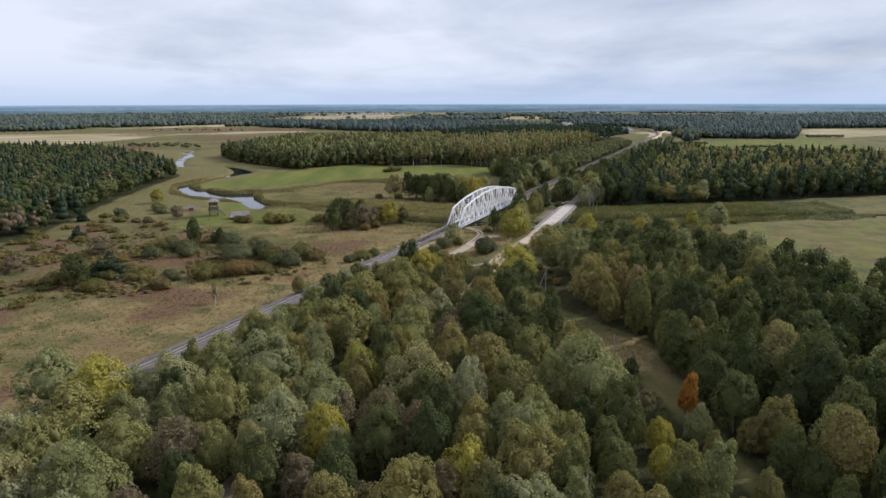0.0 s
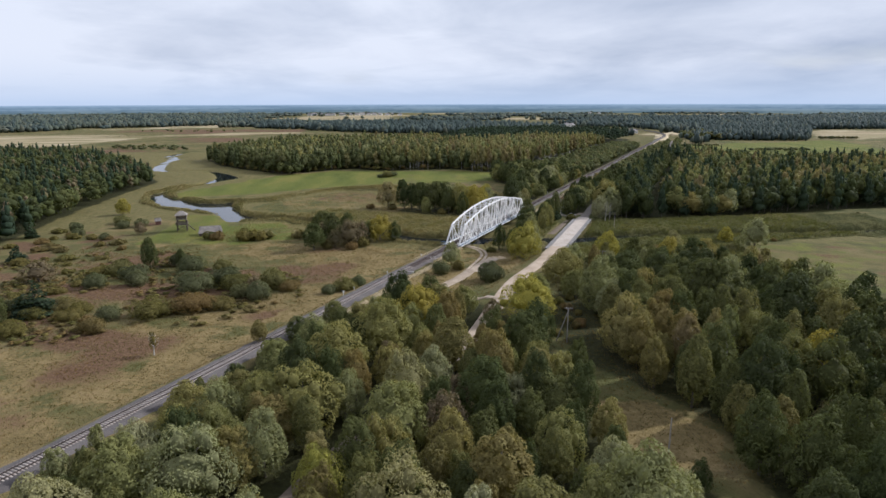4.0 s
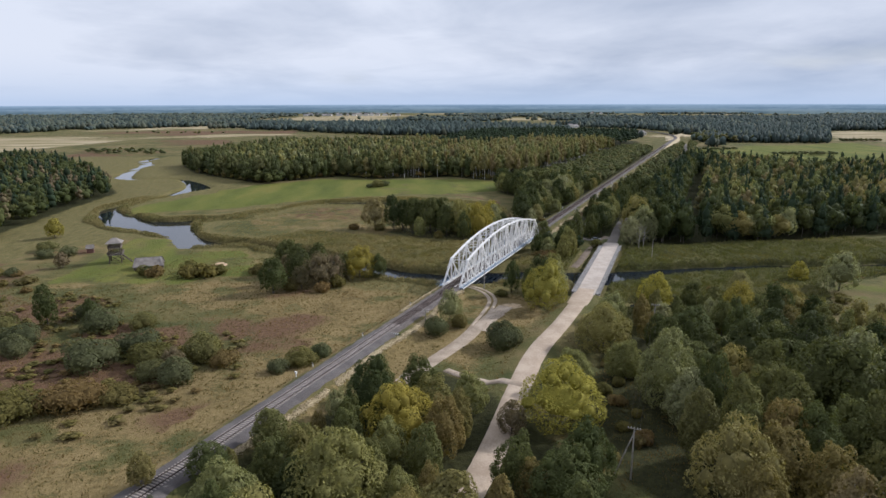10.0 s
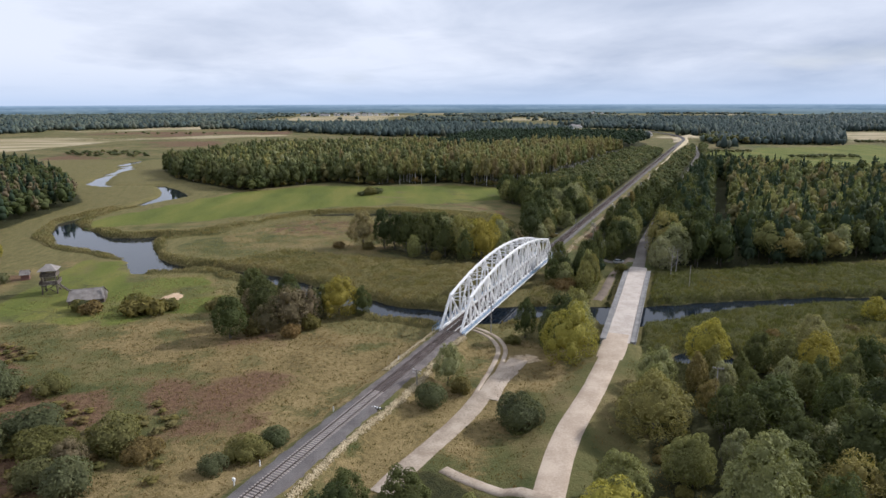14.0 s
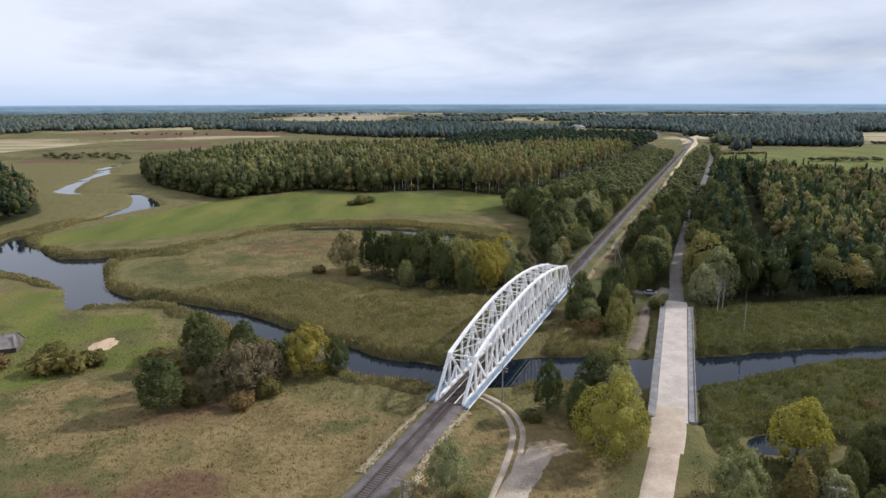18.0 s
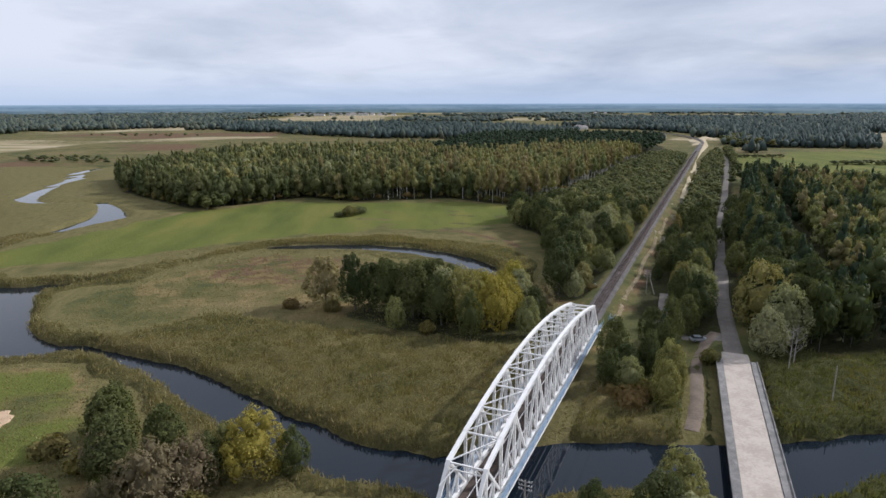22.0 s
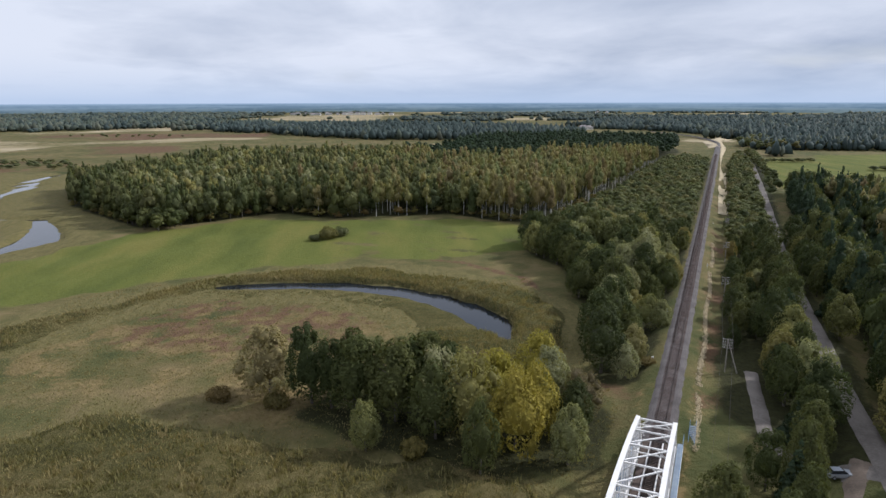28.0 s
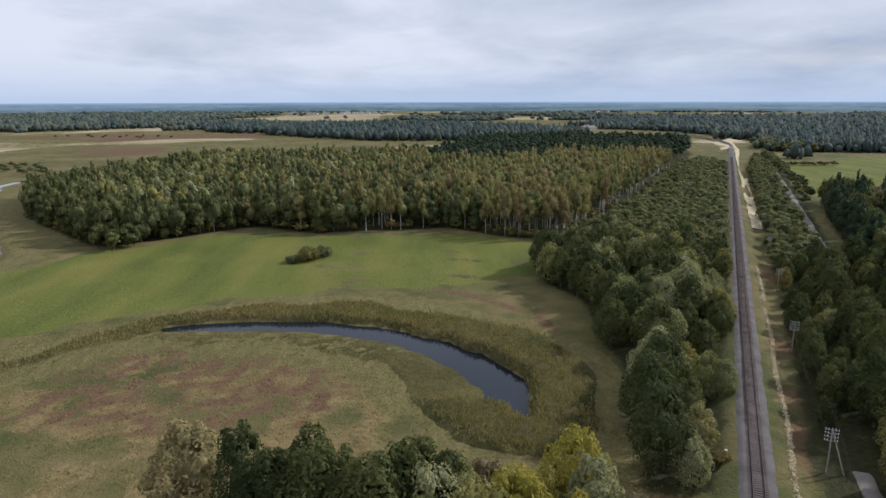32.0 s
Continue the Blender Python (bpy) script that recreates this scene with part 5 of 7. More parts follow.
        plant(kind, x, y, r.uniform(0.68, 1.08) * (0.72 if y > 215 else 0.7 if x < 62 and y < 102 else 1), r.uniform(0.9, 1.1), "grove east of the road")
    for i in range(16):                                  # low growth under the wires
        u = i / 15
        plant(choose(r, [("shrub", 4), ("willow", 0.6)]), 42 + 17 * u + r.uniform(-3, 3), 184 + 62 * u + r.uniform(-2, 2), r.uniform(0.5, 1.1) * 0.8, 1.1, "low growth under the wires")
    for x, y in scatter(SOUTH_WOOD, 8.5, 3):
        if y > 60:
            plant(choose(r, [("spruce", 3), ("alder", 3), ("brown", 1.5)]), x, y, r.uniform(0.65, 1.0), 1.0, "trees in the southern meadow")
    # shrub belt in the western meadow
    for x, y, s in ((-65, 231, 1.1), (-51, 231, 1.15), (-41, 233, 1.0), (-42, 221, 0.95), (-59, 211, 1.2), (-68, 207, 1.1), (-73, 254, 1.0), (-85, 238, 0.85), (-89, 246, 0.85), (-48, 223, 0.75), (-57, 238, 0.95), (-35, 230, 0.75),
                    (-51, 213, 0.8), (-63, 256, 0.7), (-80, 263, 0.8), (-96, 252, 0.9), (-97, 236, 0.8), (-18, 229, 0.66), (-13.5, 233, 0.6), (-22, 225, 0.5)):
        plant("herb" if y < 216 or 229 < y < 232 and x > -60 else "mound", x, y, s * 0.92, r.uniform(0.95, 1.15), "shrubs in the western meadow", 0.3)
    plant("brown", -45, 227, 0.62, 1.2, "shrubs in the western meadow", 0.5)
    for x, y in scatter([(-116, 194), (-112, 220), (-90, 218), (-76, 206), (-78, 194)], 9.5, 19):
        plant(choose(r, [("herb", 2), ("mound", 1)]), x, y, r.uniform(0.6, 0.95), r.uniform(0.95, 1.2), "shrubs in the western meadow", 0.3)
    for x, y in scatter([(-190, 170), (-180, 262), (-160, 330), (-105, 296), (-100, 200), (-110, 160)], 9.5, 10):
        if r.random() < 0.62 and water_edge(np.array([x]), np.array([y]))[0] > 3:
            plant(choose(r, [("shrub", 9), ("alder", 0.35), ("brown", 0.5), ("spruce", 0.2)]), x, y, r.uniform(0.5, 0.95), r.uniform(1.2, 1.8), "shrubs in the western meadow", 0.3)
    for x, y, s in ((-14, 531, 1.5), (-9, 536, 1.2), (-19, 528, 0.9)):
        plant("mound", x, y, s * 0.5, 1.0)
    # clump west of the bridge's far end
    for k, x, y, s, w in (("pale", -8.5, 385, 1.12, 1.18), ("alder", 0.5, 380, 1.0, 0.85), ("alder", 9, 376, 0.95, 1.1), ("alder", 17, 372, 1.0, 1.1), ("willow", 12, 362, 0.62, 0.9), ("alder", 22, 378, 0.95, 1.1), ("alder", 8, 383, 0.9, 1.0),
                          ("alder", 4.5, 378, 0.9, 0.9), ("alder", 13, 376, 0.9, 0.95), ("alder", 19.5, 375, 0.9, 0.95), ("alder", 27, 377, 0.8, 1.0), ("brown", 33, 379, 1.1, 1.1), ("willow", 47, 376, 0.8, 1.0), ("yellow", 37, 360, 1.08, 0.85), ("willow", 30, 365, 1.0, 0.85), ("alder", 30.5, 354, 0.75, 0.7), ("yellow", 42, 366, 0.95, 0.8), ("yellow", 36, 374, 0.9, 0.9), ("willow", 26, 372, 0.9, 0.9), ("brown", 52, 372, 0.9, 1), ("alder", 49, 366, 0.6, 1), ("alder", 24, 365, 0.85, 1.0), ("shrub", 20, 360, 1.1, 1), ("shrub", -6, 379, 1.0, 1), ("shrub", -18, 383, 0.9, 1.1), ("willow", 45, 356, 0.7, 0.9)):
        plant(k, x, y, s, w, "clump by the river loop")
    for x, y in clear_of_ways(scatter(CLUMP_D, 8.4, 12)):
        if min((x - a) ** 2 + (y - b) ** 2 for a, b, _ in TREES) > 36:
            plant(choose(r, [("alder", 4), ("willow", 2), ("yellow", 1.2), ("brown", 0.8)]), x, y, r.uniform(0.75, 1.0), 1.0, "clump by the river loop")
    for x, y in clear_of_ways(scatter(RAIL_WOOD, 6.4, 13), 5, 5.2):
        if y < 520:
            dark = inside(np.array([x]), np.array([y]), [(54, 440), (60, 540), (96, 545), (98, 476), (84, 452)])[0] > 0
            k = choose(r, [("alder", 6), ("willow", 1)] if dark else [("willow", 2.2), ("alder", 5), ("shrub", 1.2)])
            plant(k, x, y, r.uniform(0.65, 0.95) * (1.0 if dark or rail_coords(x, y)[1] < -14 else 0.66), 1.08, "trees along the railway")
    for x, y in clear_of_ways(scatter(ROAD_WOOD, 5.8, 14), 3.6, 10.4):
        if y < 500 and not crowded(x, y, 0.55) and seg_distance(np.array([x]), np.array([y]), [(80, 352), (82, 362), (94, 389)])[0][0] > 4.0 and (y > 400 or rail_coords(x, y)[1] > 17):
            plant(choose(r, [("willow", 0.8), ("grove", 1.5), ("alder", 7), ("spruce", 0.8)]), x, y, r.uniform(0.6, 0.95) * (0.95 if rail_coords(x, y)[1] > 20 else 0.6), 1.0, "trees between railway and road")
    # marsh shrubs east of the road
    for x, y in clear_of_ways(scatter([(62, 238), (70, 262), (110, 284), (170, 292), (140, 262), (112, 240)], 8.0, 15), 6):
        if r.random() < 0.55:
            plant(choose(r, [("shrub", 6), ("willow", 0.5), ("yellow", 0.4)]), x, y, r.uniform(0.4, 0.85), 1.1, "marsh shrubs east of the road")


build_groves()
for k, x, y, s, w in (("willow", 67.0, 321.8, 0.80, 0.72), ("willow", 59.6, 324.5, 0.50, 0.9), ("grove", 66.5, 332.5, 0.70, 0.9), ("alder", 75.5, 342.5, 0.85, 0.66), ("shrub", 81.6, 335.0, 1.0, 0.85), ("alder", 60.5, 337.0, 0.72, 1.0)):
    plant(k, x, y, s, w, "bushes between the two bridges")


# ---------------------------------------------------------------- woods too dense to count
def wood_template(kind, rng, detail, size):
    """A light tree for woods: lumps, sprays and a trunk; unit height and unit width."""
    if kind == "conifer":
        lumps = np.array([(0, 0, 0.25, 0.40, 0.40, 0.20), (0.04, 0, 0.48, 0.33, 0.33, 0.20), (0, 0.03, 0.70, 0.24, 0.24, 0.20), (0, 0, 0.90, 0.11, 0.11, 0.14)])
    elif kind == "pine":
        lumps = np.array([(0.08, 0, 0.62, 0.34, 0.36, 0.13), (-0.12, 0.1, 0.74, 0.32, 0.3, 0.13), (0.05, -0.08, 0.86, 0.30, 0.30, 0.12), (0, 0.02, 0.96, 0.18, 0.18, 0.08)])
    elif kind == "birch":
        lumps = np.array([(0.1, 0, 0.48, 0.30, 0.34, 0.16), (-0.12, 0.08, 0.62, 0.32, 0.30, 0.16), (0.06, -0.1, 0.75, 0.30, 0.28, 0.15), (0, 0.02, 0.90, 0.19, 0.19, 0.12)])
    else:
        lumps = np.array([(0.14, 0.05, 0.42, 0.36, 0.38, 0.24), (-0.16, 0.1, 0.55, 0.34, 0.34, 0.24), (0.02, -0.16, 0.66, 0.36, 0.34, 0.22), (0.04, 0.08, 0.82, 0.26, 0.26, 0.17)])
    lumps = lumps + rng.normal(size=lumps.shape) * 0.02
    v2, f2 = cores(rng, lumps, 0.86)
    v1, f1 = sprays(rng, lumps, detail, size, 0.5, 0.25, 0.5) if detail else (np.zeros((0, 3)), np.zeros((0, 3), int))
    return v1, f1, v2, f2


def wood(name, label, places, kind, leaf, h, w, detail, seed, trunks=None, size=0.08):
    """A stretch of wood as one mesh; its trees differ in size, turn and tone."""
    rng = np.random.RandomState(seed)
    temps = [wood_template(kind, rng, detail, size) for _ in range(8)]
    V, Q, T, tint, base = [], [], [], [], 0
    z0 = height(places[:, 0], places[:, 1])
    for (x, y), z in zip(places, z0):
        v1, f1, v2, f2 = temps[rng.randint(8)]
        hh, ww, a = h * rng.uniform(0.78, 1.15), w * rng.uniform(0.8, 1.2), rng.uniform(0, 6.28)
        v = np.concatenate([v1, v2])
        c, s = math.cos(a), math.sin(a)
        V.append(np.stack([(v[:, 0] * c - v[:, 1] * s) * ww + x, (v[:, 0] * s + v[:, 1] * c) * ww + y, v[:, 2] * hh + z], 1))
        if len(f1):
            Q.append(f1 + base)
        T.append(f2 + base + len(v1))
        tint.append(np.full(len(v), rng.uniform(0, 1)))
        base += len(v)
    faces = [np.concatenate(Q) if Q else np.zeros((0, 3), int), np.concatenate(T)]
    me = mesh_np(name, np.concatenate(V), faces, M_LEAF[leaf])
    me.attributes.new("tint", "FLOAT", "POINT").data.foreach_set("value", np.concatenate(tint).astype(np.float32))
    th = tagged(new(name, me), label, "forest", kind="stuff")
    if trunks is not None:
        k = len(places)
        ring = np.array([(0.16, 0), (0, 0.16), (-0.16, 0), (0, -0.16)])
        lo = np.concatenate([places[:, None, :] + ring, np.broadcast_to((z0 - 0.5)[:, None, None], (k, 4, 1))], 2)
        hi = np.concatenate([places[:, None, :] + ring * 0.5, np.broadcast_to((z0 + 0.8 * h)[:, None, None], (k, 4, 1))], 2)
        tv = np.concatenate([lo, hi], 1).reshape(-1, 3)
        tf = np.array([(i, (i + 1) % 4, (i + 1) % 4 + 4, i + 4) for i in range(4)])
        ob = tagged(new("wood_trunks", mesh_np("wood_trunks", tv, [(np.arange(k)[:, None, None] * 8 + tf).reshape(-1, 4)], trunks)), "slender trunks at the wood", "trunks", kind="stuff")
    return th


def near_edge(p, poly, lo, hi):
    d = inside(p[:, 0], p[:, 1], poly)
    return p[(d >= lo) & (d < hi)]


def build_woods():
    rng = np.random.RandomState(3)
    # the mixed plantation beyond the green field: birch to the east, conifers to the west
    F = clear_of_ways(scatter(F_WOOD, 5.9, 21), 5, 14)
    mixv = waves(F[:, 0], F[:, 1], 70, 41) + rng.normal(size=len(F)) * 0.45 + (F[:, 0] - 35) / 70.0
    back = F[:, 1] > 770 + 2.2 * np.maximum(0, 60 - F[:, 0]) + 40 * waves(F[:, 0], F[:, 1], 90, 44) + 0.35 * np.maximum(0, F[:, 0] - 60)
    east = mixv > 0.1
    front = inside(F[:, 0], F[:, 1], F_WOOD) < 26
    wood("birch_wood", "dense wood of slender birches turning yellow and rust", F[east & ~back & front], "birch", "birch", 20.0, 6.2, 150, 1, M_BIRCHBARK, 0.06)
    wood("birch_wood", "dense wood of birches turning yellow and rust", F[east & ~back & ~front], "birch", "birch", 19.5, 7.4, 60, 2)
    wood("mixed_wood", "dense wood of green leaf trees", F[~east & ~back & front][::2], "leaf", "mixed", 16.5, 8.4, 150, 3, M_BARK, 0.065)
    wood("mixed_wood", "dark conifers among the green leaf trees", F[~east & ~back & front][1::2], "conifer", "alder", 16.5, 7.4, 120, 19, M_BARK, 0.065)
    half = rng.uniform(size=len(F)) < 0.5
    wood("mixed_wood", "dense wood of green leaf trees", F[~east & ~back & ~front & half], "leaf", "willow", 17.0, 8.4, 60, 4)
    wood("mixed_wood", "dense wood of green and yellowing trees", F[~east & ~back & ~front & ~half], "birch", "mixed", 18.5, 7.8, 60, 5)
    wood("pine_wood", "dark pine wood behind the birches", F[back][::2], "pine", "spruce", 18.0, 10.2, 30, 6)
    wood("young_alders", "low clump of dark green young alders", scatter([(-118, 574), (-94, 548), (-83, 562), (-98, 582)], 5.5, 29), "leaf", "alder", 10.0, 7.5, 90, 28, M_BARK)
    edge = near_edge(scatter(F_WOOD, 4.0, 22), F_WOOD, 0, 5)
    edge = edge[(edge[:, 1] < 640) & (rng.uniform(size=len(edge)) < 0.6)]
    wood("wood_edge_bushes", "low bushes along the foot of the wood", edge, "leaf", "shrub", 4.2, 5.0, 30, 7)
    # the wood east of the road, with an open lane
    G = clear_of_ways(scatter(G_WOOD, 6.2, 23), 3.8)
    ld, _ = seg_distance(G[:, 0], G[:, 1], [(132, 352), (142, 388), (240, 584)])
    G = G[ld > 5.0]
    west = (inside(G[:, 0], G[:, 1], [(98, 330), (132, 352), (142, 388), (240, 584), (262, 660), (100, 380)]) > 0)
    wood("alder_wood", "dark green alder wood beside the road", G[west][::2], "leaf", "alder", 15.5, 8.6, 420, 8, M_BARK, 0.05)
    wood("spruce_wood", "dark spruces beside the road", G[west][1::2], "conifer", "spruce", 17.0, 8.4, 420, 18, M_BARK, 0.05)
    mixg = rng.normal(size=len(G)) * 0.5 + waves(G[:, 0], G[:, 1], 60, 45)
    fr = inside(G[:, 0], G[:, 1], G_WOOD) < 16
    wood("dark_wood", "dark green leaf wood east of the lane", G[~west & ((mixg > -0.2) | fr)][::2], "leaf", "alder", 16.0, 8.4, 150, 9, M_BARK, 0.07)
    wood("dark_wood", "dark spruces east of the lane", G[~west & ((mixg > -0.2) | fr)][1::2], "conifer", "spruce", 17.0, 8.0, 130, 29, M_BARK, 0.07)
    wood("rusty_birch_wood", "birch wood with rust-brown tops", G[~west & (mixg <= -0.2) & ~fr], "birch", "birch", 17.0, 7.4, 80, 10)
    front = np.array([(140 + 5.5 * i + rng.uniform(-1.5, 1.5), 347 + rng.uniform(-3, 3)) for i in range(6)])
    wood("grey_willows", "silvery willows at the wood's foot", front, "leaf", "willow", 13.5, 10.0, 900, 11, None, 0.035)
    # low growth between the mounds of the western meadow
    heath = scatter([(-165, 180), (-165, 262), (-100, 290), (-58, 266), (-34, 246), (-30, 222), (-48, 200), (-80, 190), (-110, 178)], 3.1, 41)
    heath = heath[waves(heath[:, 0], heath[:, 1], 34, 42) + 0.3 * rng.normal(size=len(heath)) > 0.0]
    wood("heath_shrubs", "low olive shrubs and tall herbs of the wet meadow", heath, "leaf", "shrub", 1.0, 2.6, 26, 43, None, 0.12)
    # the wood to the west
    H = scatter(H_WOOD, 7.6, 24)
    H = H[(inside(H[:, 0], H[:, 1], H_WOOD) < 120) & (water_edge(H[:, 0], H[:, 1]) > 4)]
    pick = rng.uniform(size=len(H)) + 0.3 * waves(H[:, 0], H[:, 1], 60, 46)
    wood("west_leaf_wood", "dark green leaf wood at the marsh edge", H[pick < 0.50], "leaf", "alder", 13.0, 9.2, 60, 12)
    wood("west_spruce_wood", "dark spruces in the western wood", H[(pick >= 0.50) & (pick < 0.85)], "conifer", "spruce", 15.0, 8.0, 26, 13)
    wood("west_brown_wood", "brownish birches in the western wood", H[pick >= 0.85], "birch", "brown", 13.0, 6.0, 26, 14)
    # growth along the line and the road further off
    R = clear_of_ways(scatter(RAIL_WOOD, 5.0, 25), 5, 6.0)
    R = R[R[:, 1] >= 520]
    wood("railside_bushes", "grey-green bushes along the railway", R, "leaf", "mixed", 8.0, 6.8, 80, 15)
    R = clear_of_ways(scatter(ROAD_WOOD, 5.4, 26), 4, 10.8)
    R = R[R[:, 1] >= 500]
    wood("roadside_bushes", "green trees between railway and road", R, "leaf", "mixed", 7.5, 6.4, 70, 16)
    R = clear_of_ways(scatter([(262, 655), (300, 735), (395, 955), (440, 1060), (420, 1060), (370, 930), (300, 790), (254, 668)], 6.5, 27), 5, 24.0)
    wood("roadside_bushes", "green trees along the far road", R, "leaf", "alder", 8.5, 7.0, 20, 17)
    W = scatter([(450, 1060), (520, 1150), (600, 1100), (560, 960), (425, 975)], 9.0, 33)
    wood("far_leaf_wood", "leaf trees by the railway bend", W, "leaf", "mixed", 11.0, 10.0, 10, 39)
    W = np.concatenate([scatter([(355, 836), (408, 834), (406, 842), (356, 845)], 5.0, 34), scatter([(405, 757), (475, 756), (474, 764), (408, 768)], 5.0, 35), scatter([(640, 985), (690, 968), (700, 990), (650, 1008)], 7.0, 36),
                        scatter([(-400, 905), (-300, 905), (-262, 815), (-350, 845)], 13.0, 37), scatter([(-560, 1360), (-440, 1300), (-300, 1300), (-420, 1380)], 26.0, 38)])
    wood("field_bushes", "low bushes in the distant fields", W, "leaf", "mixed", 4.2, 8.0, 12, 40)
    # the far country: a mosaic of woods and fields
    P = []
    y = 880.0
    while y < 3250:
        st = 6.8 + (y - 880) / 150.0
        x = np.arange(-0.80 * y - 150, 0.80 * y + 150, st)
        P.append(np.stack([x + rng.uniform(-0.45, 0.45, len(x)) * st, np.full(len(x), y) + rng.uniform(-0.5, 0.5, len(x)) * st, np.full(len(x), st)], 1))
        y += st
    P = np.concatenate(P)
    P = P[np.hypot(P[:, 0] - 15, P[:, 1] - 150) < 3220]
    x, y = P[:, 0], P[:, 1]
    cover = waves(x * 0.7, y * 2.2, 700, 51) + 0.45 * waves(x, y * 1.5, 190, 52)
    openland = np.zeros(len(P), bool)
    for p in TAN_FIELDS + BROWN_FIELDS + [FAR_PASTURE]:
        openland |= inside(x, y, p) > 0
    s, q = rail_coords(x, y)
    openland |= (np.abs(q) < 26) & (y < 1130)
    openland |= np.hypot(x - 450, y - 1120) < 70
    openland |= inside(x, y, [(-520, 1950), (-440, 2800), (-20, 2800), (20, 2000), (-60, 1790)]) > 0
    for p in (F_WOOD, H_WOOD, G_WOOD):
        openland |= inside(x, y, p) > -15
    pines = (inside(x, y, FAR_PINE_BLOCK) > 0) | (inside(x, y, FAR_PINE_WOOD) > 0)
    leafy = (inside(x, y, FAR_LEAF_WOOD) > 0) & (cover > -0.55)
    hedge = (rng.uniform(size=len(P)) < 0.004) & (y < 2900) & (y > 1900)
    wide_open = (y < 1700) & (x < 400) & (x > -1300)
    keep = (((cover > np.where(wide_open, 0.75, 0.34)) | pines | leafy) & ~openland) | (hedge & ~(inside(x, y, FAR_PASTURE) > 0))
    P = P[keep]
    n = len(P)
    z0 = height(P[:, 0], P[:, 1])
    tone = np.where(pines[keep], 0.0, waves(P[:, 0], P[:, 1], 160, 53) * 0.5 + rng.normal(size=n) * 0.35)
    grain = rng.uniform(size=n) < 0.88
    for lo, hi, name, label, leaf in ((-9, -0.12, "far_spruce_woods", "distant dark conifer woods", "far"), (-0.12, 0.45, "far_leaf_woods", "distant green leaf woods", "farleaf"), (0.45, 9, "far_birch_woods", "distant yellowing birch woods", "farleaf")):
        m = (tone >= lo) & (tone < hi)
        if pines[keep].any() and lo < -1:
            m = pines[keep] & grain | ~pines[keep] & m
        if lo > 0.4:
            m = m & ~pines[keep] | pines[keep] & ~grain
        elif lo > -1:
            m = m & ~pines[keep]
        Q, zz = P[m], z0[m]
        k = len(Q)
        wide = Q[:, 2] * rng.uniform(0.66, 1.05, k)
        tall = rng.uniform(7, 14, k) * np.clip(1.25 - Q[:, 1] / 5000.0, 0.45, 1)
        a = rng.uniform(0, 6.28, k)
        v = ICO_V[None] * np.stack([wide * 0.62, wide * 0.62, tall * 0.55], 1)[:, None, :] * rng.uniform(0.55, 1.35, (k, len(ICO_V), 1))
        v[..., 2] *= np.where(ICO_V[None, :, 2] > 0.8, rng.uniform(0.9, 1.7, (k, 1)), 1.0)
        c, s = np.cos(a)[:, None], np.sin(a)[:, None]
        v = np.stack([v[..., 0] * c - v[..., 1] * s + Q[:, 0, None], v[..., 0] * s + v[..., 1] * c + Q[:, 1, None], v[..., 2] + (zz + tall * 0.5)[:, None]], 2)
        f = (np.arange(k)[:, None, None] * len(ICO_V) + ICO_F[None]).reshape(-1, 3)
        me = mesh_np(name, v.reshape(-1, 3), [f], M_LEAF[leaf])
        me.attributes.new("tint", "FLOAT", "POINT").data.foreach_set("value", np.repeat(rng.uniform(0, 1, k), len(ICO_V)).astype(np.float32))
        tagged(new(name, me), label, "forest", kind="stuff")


build_woods()


# ---------------------------------------------------------------- grass and reeds
def blades(name, label, p, low, high, wide, n, material, seed, lift=None):
    """Tufts of n blades at the given places, joined."""
    rng = np.random.RandomState(seed)
    k = len(p)
    z = height(p[:, 0], p[:, 1]) + (0 if lift is None else lift)
    c = np.repeat(np.concatenate([p, z[:, None] - 0.1], 1), n, 0)
    c[:, :2] += rng.normal(size=(k * n, 2)) * wide * 1.5
    a = rng.uniform(0, 6.28, k * n)
    d = np.stack([np.cos(a), np.sin(a), np.zeros(k * n)], 1)
    h = rng.uniform(low, high, (k * n, 1))
    lean = rng.normal(size=(k * n, 2)) * 0.28
    tip = c + np.concatenate([lean * h, h], 1)
    v = np.stack([c - d * wide * 0.5, c + d * wide * 0.5, tip], 1).reshape(-1, 3)
    me = mesh_np(name, v, [np.arange(k * n * 3).reshape(-1, 3)], material)
    tint = np.repeat(np.clip(0.5 + 0.35 * waves(p[:, 0], p[:, 1], 30, seed) + rng.normal(size=k) * 0.12, 0, 0.99), n * 3)
    me.attributes.new("tint", "FLOAT", "POINT").data.foreach_set("value", tint.astype(np.float32))
    return tagged(new(name, me), label, "grass", kind="stuff")


EAST_MARSH = [(64, 238), (62, 335), (110, 341), (240, 350), (240, 298), (142, 285), (118, 240), (90, 262)]
SOUTH_REEDS = [(-66, 352), (-20, 322), (20, 306), (62, 312), (66, 326), (34, 352), (4, 362), (-40, 376)]


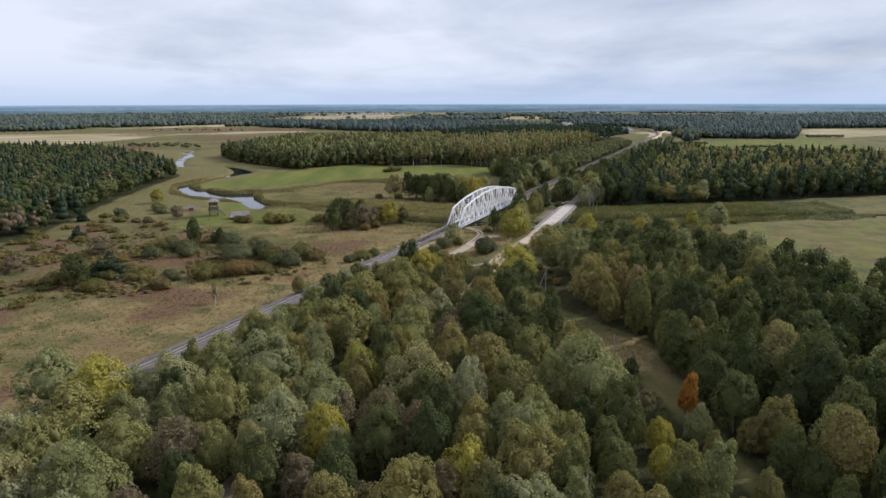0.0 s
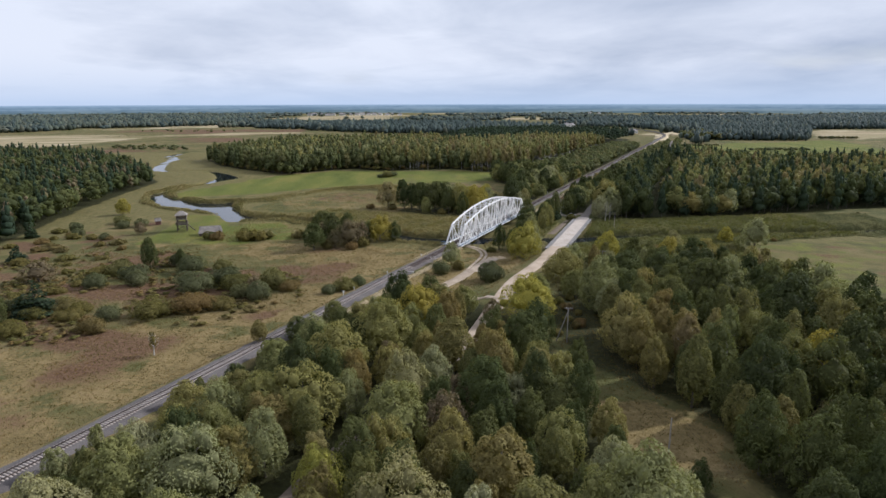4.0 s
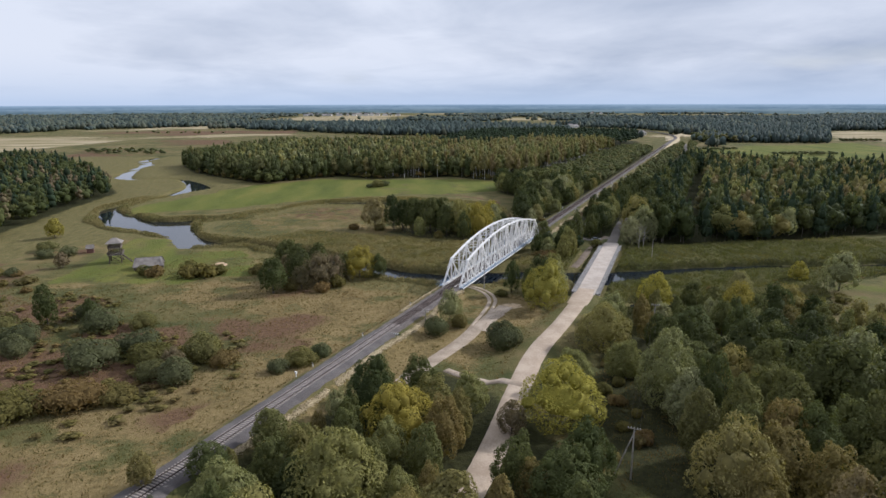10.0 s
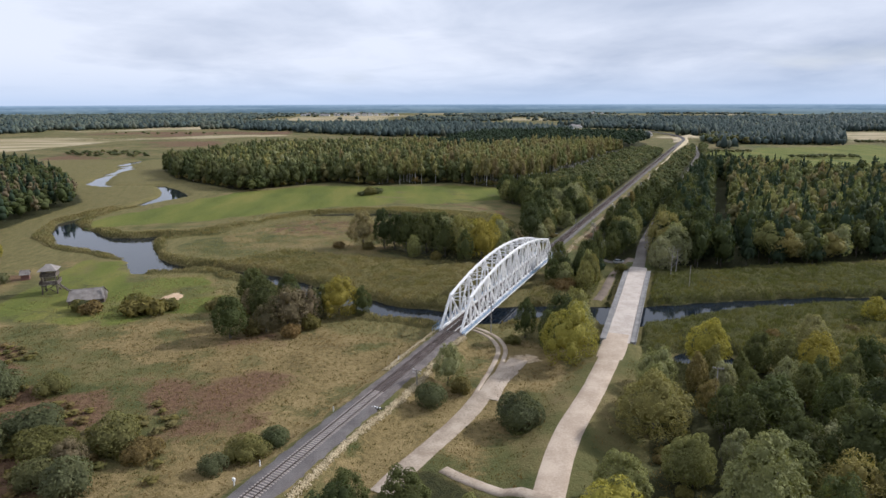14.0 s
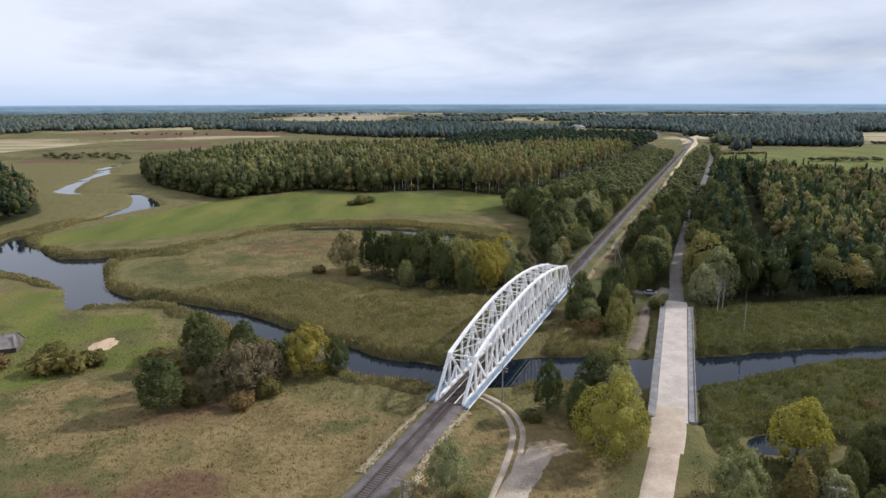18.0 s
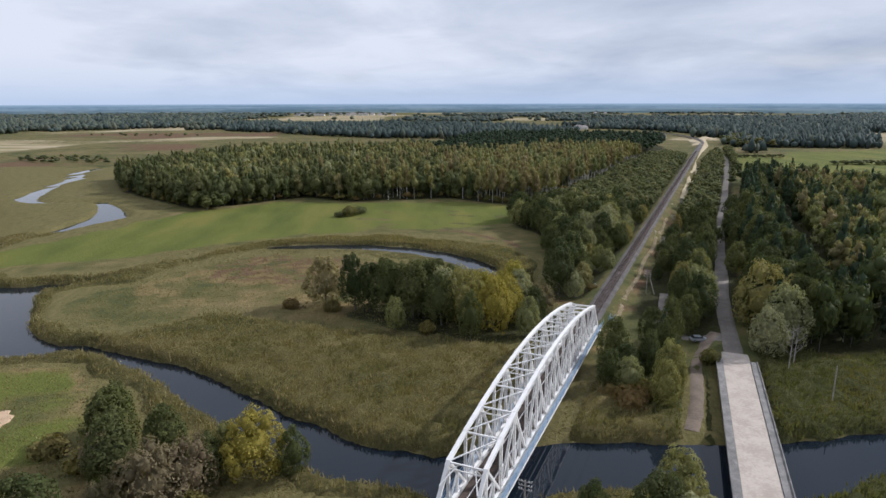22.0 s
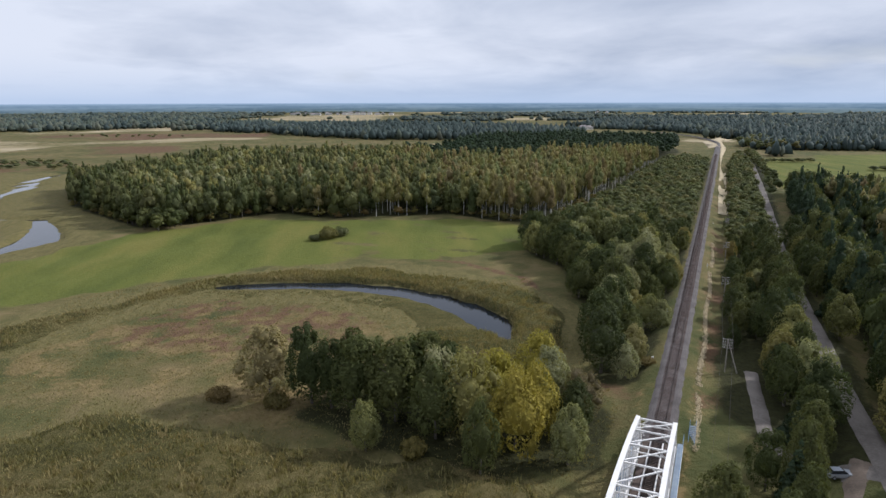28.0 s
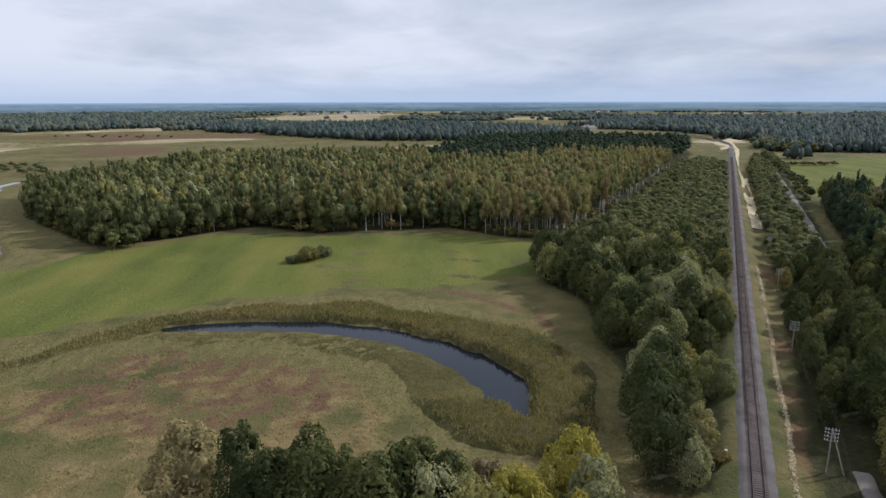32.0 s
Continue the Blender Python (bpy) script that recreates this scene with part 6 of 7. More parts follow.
def reed_cover(x, y):
    """How thick the reeds stand, 0 to 1: belts along the water and the marshes."""
    e = water_edge(x, y)
    belt = 6.0 + 3.0 * waves(x, y, 40, 62) + 9.0 * soft(50 - np.hypot((x - 20) / 1.3, y - 440), 14)
    c = np.clip((belt - e) / 5.0, 0, 1)
    c = np.maximum(c, soft(inside(x, y, EAST_MARSH) - 3 + 3 * waves(x, y, 25, 67), 8))
    c = np.maximum(c, soft(inside(x, y, SOUTH_REEDS) - 3 + 4 * waves(x, y, 25, 68), 10))
    c = np.maximum(c, soft(inside(x, y, [(44, 306), (50, 299), (64, 304), (69, 318), (58, 324), (47, 325)]), 4))
    s, q = rail_coords(x, y)
    d, _ = seg_distance(x, y, ROAD)
    t, _ = seg_distance(x, y, [(86, 346), (80, 338), (67, 311), (65, 305)])
    c = c * np.clip((e + 0.5) / 1.1, 0, 1) * np.clip((np.abs(q) - 7) / 3, 0, 1) * np.clip((d - 5.2) / 2, 0, 1) * np.clip((t - 2) / 1.5, 0, 1)
    c = c * (1 - 0.85 * soft(inside(x, y, ISLAND) + 13, 4) * soft(y - 415, 6) * soft(60 - x, 6))
    c = c * np.clip((np.hypot((x - 78) / 1.5, y - 264.5) - 5.5) / 3, 0, 1)
    return c * (1 - soft(inside(x, y, HUT_LAWN) + 2, 3)) * (1 - soft(inside(x, y, PASTURE), 3))


def make_reed_material():
    m = Nodes("reed_bed")
    mix = m.math("ADD", m.math("MULTIPLY", m.noise(0.12, 4, 0.6), 0.34), m.math("ADD", m.math("MULTIPLY", m.noise(0.8, 4, 0.7), 0.33), m.math("MULTIPLY", m.noise(3.0, 4, 0.75, None, (1, 1, 0.3)), 0.33)))
    green = m.ramp(mix, [(0.38, (0.046, 0.052, 0.020)), (0.5, (0.098, 0.100, 0.038)), (0.62, (0.165, 0.148, 0.060))])
    tan = m.ramp(mix, [(0.38, (0.094, 0.085, 0.034)), (0.5, (0.182, 0.156, 0.062)), (0.62, (0.280, 0.222, 0.102))])
    col = m.mix(m.attr("tint"), green, tan)
    return m.surface(col, 0.95, 0, m.bump(m.math("ADD", m.noise(1.6, 4, 0.7), m.noise(6.0, 3, 0.7, None, (1, 1, 0.2))), 0.9, 1.0), 0.05)


def build_reed_beds():
    """The close-grown stems and tops of the reeds as uneven masses with steep sides at the water."""
    rng = np.random.RandomState(71)
    st = 1.2
    gx, gy = np.arange(-185, 236, st), np.arange(236, 500, st)
    X, Y = np.meshgrid(gx, gy)
    x, y = X.ravel(), Y.ravel()
    x, y = x + rng.uniform(-0.35, 0.35, len(x)), y + rng.uniform(-0.35, 0.35, len(y))
    c = reed_cover(x, y)
    top = (1.15 + 0.30 * waves(x, y, 9, 72) + 0.30 * rng.normal(size=len(x))) * np.clip(c * 1.6, 0, 1) * (1 - 0.62 * soft(y - 440, 10) * soft(34 - x, 8))
    z = np.where(c > 0.02, height(x, y) + top - 0.10, height(x, y) - 0.6)
    n, k = len(gx), len(gy)
    i = (np.arange(k - 1)[:, None] * n + np.arange(n - 1)).ravel()
    f = np.stack([i, i + 1, i + n + 1, i + n], 1)
    f = f[(c[f] > 0.02).any(1)]
    used = np.unique(f)
    renum = np.zeros(len(x), np.int64)
    renum[used] = np.arange(len(used))
    me = mesh_np("reed_bed", np.stack([x, y, z], 1)[used], [renum[f]], make_reed_material())
    tint = np.clip(0.75 + 0.35 * waves(x, y, 50, 73) - 0.75 * soft(x - 62, 12) * soft(345 - y, 10) - 0.35 * soft(40 - np.hypot((x - 25) / 1.4, y - 440), 20), 0, 1)
    me.attributes.new("tint", "FLOAT", "POINT").data.foreach_set("value", tint[used].astype(np.float32))
    tagged(new("reed_bed", me), "dense olive and tan reed beds along the river", "reeds", kind="stuff")
    p = np.stack([rng.uniform(-180, 200, 240000), rng.uniform(238, 495, 240000)], 1)
    c = reed_cover(p[:, 0], p[:, 1])
    ok = c > rng.uniform(0.15, 0.9, len(p))
    east = p[:, 0] > 60
    for sel, mat, label in ((ok & ~east, M_REED, "pale reed tips along the river"), (ok & east & (p[:, 1] < 350), M_SEDGE, "green sedge and reed tips in the marsh")):
        q = p[sel][:42000]
        blades("reeds", label, q, 0.45, 1.2, 0.30, 4, mat, 63, 0.75 * (1 - 0.62 * soft(q[:, 1] - 440, 10) * soft(34 - q[:, 0], 8)))


def build_grass():
    rng = np.random.RandomState(8)
    p = np.stack([rng.uniform(-130, 60, 30000), rng.uniform(120, 330, 30000)], 1)
    s, q = rail_coords(p[:, 0], p[:, 1])
    d, _ = seg_distance(p[:, 0], p[:, 1], ROAD)
    dt, _ = seg_distance(p[:, 0], p[:, 1], TRACK)
    ok = (np.abs(q) > 5) & (d > 4.5) & (dt > 2.2) & (water_edge(p[:, 0], p[:, 1]) > 1) & (inside(p[:, 0], p[:, 1], WEST_GROVE) < 0) & (np.hypot(p[:, 0] - 36, p[:, 1] - 266) > 6)
    ok &= (inside(p[:, 0], p[:, 1], HUT_LAWN) < 0) | (rng.uniform(size=len(p)) < 0.15)
    blades("meadow_grass", "tall dry meadow grass", p[ok], 0.15, 0.5, 0.22, 5, M_GRASS, 61)
    p = np.stack([rng.uniform(-80, 60, 16000), rng.uniform(300, 465, 16000)], 1)
    ok = (water_edge(p[:, 0], p[:, 1]) > 3) & (inside(p[:, 0], p[:, 1], GREEN_FIELD) < 0) & (np.abs(rail_coords(p[:, 0], p[:, 1])[1]) > 8) & (reed_cover(p[:, 0], p[:, 1]) < 0.3)
    blades("marsh_sedge", "dense marsh grass inside the river loop", p[ok], 0.15, 0.5, 0.26, 4, M_REED, 65)


build_reed_beds()
build_grass()


# ---------------------------------------------------------------- poles and wires
def ground_z(x, y):
    return float(height(np.array([x]), np.array([y]))[0])


def build_pole(x, y, h, arms, turn, prop=None, label="grey wooden line pole with insulators on crossarms"):
    """A timber pole with crossarms, pins and white insulators; prop: the foot of a leaning second leg."""
    th = thing("utility_pole", Matrix.Translation((x, y, ground_z(x, y))) @ Matrix.Rotation(turn, 4, "Z"), label, "utility pole", "poles of the wire lines")
    bm = bmesh.new()
    tube(bm, (0, 0, -0.6), (0, 0, h), 0.15, 0.10, 10)
    part("post", bm, M_POLE, th)
    if prop:
        bm = bmesh.new()
        tube(bm, (prop, 0, -0.6), (0.12, 0, h * 0.93), 0.14, 0.09, 8)
        part("leaning_leg", bm, M_POLE, th)
    for k in range(arms):
        z = h - 0.3 - 0.62 * k
        bm = bmesh.new()
        box(bm, (0, 0.12, z), (1.9, 0.08, 0.10), None, 0.01)
        arm = part("crossarm", bm, M_POLE, th)
        for i in (-0.88, -0.5, 0.5, 0.88):
            bm = bmesh.new()
            tube(bm, (i, 0.12, z + 0.04), (i, 0.12, z + 0.16), 0.03, 0.03, 6)
            tube(bm, (i, 0.12, z + 0.14), (i, 0.12, z + 0.28), 0.065, 0.045, 8)
            part("insulator", bm, M_CERAMIC, arm, "white ceramic insulator")
    return th


RAIL_TURN = math.atan2(RAIL_DIR[1], RAIL_DIR[0]) - math.pi / 2
for x, y, h, arms, prop in ((30.5, 283.0, 8.2, 3, None), (88.0, 388.5, 7.6, 4, 2.6), (112.0, 436.0, 7.6, 4, None), (135.5, 481.0, 7.6, 4, None), (159.0, 526.0, 7.6, 4, 2.4), (183.0, 571.0, 7.4, 3, None)):
    build_pole(x, y, h, arms, RAIL_TURN, prop)
for x, y, h, arms, prop in ((41, 180.5, 9.0, 1, -2.8), (68, 240.5, 8.6, 1, None), (97, 316, 8.2, 0, None), (122, 348, 9.0, 1, None), (46, 131, 6.2, 0, None)):
    build_pole(x, y, h, arms, -0.45, prop, "grey wooden power pole standing among trees" if arms else "plain grey wooden pole standing alone")
build_pole(-149, 610, 9.5, 1, 0.3, None, "grey wooden power pole at the wood edge")
build_pole(11.1, 251.7, 3.4, 2, RAIL_TURN, None)


def wire(a, b, sag):
    """A thin sagging wire."""
    n = 12
    c = bpy.data.curves.new("wire", "CURVE")
    c.dimensions, c.bevel_depth, c.bevel_resolution = "3D", 0.012, 0
    sp = c.splines.new("POLY")
    sp.points.add(n)
    for i in range(n + 1):
        u = i / n
        p = Vector(a).lerp(Vector(b), u) - Vector((0, 0, sag * 4 * u * (1 - u)))
        sp.points[i].co = (*p, 1)
    c.materials.append(M_RAIL)
    return tagged(new("overhead_wire", c), "thin dark sagging overhead wire", "wire", "overhead wires")


for i in (-0.9, 0.0, 0.9):
    wire((41 + i, 180.5, 9.0), (68 + i, 240.5, 8.8), 1.0)
    wire((41 + i, 180.5, 9.0), (47 + i, 100, 9.4), 1.2)
for i in (-1.05, 1.05):
    for z in (7.6, 7.0):
        wire((30.5 + i * 0.89, 283 - i * 0.46, z + 0.7), (88 + i * 0.89, 388.5 - i * 0.46, z + 0.3), 1.6)
        wire((88 + i * 0.89, 388.5 - i * 0.46, z + 0.3), (112 + i * 0.89, 436 - i * 0.46, z + 0.2), 0.5)


# ---------------------------------------------------------------- watch tower, hut and shed by the pool
def hip_roof(bm, w, d, z0, h, over):
    """A hipped roof shell with eaves."""
    a, b = w / 2 + over, d / 2 + over
    base = [bm.verts.new(p) for p in ((-a, -b, z0), (a, -b, z0), (a, b, z0), (-a, b, z0))]
    low = [bm.verts.new((v.co.x, v.co.y, z0 - 0.12)) for v in base]
    r = max(0.0, a - b * 0.8)
    top = [bm.verts.new((-r - 0.02, 0, z0 + h)), bm.verts.new((r + 0.02, 0, z0 + h))]
    bm.faces.new((base[0], base[1], top[1], top[0])), bm.faces.new((base[2], base[3], top[0], top[1]))
    bm.faces.new((base[1], base[2], top[1])), bm.faces.new((base[3], base[0], top[0]))
    for i in range(4):
        j = (i + 1) % 4
        bm.faces.new((low[i], low[j], base[j], base[i]))
    bm.faces.new(low[::-1])
    return bm


def build_tower():
    x, y = -101.0, 327.0
    th = thing("watch_tower", Matrix.Translation((x, y, ground_z(x, y))) @ Matrix.Rotation(0.25, 4, "Z"), "dark timber bird-watching tower with two decks and a roof", "tower")
    for sx in (-1, 1):
        for sy in (-1, 1):
            bm = bmesh.new()
            beam(bm, (sx * 2.1, sy * 2.1, -0.3), (sx * 1.7, sy * 1.7, 7.4), 0.24, 0.24)
            part("post", bm, M_DARKWOOD, th)
    for z, half in ((3.0, 2.5), (5.4, 2.15)):
        bm = bmesh.new()
        box(bm, (0, 0, z), (2 * half, 2 * half, 0.14), None, 0.02)
        part("deck", bm, M_PLANK, th)
        for sx, sy in ((1, 0), (-1, 0), (0, 1), (0, -1)):
            for k in range(4):
                bm = bmesh.new()
                box(bm, (sx * half, sy * half, z + 0.25 + 0.27 * k), (0.05 if sx else 2 * half, 0.05 if sy else 2 * half, 0.20))
                part("railing_board", bm, M_DARKWOOD, th)
    for sx, sy in ((1, 0), (-1, 0), (0, 1), (0, -1)):
        for s in (-1, 1):
            bm = bmesh.new()
            a, b = (sx * 2.05 + (s * 2.05 if sy else 0), sy * 2.05 + (s * 2.05 if sx else 0)), (sx * 1.9 - (s * 1.9 if sy else 0), sy * 1.9 - (s * 1.9 if sx else 0))
            beam(bm, (*a, 0.2), (*b, 2.9), 0.12, 0.12)
            part("brace", bm, M_DARKWOOD, th)
    bm = bmesh.new()
    hip_roof(bm, 4.2, 4.2, 7.4, 1.7, 0.6)
    part("roof", bm, M_PLANK, th, "grey plank roof")
    for i in range(9):
        bm = bmesh.new()
        box(bm, (2.7 + 0.32 * i, -1.6, 2.8 - 0.32 * i), (0.34, 1.0, 0.06))
        part("stair_tread", bm, M_PLANK, th)
    for s in (-0.5, 0.5):
        bm = bmesh.new()
        beam(bm, (2.5, -1.6 + s, 3.0), (5.6, -1.6 + s, 0.0), 0.08, 0.26)
        part("stair_stringer", bm, M_DARKWOOD, th)
    return th


def build_hut(x, y, w, d, h, rise, turn, name, label, walls=None):
    """A low building under a large roof of laid boards."""
    th = thing(name, Matrix.Translation((x, y, ground_z(x, y))) @ Matrix.Rotation(turn, 4, "Z"), label, "hut")
    bm = bmesh.new()
    box(bm, (0, 0, h / 2 - 0.1), (w - 0.8, d - 0.8, h + 0.2), None, 0.03)
    part("wall", bm, walls or M_DARKWOOD, th)
    a, b = w / 2, d / 2
    for s in (-1, 1):
        n = max(6, int(w / 0.62))
        for i in range(n):
            u = (i + 0.5) / n * w - a
            ins = 0.12 * d * (1 if i in (0, n - 1) else 0)
            bm = bmesh.new()
            beam(bm, (u, s * b, h - 0.25 + 0.01 * (i % 2)), (u * 0.86, s * (0.05 + ins), h + rise + 0.01 * (i % 2)), w / n * 0.97, 0.06)
            part("roof_board", bm, M_PLANK, th)
    bm = bmesh.new()
    beam(bm, (-a * 0.88, 0, h + rise + 0.05), (a * 0.88, 0, h + rise + 0.05), 0.25, 0.12)
    part("ridge_board", bm, M_PLANK, th)
    for s in (-1, 1):
        bm = bmesh.new()
        v = [bm.verts.new(p) for p in ((s * (a - 0.2), -b + 0.1, h - 0.28), (s * (a - 0.2), b - 0.1, h - 0.28), (s * a * 0.86, 0, h + rise - 0.05))]
        f = bm.faces.new(v)
        bmesh.ops.solidify(bm, geom=[f], thickness=0.08)
        part("gable", bm, M_PLANK, th)
    return th


M_REDWOOD = plain("red_brown_boards", (0.15, 0.075, 0.06), (0.24, 0.13, 0.11), 0.8, 0.9, 0, 0.01, 6)
build_tower()
build_hut(-85.5, 317.5, 10.2, 7.0, 1.5, 2.3, 0.28, "rest_shelter", "low wooden shelter under a silvery grey plank roof")
build_hut(-118.0, 343.0, 3.2, 3.0, 2.0, 1.1, 0.4, "small_shed", "small red-brown timber shed on the lawn", M_REDWOOD)

bm = bmesh.new()
bmesh.ops.create_circle(bm, cap_ends=True, segments=26, radius=1.0)
rs = random.Random(6)
for v in bm.verts:
    k = rs.uniform(0.8, 1.12)
    v.co = (v.co.x * 3.3 * k, v.co.y * 5.6 * k, 0)
ext = bmesh.ops.extrude_face_region(bm, geom=bm.faces[:])
for v in [g for g in ext["geom"] if isinstance(g, bmesh.types.BMVert)]:
    v.co *= 0.82
    v.co.z = 0.26
sand = tagged(new("sand_patch", from_bm("sand_patch", bm, M_SAND)), "patch of bare sand on the lawn", "sand", kind="structure")
sand.location = (-62, 319, ground_z(-62, 319) - 0.12)


# ---------------------------------------------------------------- car by the road bridge
M_CARPAINT = plain("dusty_silver_paint", (0.36, 0.38, 0.41), (0.42, 0.44, 0.47), 0.5, 0.35, 0.5)
M_GLASSDARK = plain("dark_car_glass", (0.015, 0.018, 0.022), (0.02, 0.024, 0.028), 1.0, 0.08, 0, 0, None, 0.6)
M_TYRE = plain("black_tyre_rubber", (0.015, 0.015, 0.016), (0.03, 0.03, 0.03), 2.0, 0.9)
M_LAMP = plain("clear_lamp_plastic", (0.7, 0.7, 0.68), (0.6, 0.6, 0.6), 3.0, 0.2)


def profile_body(bm, pts, half, taper):
    """A body from a side outline, narrower towards the top."""
    rows = []
    for s in (-1, 1):
        rows.append([bm.verts.new((px, s * (half - taper * max(0, pz - 0.8)), pz)) for px, pz in pts])
    n = len(pts)
    for i in range(n):
        j = (i + 1) % n
        bm.faces.new((rows[0][i], rows[0][j], rows[1][j], rows[1][i]))
    bm.faces.new(rows[0][::-1]), bm.faces.new(rows[1])
    bmesh.ops.recalc_face_normals(bm, faces=bm.faces[:])
    bmesh.ops.bevel(bm, geom=bm.edges[:], offset=0.05, segments=2, affect="EDGES")
    return bm


def build_car(x, y, turn):
    th = thing("car", Matrix.Translation((x, y, ground_z(x, y) + 0.02)) @ Matrix.Rotation(turn, 4, "Z"), "silver grey car parked beside the gravel road", "car")
    body = part("body", profile_body(bmesh.new(), [(-2.15, 0.35), (-2.2, 0.8), (-1.9, 0.95), (0.9, 0.95), (1.9, 0.82), (2.15, 0.6), (2.1, 0.32)], 0.86, 0.0), M_CARPAINT, th)
    part("cabin", profile_body(bmesh.new(), [(-1.95, 0.93), (-1.5, 1.42), (0.1, 1.46), (0.95, 0.93)], 0.80, 0.28), M_GLASSDARK, th, "dark glazed cabin")
    bm = bmesh.new()
    box(bm, (-0.70, 0, 1.46), (1.55, 1.16, 0.05), None, 0.02)
    part("roof", bm, M_CARPAINT, th)
    for px in (-1.35, 1.35):
        for s in (-1, 1):
            bm = bmesh.new()
            tube(bm, (px, s * 0.68, 0.32), (px, s * 0.90, 0.32), 0.32, 0.32, 18)
            w = part("wheel", bm, M_TYRE, th)
            bm = bmesh.new()
            tube(bm, (px, s * 0.89, 0.32), (px, s * 0.915, 0.32), 0.19, 0.17, 12)
            part("rim", bm, M_CARPAINT, w, "grey wheel rim")
    for s in (-1, 1):
        bm = bmesh.new()
        box(bm, (2.08, s * 0.6, 0.68), (0.16, 0.36, 0.14), None, 0.03)
        part("headlight", bm, M_LAMP, th)
    return th


build_car(86.2, 349.0, -0.1)


# ---------------------------------------------------------------- small things by the line
def build_marker(s, q, h, label, kind="post"):
    p = rail_point(s, q, 0)
    th = thing("marker_post", Matrix.Translation((p[0], p[1], ground_z(p[0], p[1]))) @ Matrix.Rotation(RAIL_TURN, 4, "Z"), label, "post", "marker posts along the line")
    bm = bmesh.new()
    box(bm, (0, 0, h / 2 - 0.15), (0.16, 0.16, h + 0.3), None, 0.02)
    part("post", bm, M_CERAMIC, th)
    bm = bmesh.new()
    if kind == "box":
        box(bm, (0, 0, h + 0.2), (0.45, 0.35, 0.5), None, 0.04)
    else:
        box(bm, (0, 0, h - 0.1), (0.20, 0.20, 0.10), None, 0.01)
    part("cap", bm, M_CERAMIC if kind == "box" else M_TYRE, th)


for s, q, h, k in ((-71, -4.9, 0.8, "box"), (-65.5, -4.6, 0.9, "post"), (-46, -3.8, 0.9, "post"), (-110, -4.3, 0.9, "post"), (-20, -4.0, 0.9, "post"), (124, -4.4, 0.6, "box"), (214, 4.4, 0.9, "box"), (300, 4.6, 0.9, "post"), (160, -4.2, 0.9, "post")):
    build_marker(s, q, h, "short white marker post beside the track" if k == "post" else "small white trackside box on a post", k)
brd = thing("striped_barrier", Matrix.Translation(rail_point(-42, 3.1, RAIL_TOP - 0.55)) @ Matrix.Rotation(RAIL_TURN, 4, "Z"), "low black and white striped marker block by the track", "marker")
for i in range(8):
    bm = bmesh.new()
    box(bm, (-0.98 + 0.28 * i, 0, 0.14), (0.28, 0.32, 0.30), None, 0.02)
    part("stripe", bm, M_CERAMIC if i % 2 == 0 else M_TYRE, brd)


def rubble(name, label, s0, s1, q0, q1, n, size, seed):
    """Chalky stones strewn along the line, joined."""
    rng = np.random.RandomState(seed)
    s = rng.uniform(s0, s1, n)
    q = q0 + (q1 - q0) * np.clip(rng.normal(0.5, 0.22, n), 0, 1) + 0.3 * np.sin(s / 7.0)
    p = RAIL_A + RAIL_DIR * s[:, None] + RAIL_SIDE * q[:, None]
    ok = waves(p[:, 0], p[:, 1], 18, seed) > -0.75
    p, k = p[ok], int(ok.sum())
    z = height(p[:, 0], p[:, 1])
    v = ICO_V[None] * rng.uniform(0.5, 1.3, (k, 1, 3)) * size * rng.uniform(0.7, 1.25, (k, len(ICO_V), 1)) * rng.uniform(0.5, 1.4, (k, 1, 1))
    v = v + np.concatenate([p, z[:, None] + 0.03], 1)[:, None, :]
    f = (np.arange(k)[:, None, None] * len(ICO_V) + ICO_F[None]).reshape(-1, 3)
    return tagged(new(name, mesh_np(name, v.reshape(-1, 3), [f], M_RUBBLE)), label, "rubble", kind="stuff")


rubble("chalk_rubble", "pale chalky rubble strewn beside the track", -100, -22, 4.0, 5.4, 3600, 0.15, 71)
rubble("chalk_rubble", "pale rubble on the shoulders by the bridge", -26, -1, -5.2, -3.2, 900, 0.14, 73)
rubble("chalk_rubble", "pale rubble on the shoulders by the bridge", -22, -1, 3.2, 5.0, 800, 0.14, 74)
rubble("chalk_rubble", "pale chalky rubble strewn beside the track", SPAN + 2, SPAN + 170, 5.0, 6.3, 3600, 0.15, 72)


# ---------------------------------------------------------------- lone dead birch in the meadow, bare trees
def bare_tree(x, y, h, label, bark):
    th = thing("bare_tree", Matrix.Translation((x, y, ground_z(x, y))), label, "tree")
    r = random.Random(int(x * 7 + y))
    bm = bmesh.new()
    tube(bm, (0, 0, -0.3), (0.1, 0.05, h * 0.55), 0.16, 0.10, 8)
    tube(bm, (0.1, 0.05, h * 0.55), (0, 0.1, h), 0.10, 0.02, 8)
    part("trunk", bm, bark, th)
    for i in range(11):
        a, z = i * 2.4, h * (0.32 + 0.055 * i)
        l = h * (0.26 - 0.014 * i)
        bm = bmesh.new()
        e = Vector((math.cos(a) * l, math.sin(a) * l, z + l * 0.9))
        tube(bm, (0.05, 0.05, z), e, 0.05, 0.015, 5)
        for k in range(3):
            d = e * (0.55 + 0.2 * k) + Vector((0, 0, z)) * (0.45 - 0.2 * k)
            tube(bm, d, d + Vector((r.uniform(-0.6, 0.6), r.uniform(-0.6, 0.6), r.uniform(0.4, 0.9))), 0.02, 0.008, 4)
        part("limb", bm, bark, th)
    return th


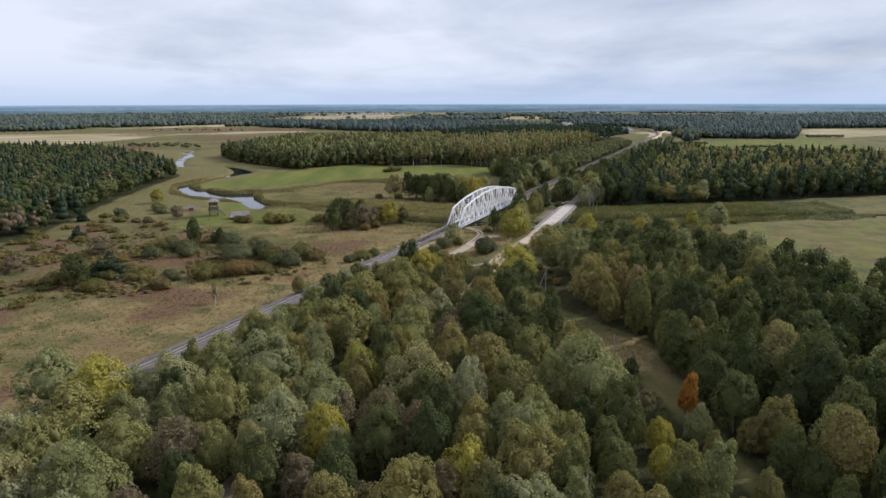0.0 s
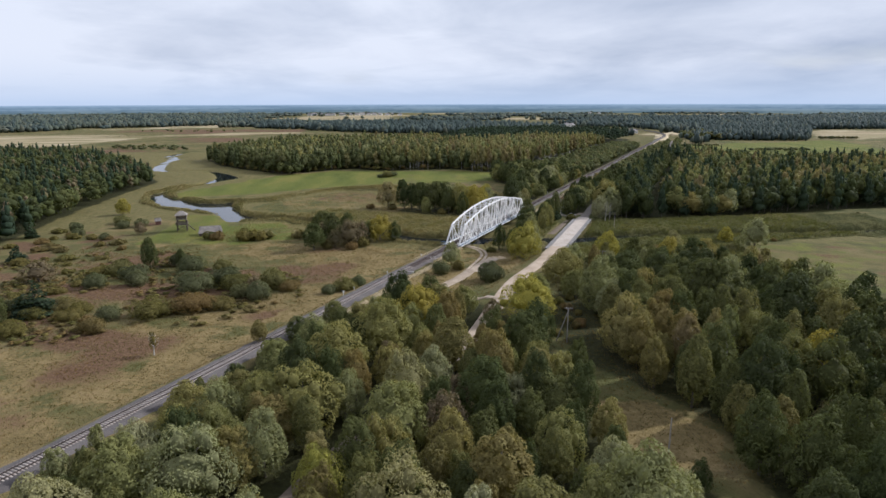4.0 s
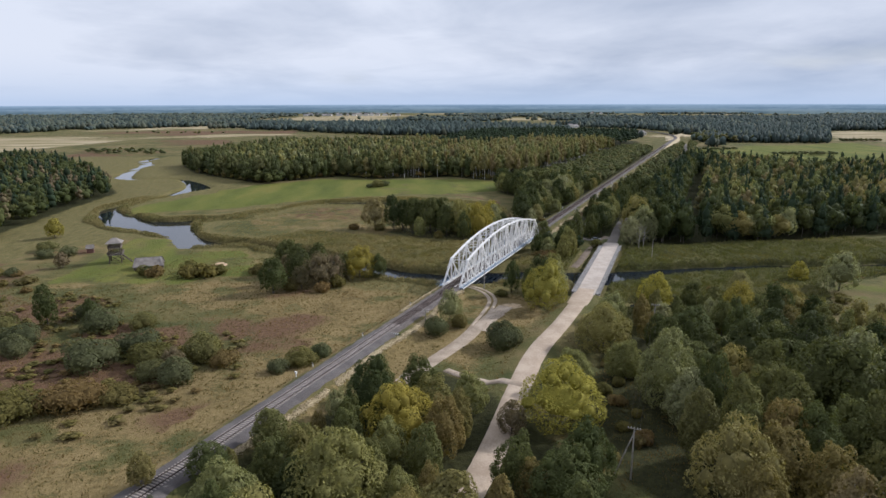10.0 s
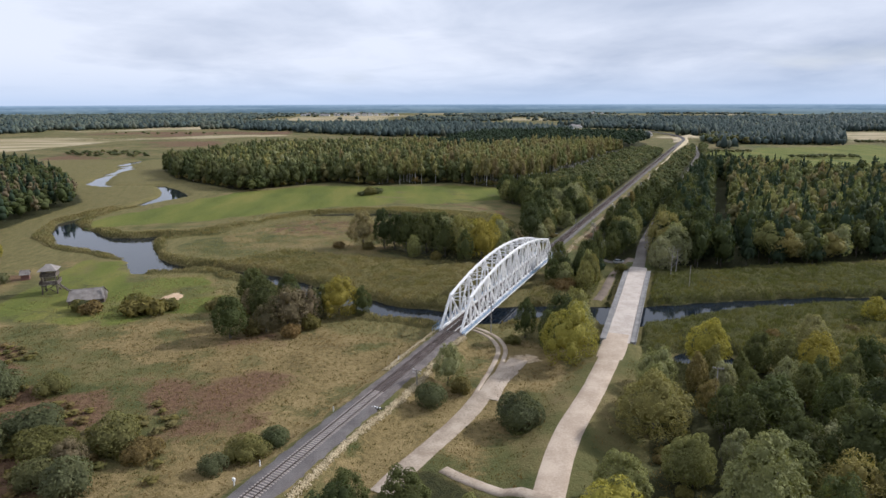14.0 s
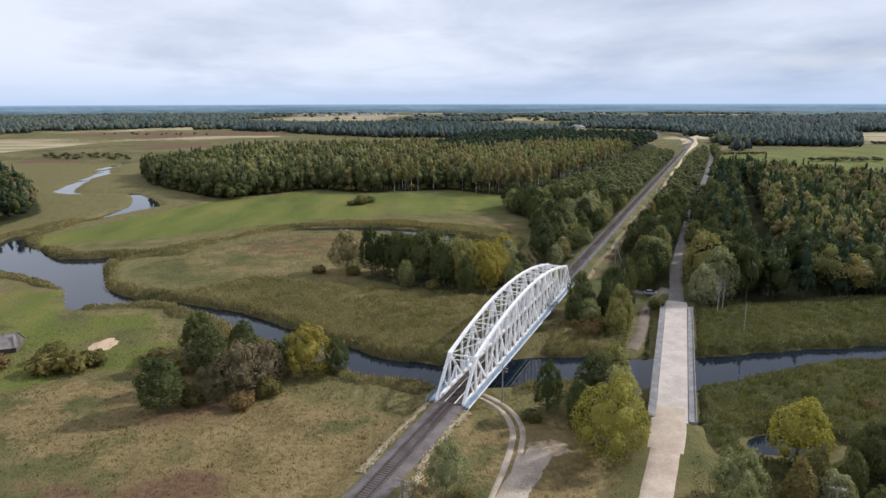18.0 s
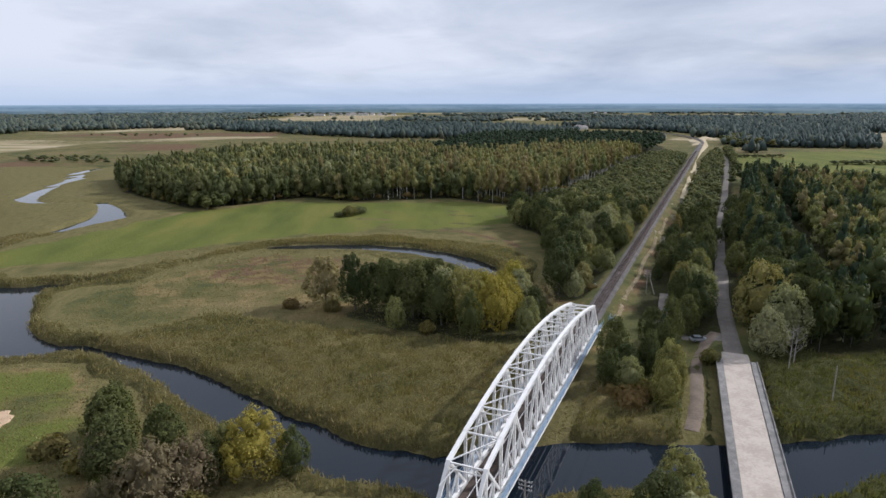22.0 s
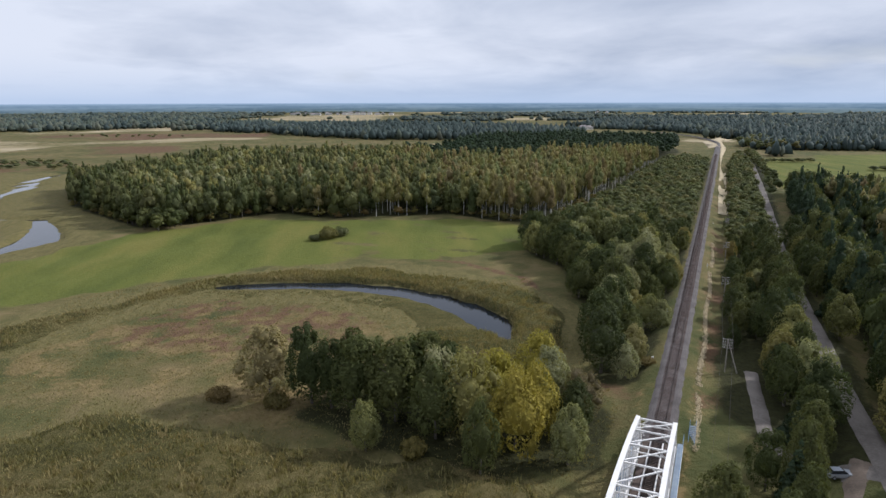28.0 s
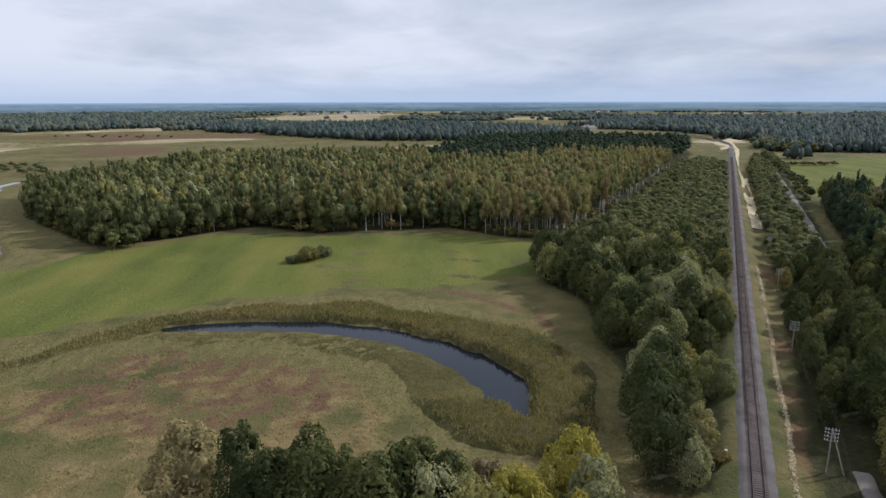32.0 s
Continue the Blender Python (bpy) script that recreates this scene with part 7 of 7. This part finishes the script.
lone = bare_tree(-57, 178.5, 5.2, "lone thin birch with a white trunk and sparse leaves", M_BIRCHBARK)
part("crown", crown_mesh("birch", "shrub", 5, 5.6, 2.2, 120, 0.2), None, lone, "sparse green leaves")
bare_tree(97.5, 331, 11.0, "bare grey dead tree beside the road bridge", M_POLE)
bare_tree(100.5, 334, 10.0, "bare grey dead tree beside the road bridge", M_POLE)
bare_tree(22.5, 74, 9.0, "bare pale dead tree in the grove", M_BIRCHBARK)
bare_tree(7, 68, 7.0, "bare grey dead tree in the grove", M_POLE)


# ---------------------------------------------------------------- far houses
M_PLASTER = plain("pale_house_plaster", (0.62, 0.60, 0.56), (0.74, 0.72, 0.68), 0.2, 0.9)
M_ROOFING = plain("grey_roofing", (0.20, 0.19, 0.19), (0.32, 0.28, 0.26), 0.3, 0.8)
M_PANE = plain("dark_window_pane", (0.03, 0.035, 0.045), (0.05, 0.055, 0.065), 0.5, 0.15)


def build_house(x, y, w, d, h, turn, label):
    th = thing("farmhouse", Matrix.Translation((x, y, ground_z(x, y))) @ Matrix.Rotation(turn, 4, "Z"), label, "house", "far houses")
    bm = bmesh.new()
    box(bm, (0, 0, h / 2 - 0.2), (w, d, h + 0.4))
    part("wall", bm, M_PLASTER, th)
    bm = bmesh.new()
    hip_roof(bm, w, d, h + 0.12, d * 0.4, 0.4)
    part("roof", bm, M_ROOFING, th)
    for i in range(4):
        bm = bmesh.new()
        box(bm, ((i - 1.5) * w / 4.5, -d / 2 - 0.02, h * 0.55), (1.2, 0.08, 1.3))
        part("window", bm, M_PANE, th)


rh = random.Random(12)
for i in range(16):
    build_house(-420 + 26 * i + rh.uniform(-8, 8), 2830 + rh.uniform(-25, 60), rh.uniform(12, 26), 10, rh.uniform(4, 8), rh.uniform(-0.4, 0.4), "pale distant village house")
for x, y in ((372, 1500), (385, 1512), (418, 1190), (-290, 1590), (-262, 1602), (-240, 1585), (-214, 1600), (560, 2500), (590, 2520), (620, 2480), (860, 3000), (905, 3010)):
    build_house(x, y, rh.uniform(12, 20), 9, rh.uniform(3.5, 6), rh.uniform(-0.5, 0.5), "pale distant farmhouse among trees")


# ---------------------------------------------------------------- blue steps at the bridge end
def build_steps(s, q):
    p = rail_point(s, q, 0)
    th = thing("embankment_stairs", Matrix.Translation((p[0], p[1], ground_z(p[0], p[1]))) @ Matrix.Rotation(RAIL_TURN, 4, "Z"), "blue railed steel steps on the embankment", "stairs")
    for sx in (-0.5, 0.5):
        for z in (0.55, 1.05):
            bm = bmesh.new()
            beam(bm, (sx, -2.6, z - 0.6), (sx, 2.6, z + 0.9), 0.06, 0.06)
            part("handrail", bm, M_BLUE, th)
        for k in range(4):
            bm = bmesh.new()
            y = -2.4 + 1.6 * k
            beam(bm, (sx, y, y * 0.29 - 0.5), (sx, y, y * 0.29 + 1.2), 0.06, 0.06)
            part("post", bm, M_BLUE, th)
    for k in range(12):
        bm = bmesh.new()
        y = -2.4 + 0.44 * k
        box(bm, (0, y, y * 0.29 + 0.1), (0.95, 0.32, 0.05))
        part("tread", bm, M_WALKWAY, th)
    return th


build_steps(SPAN + 6.0, 5.2)


# ---------------------------------------------------------------- pieces of the track
sleeper_mesh, old_sleeper = build_sleepers(M_SLEEPER), build_sleepers(M_SLEEPER_OLD)
sleeper_run(track, -130, -36.0, sleeper_mesh, RAIL_TOP - 0.255, 0.60)
sleeper_run(track, -36, -1.0, old_sleeper, RAIL_TOP - 0.255, 0.60)
sleeper_run(track, SPAN + 1.0, SPAN + 48, old_sleeper, RAIL_TOP - 0.255, 0.60)
tagged(part("sleepers", sleeper_mass(SPAN + 48, 700, 0.60, RAIL_TOP - 0.255, M_SLEEPER_OLD), None, track), kind="stuff")
tagged(part("sleepers", sleeper_mass(-310, -130, 0.60, RAIL_TOP - 0.255, M_SLEEPER), None, track), kind="stuff")
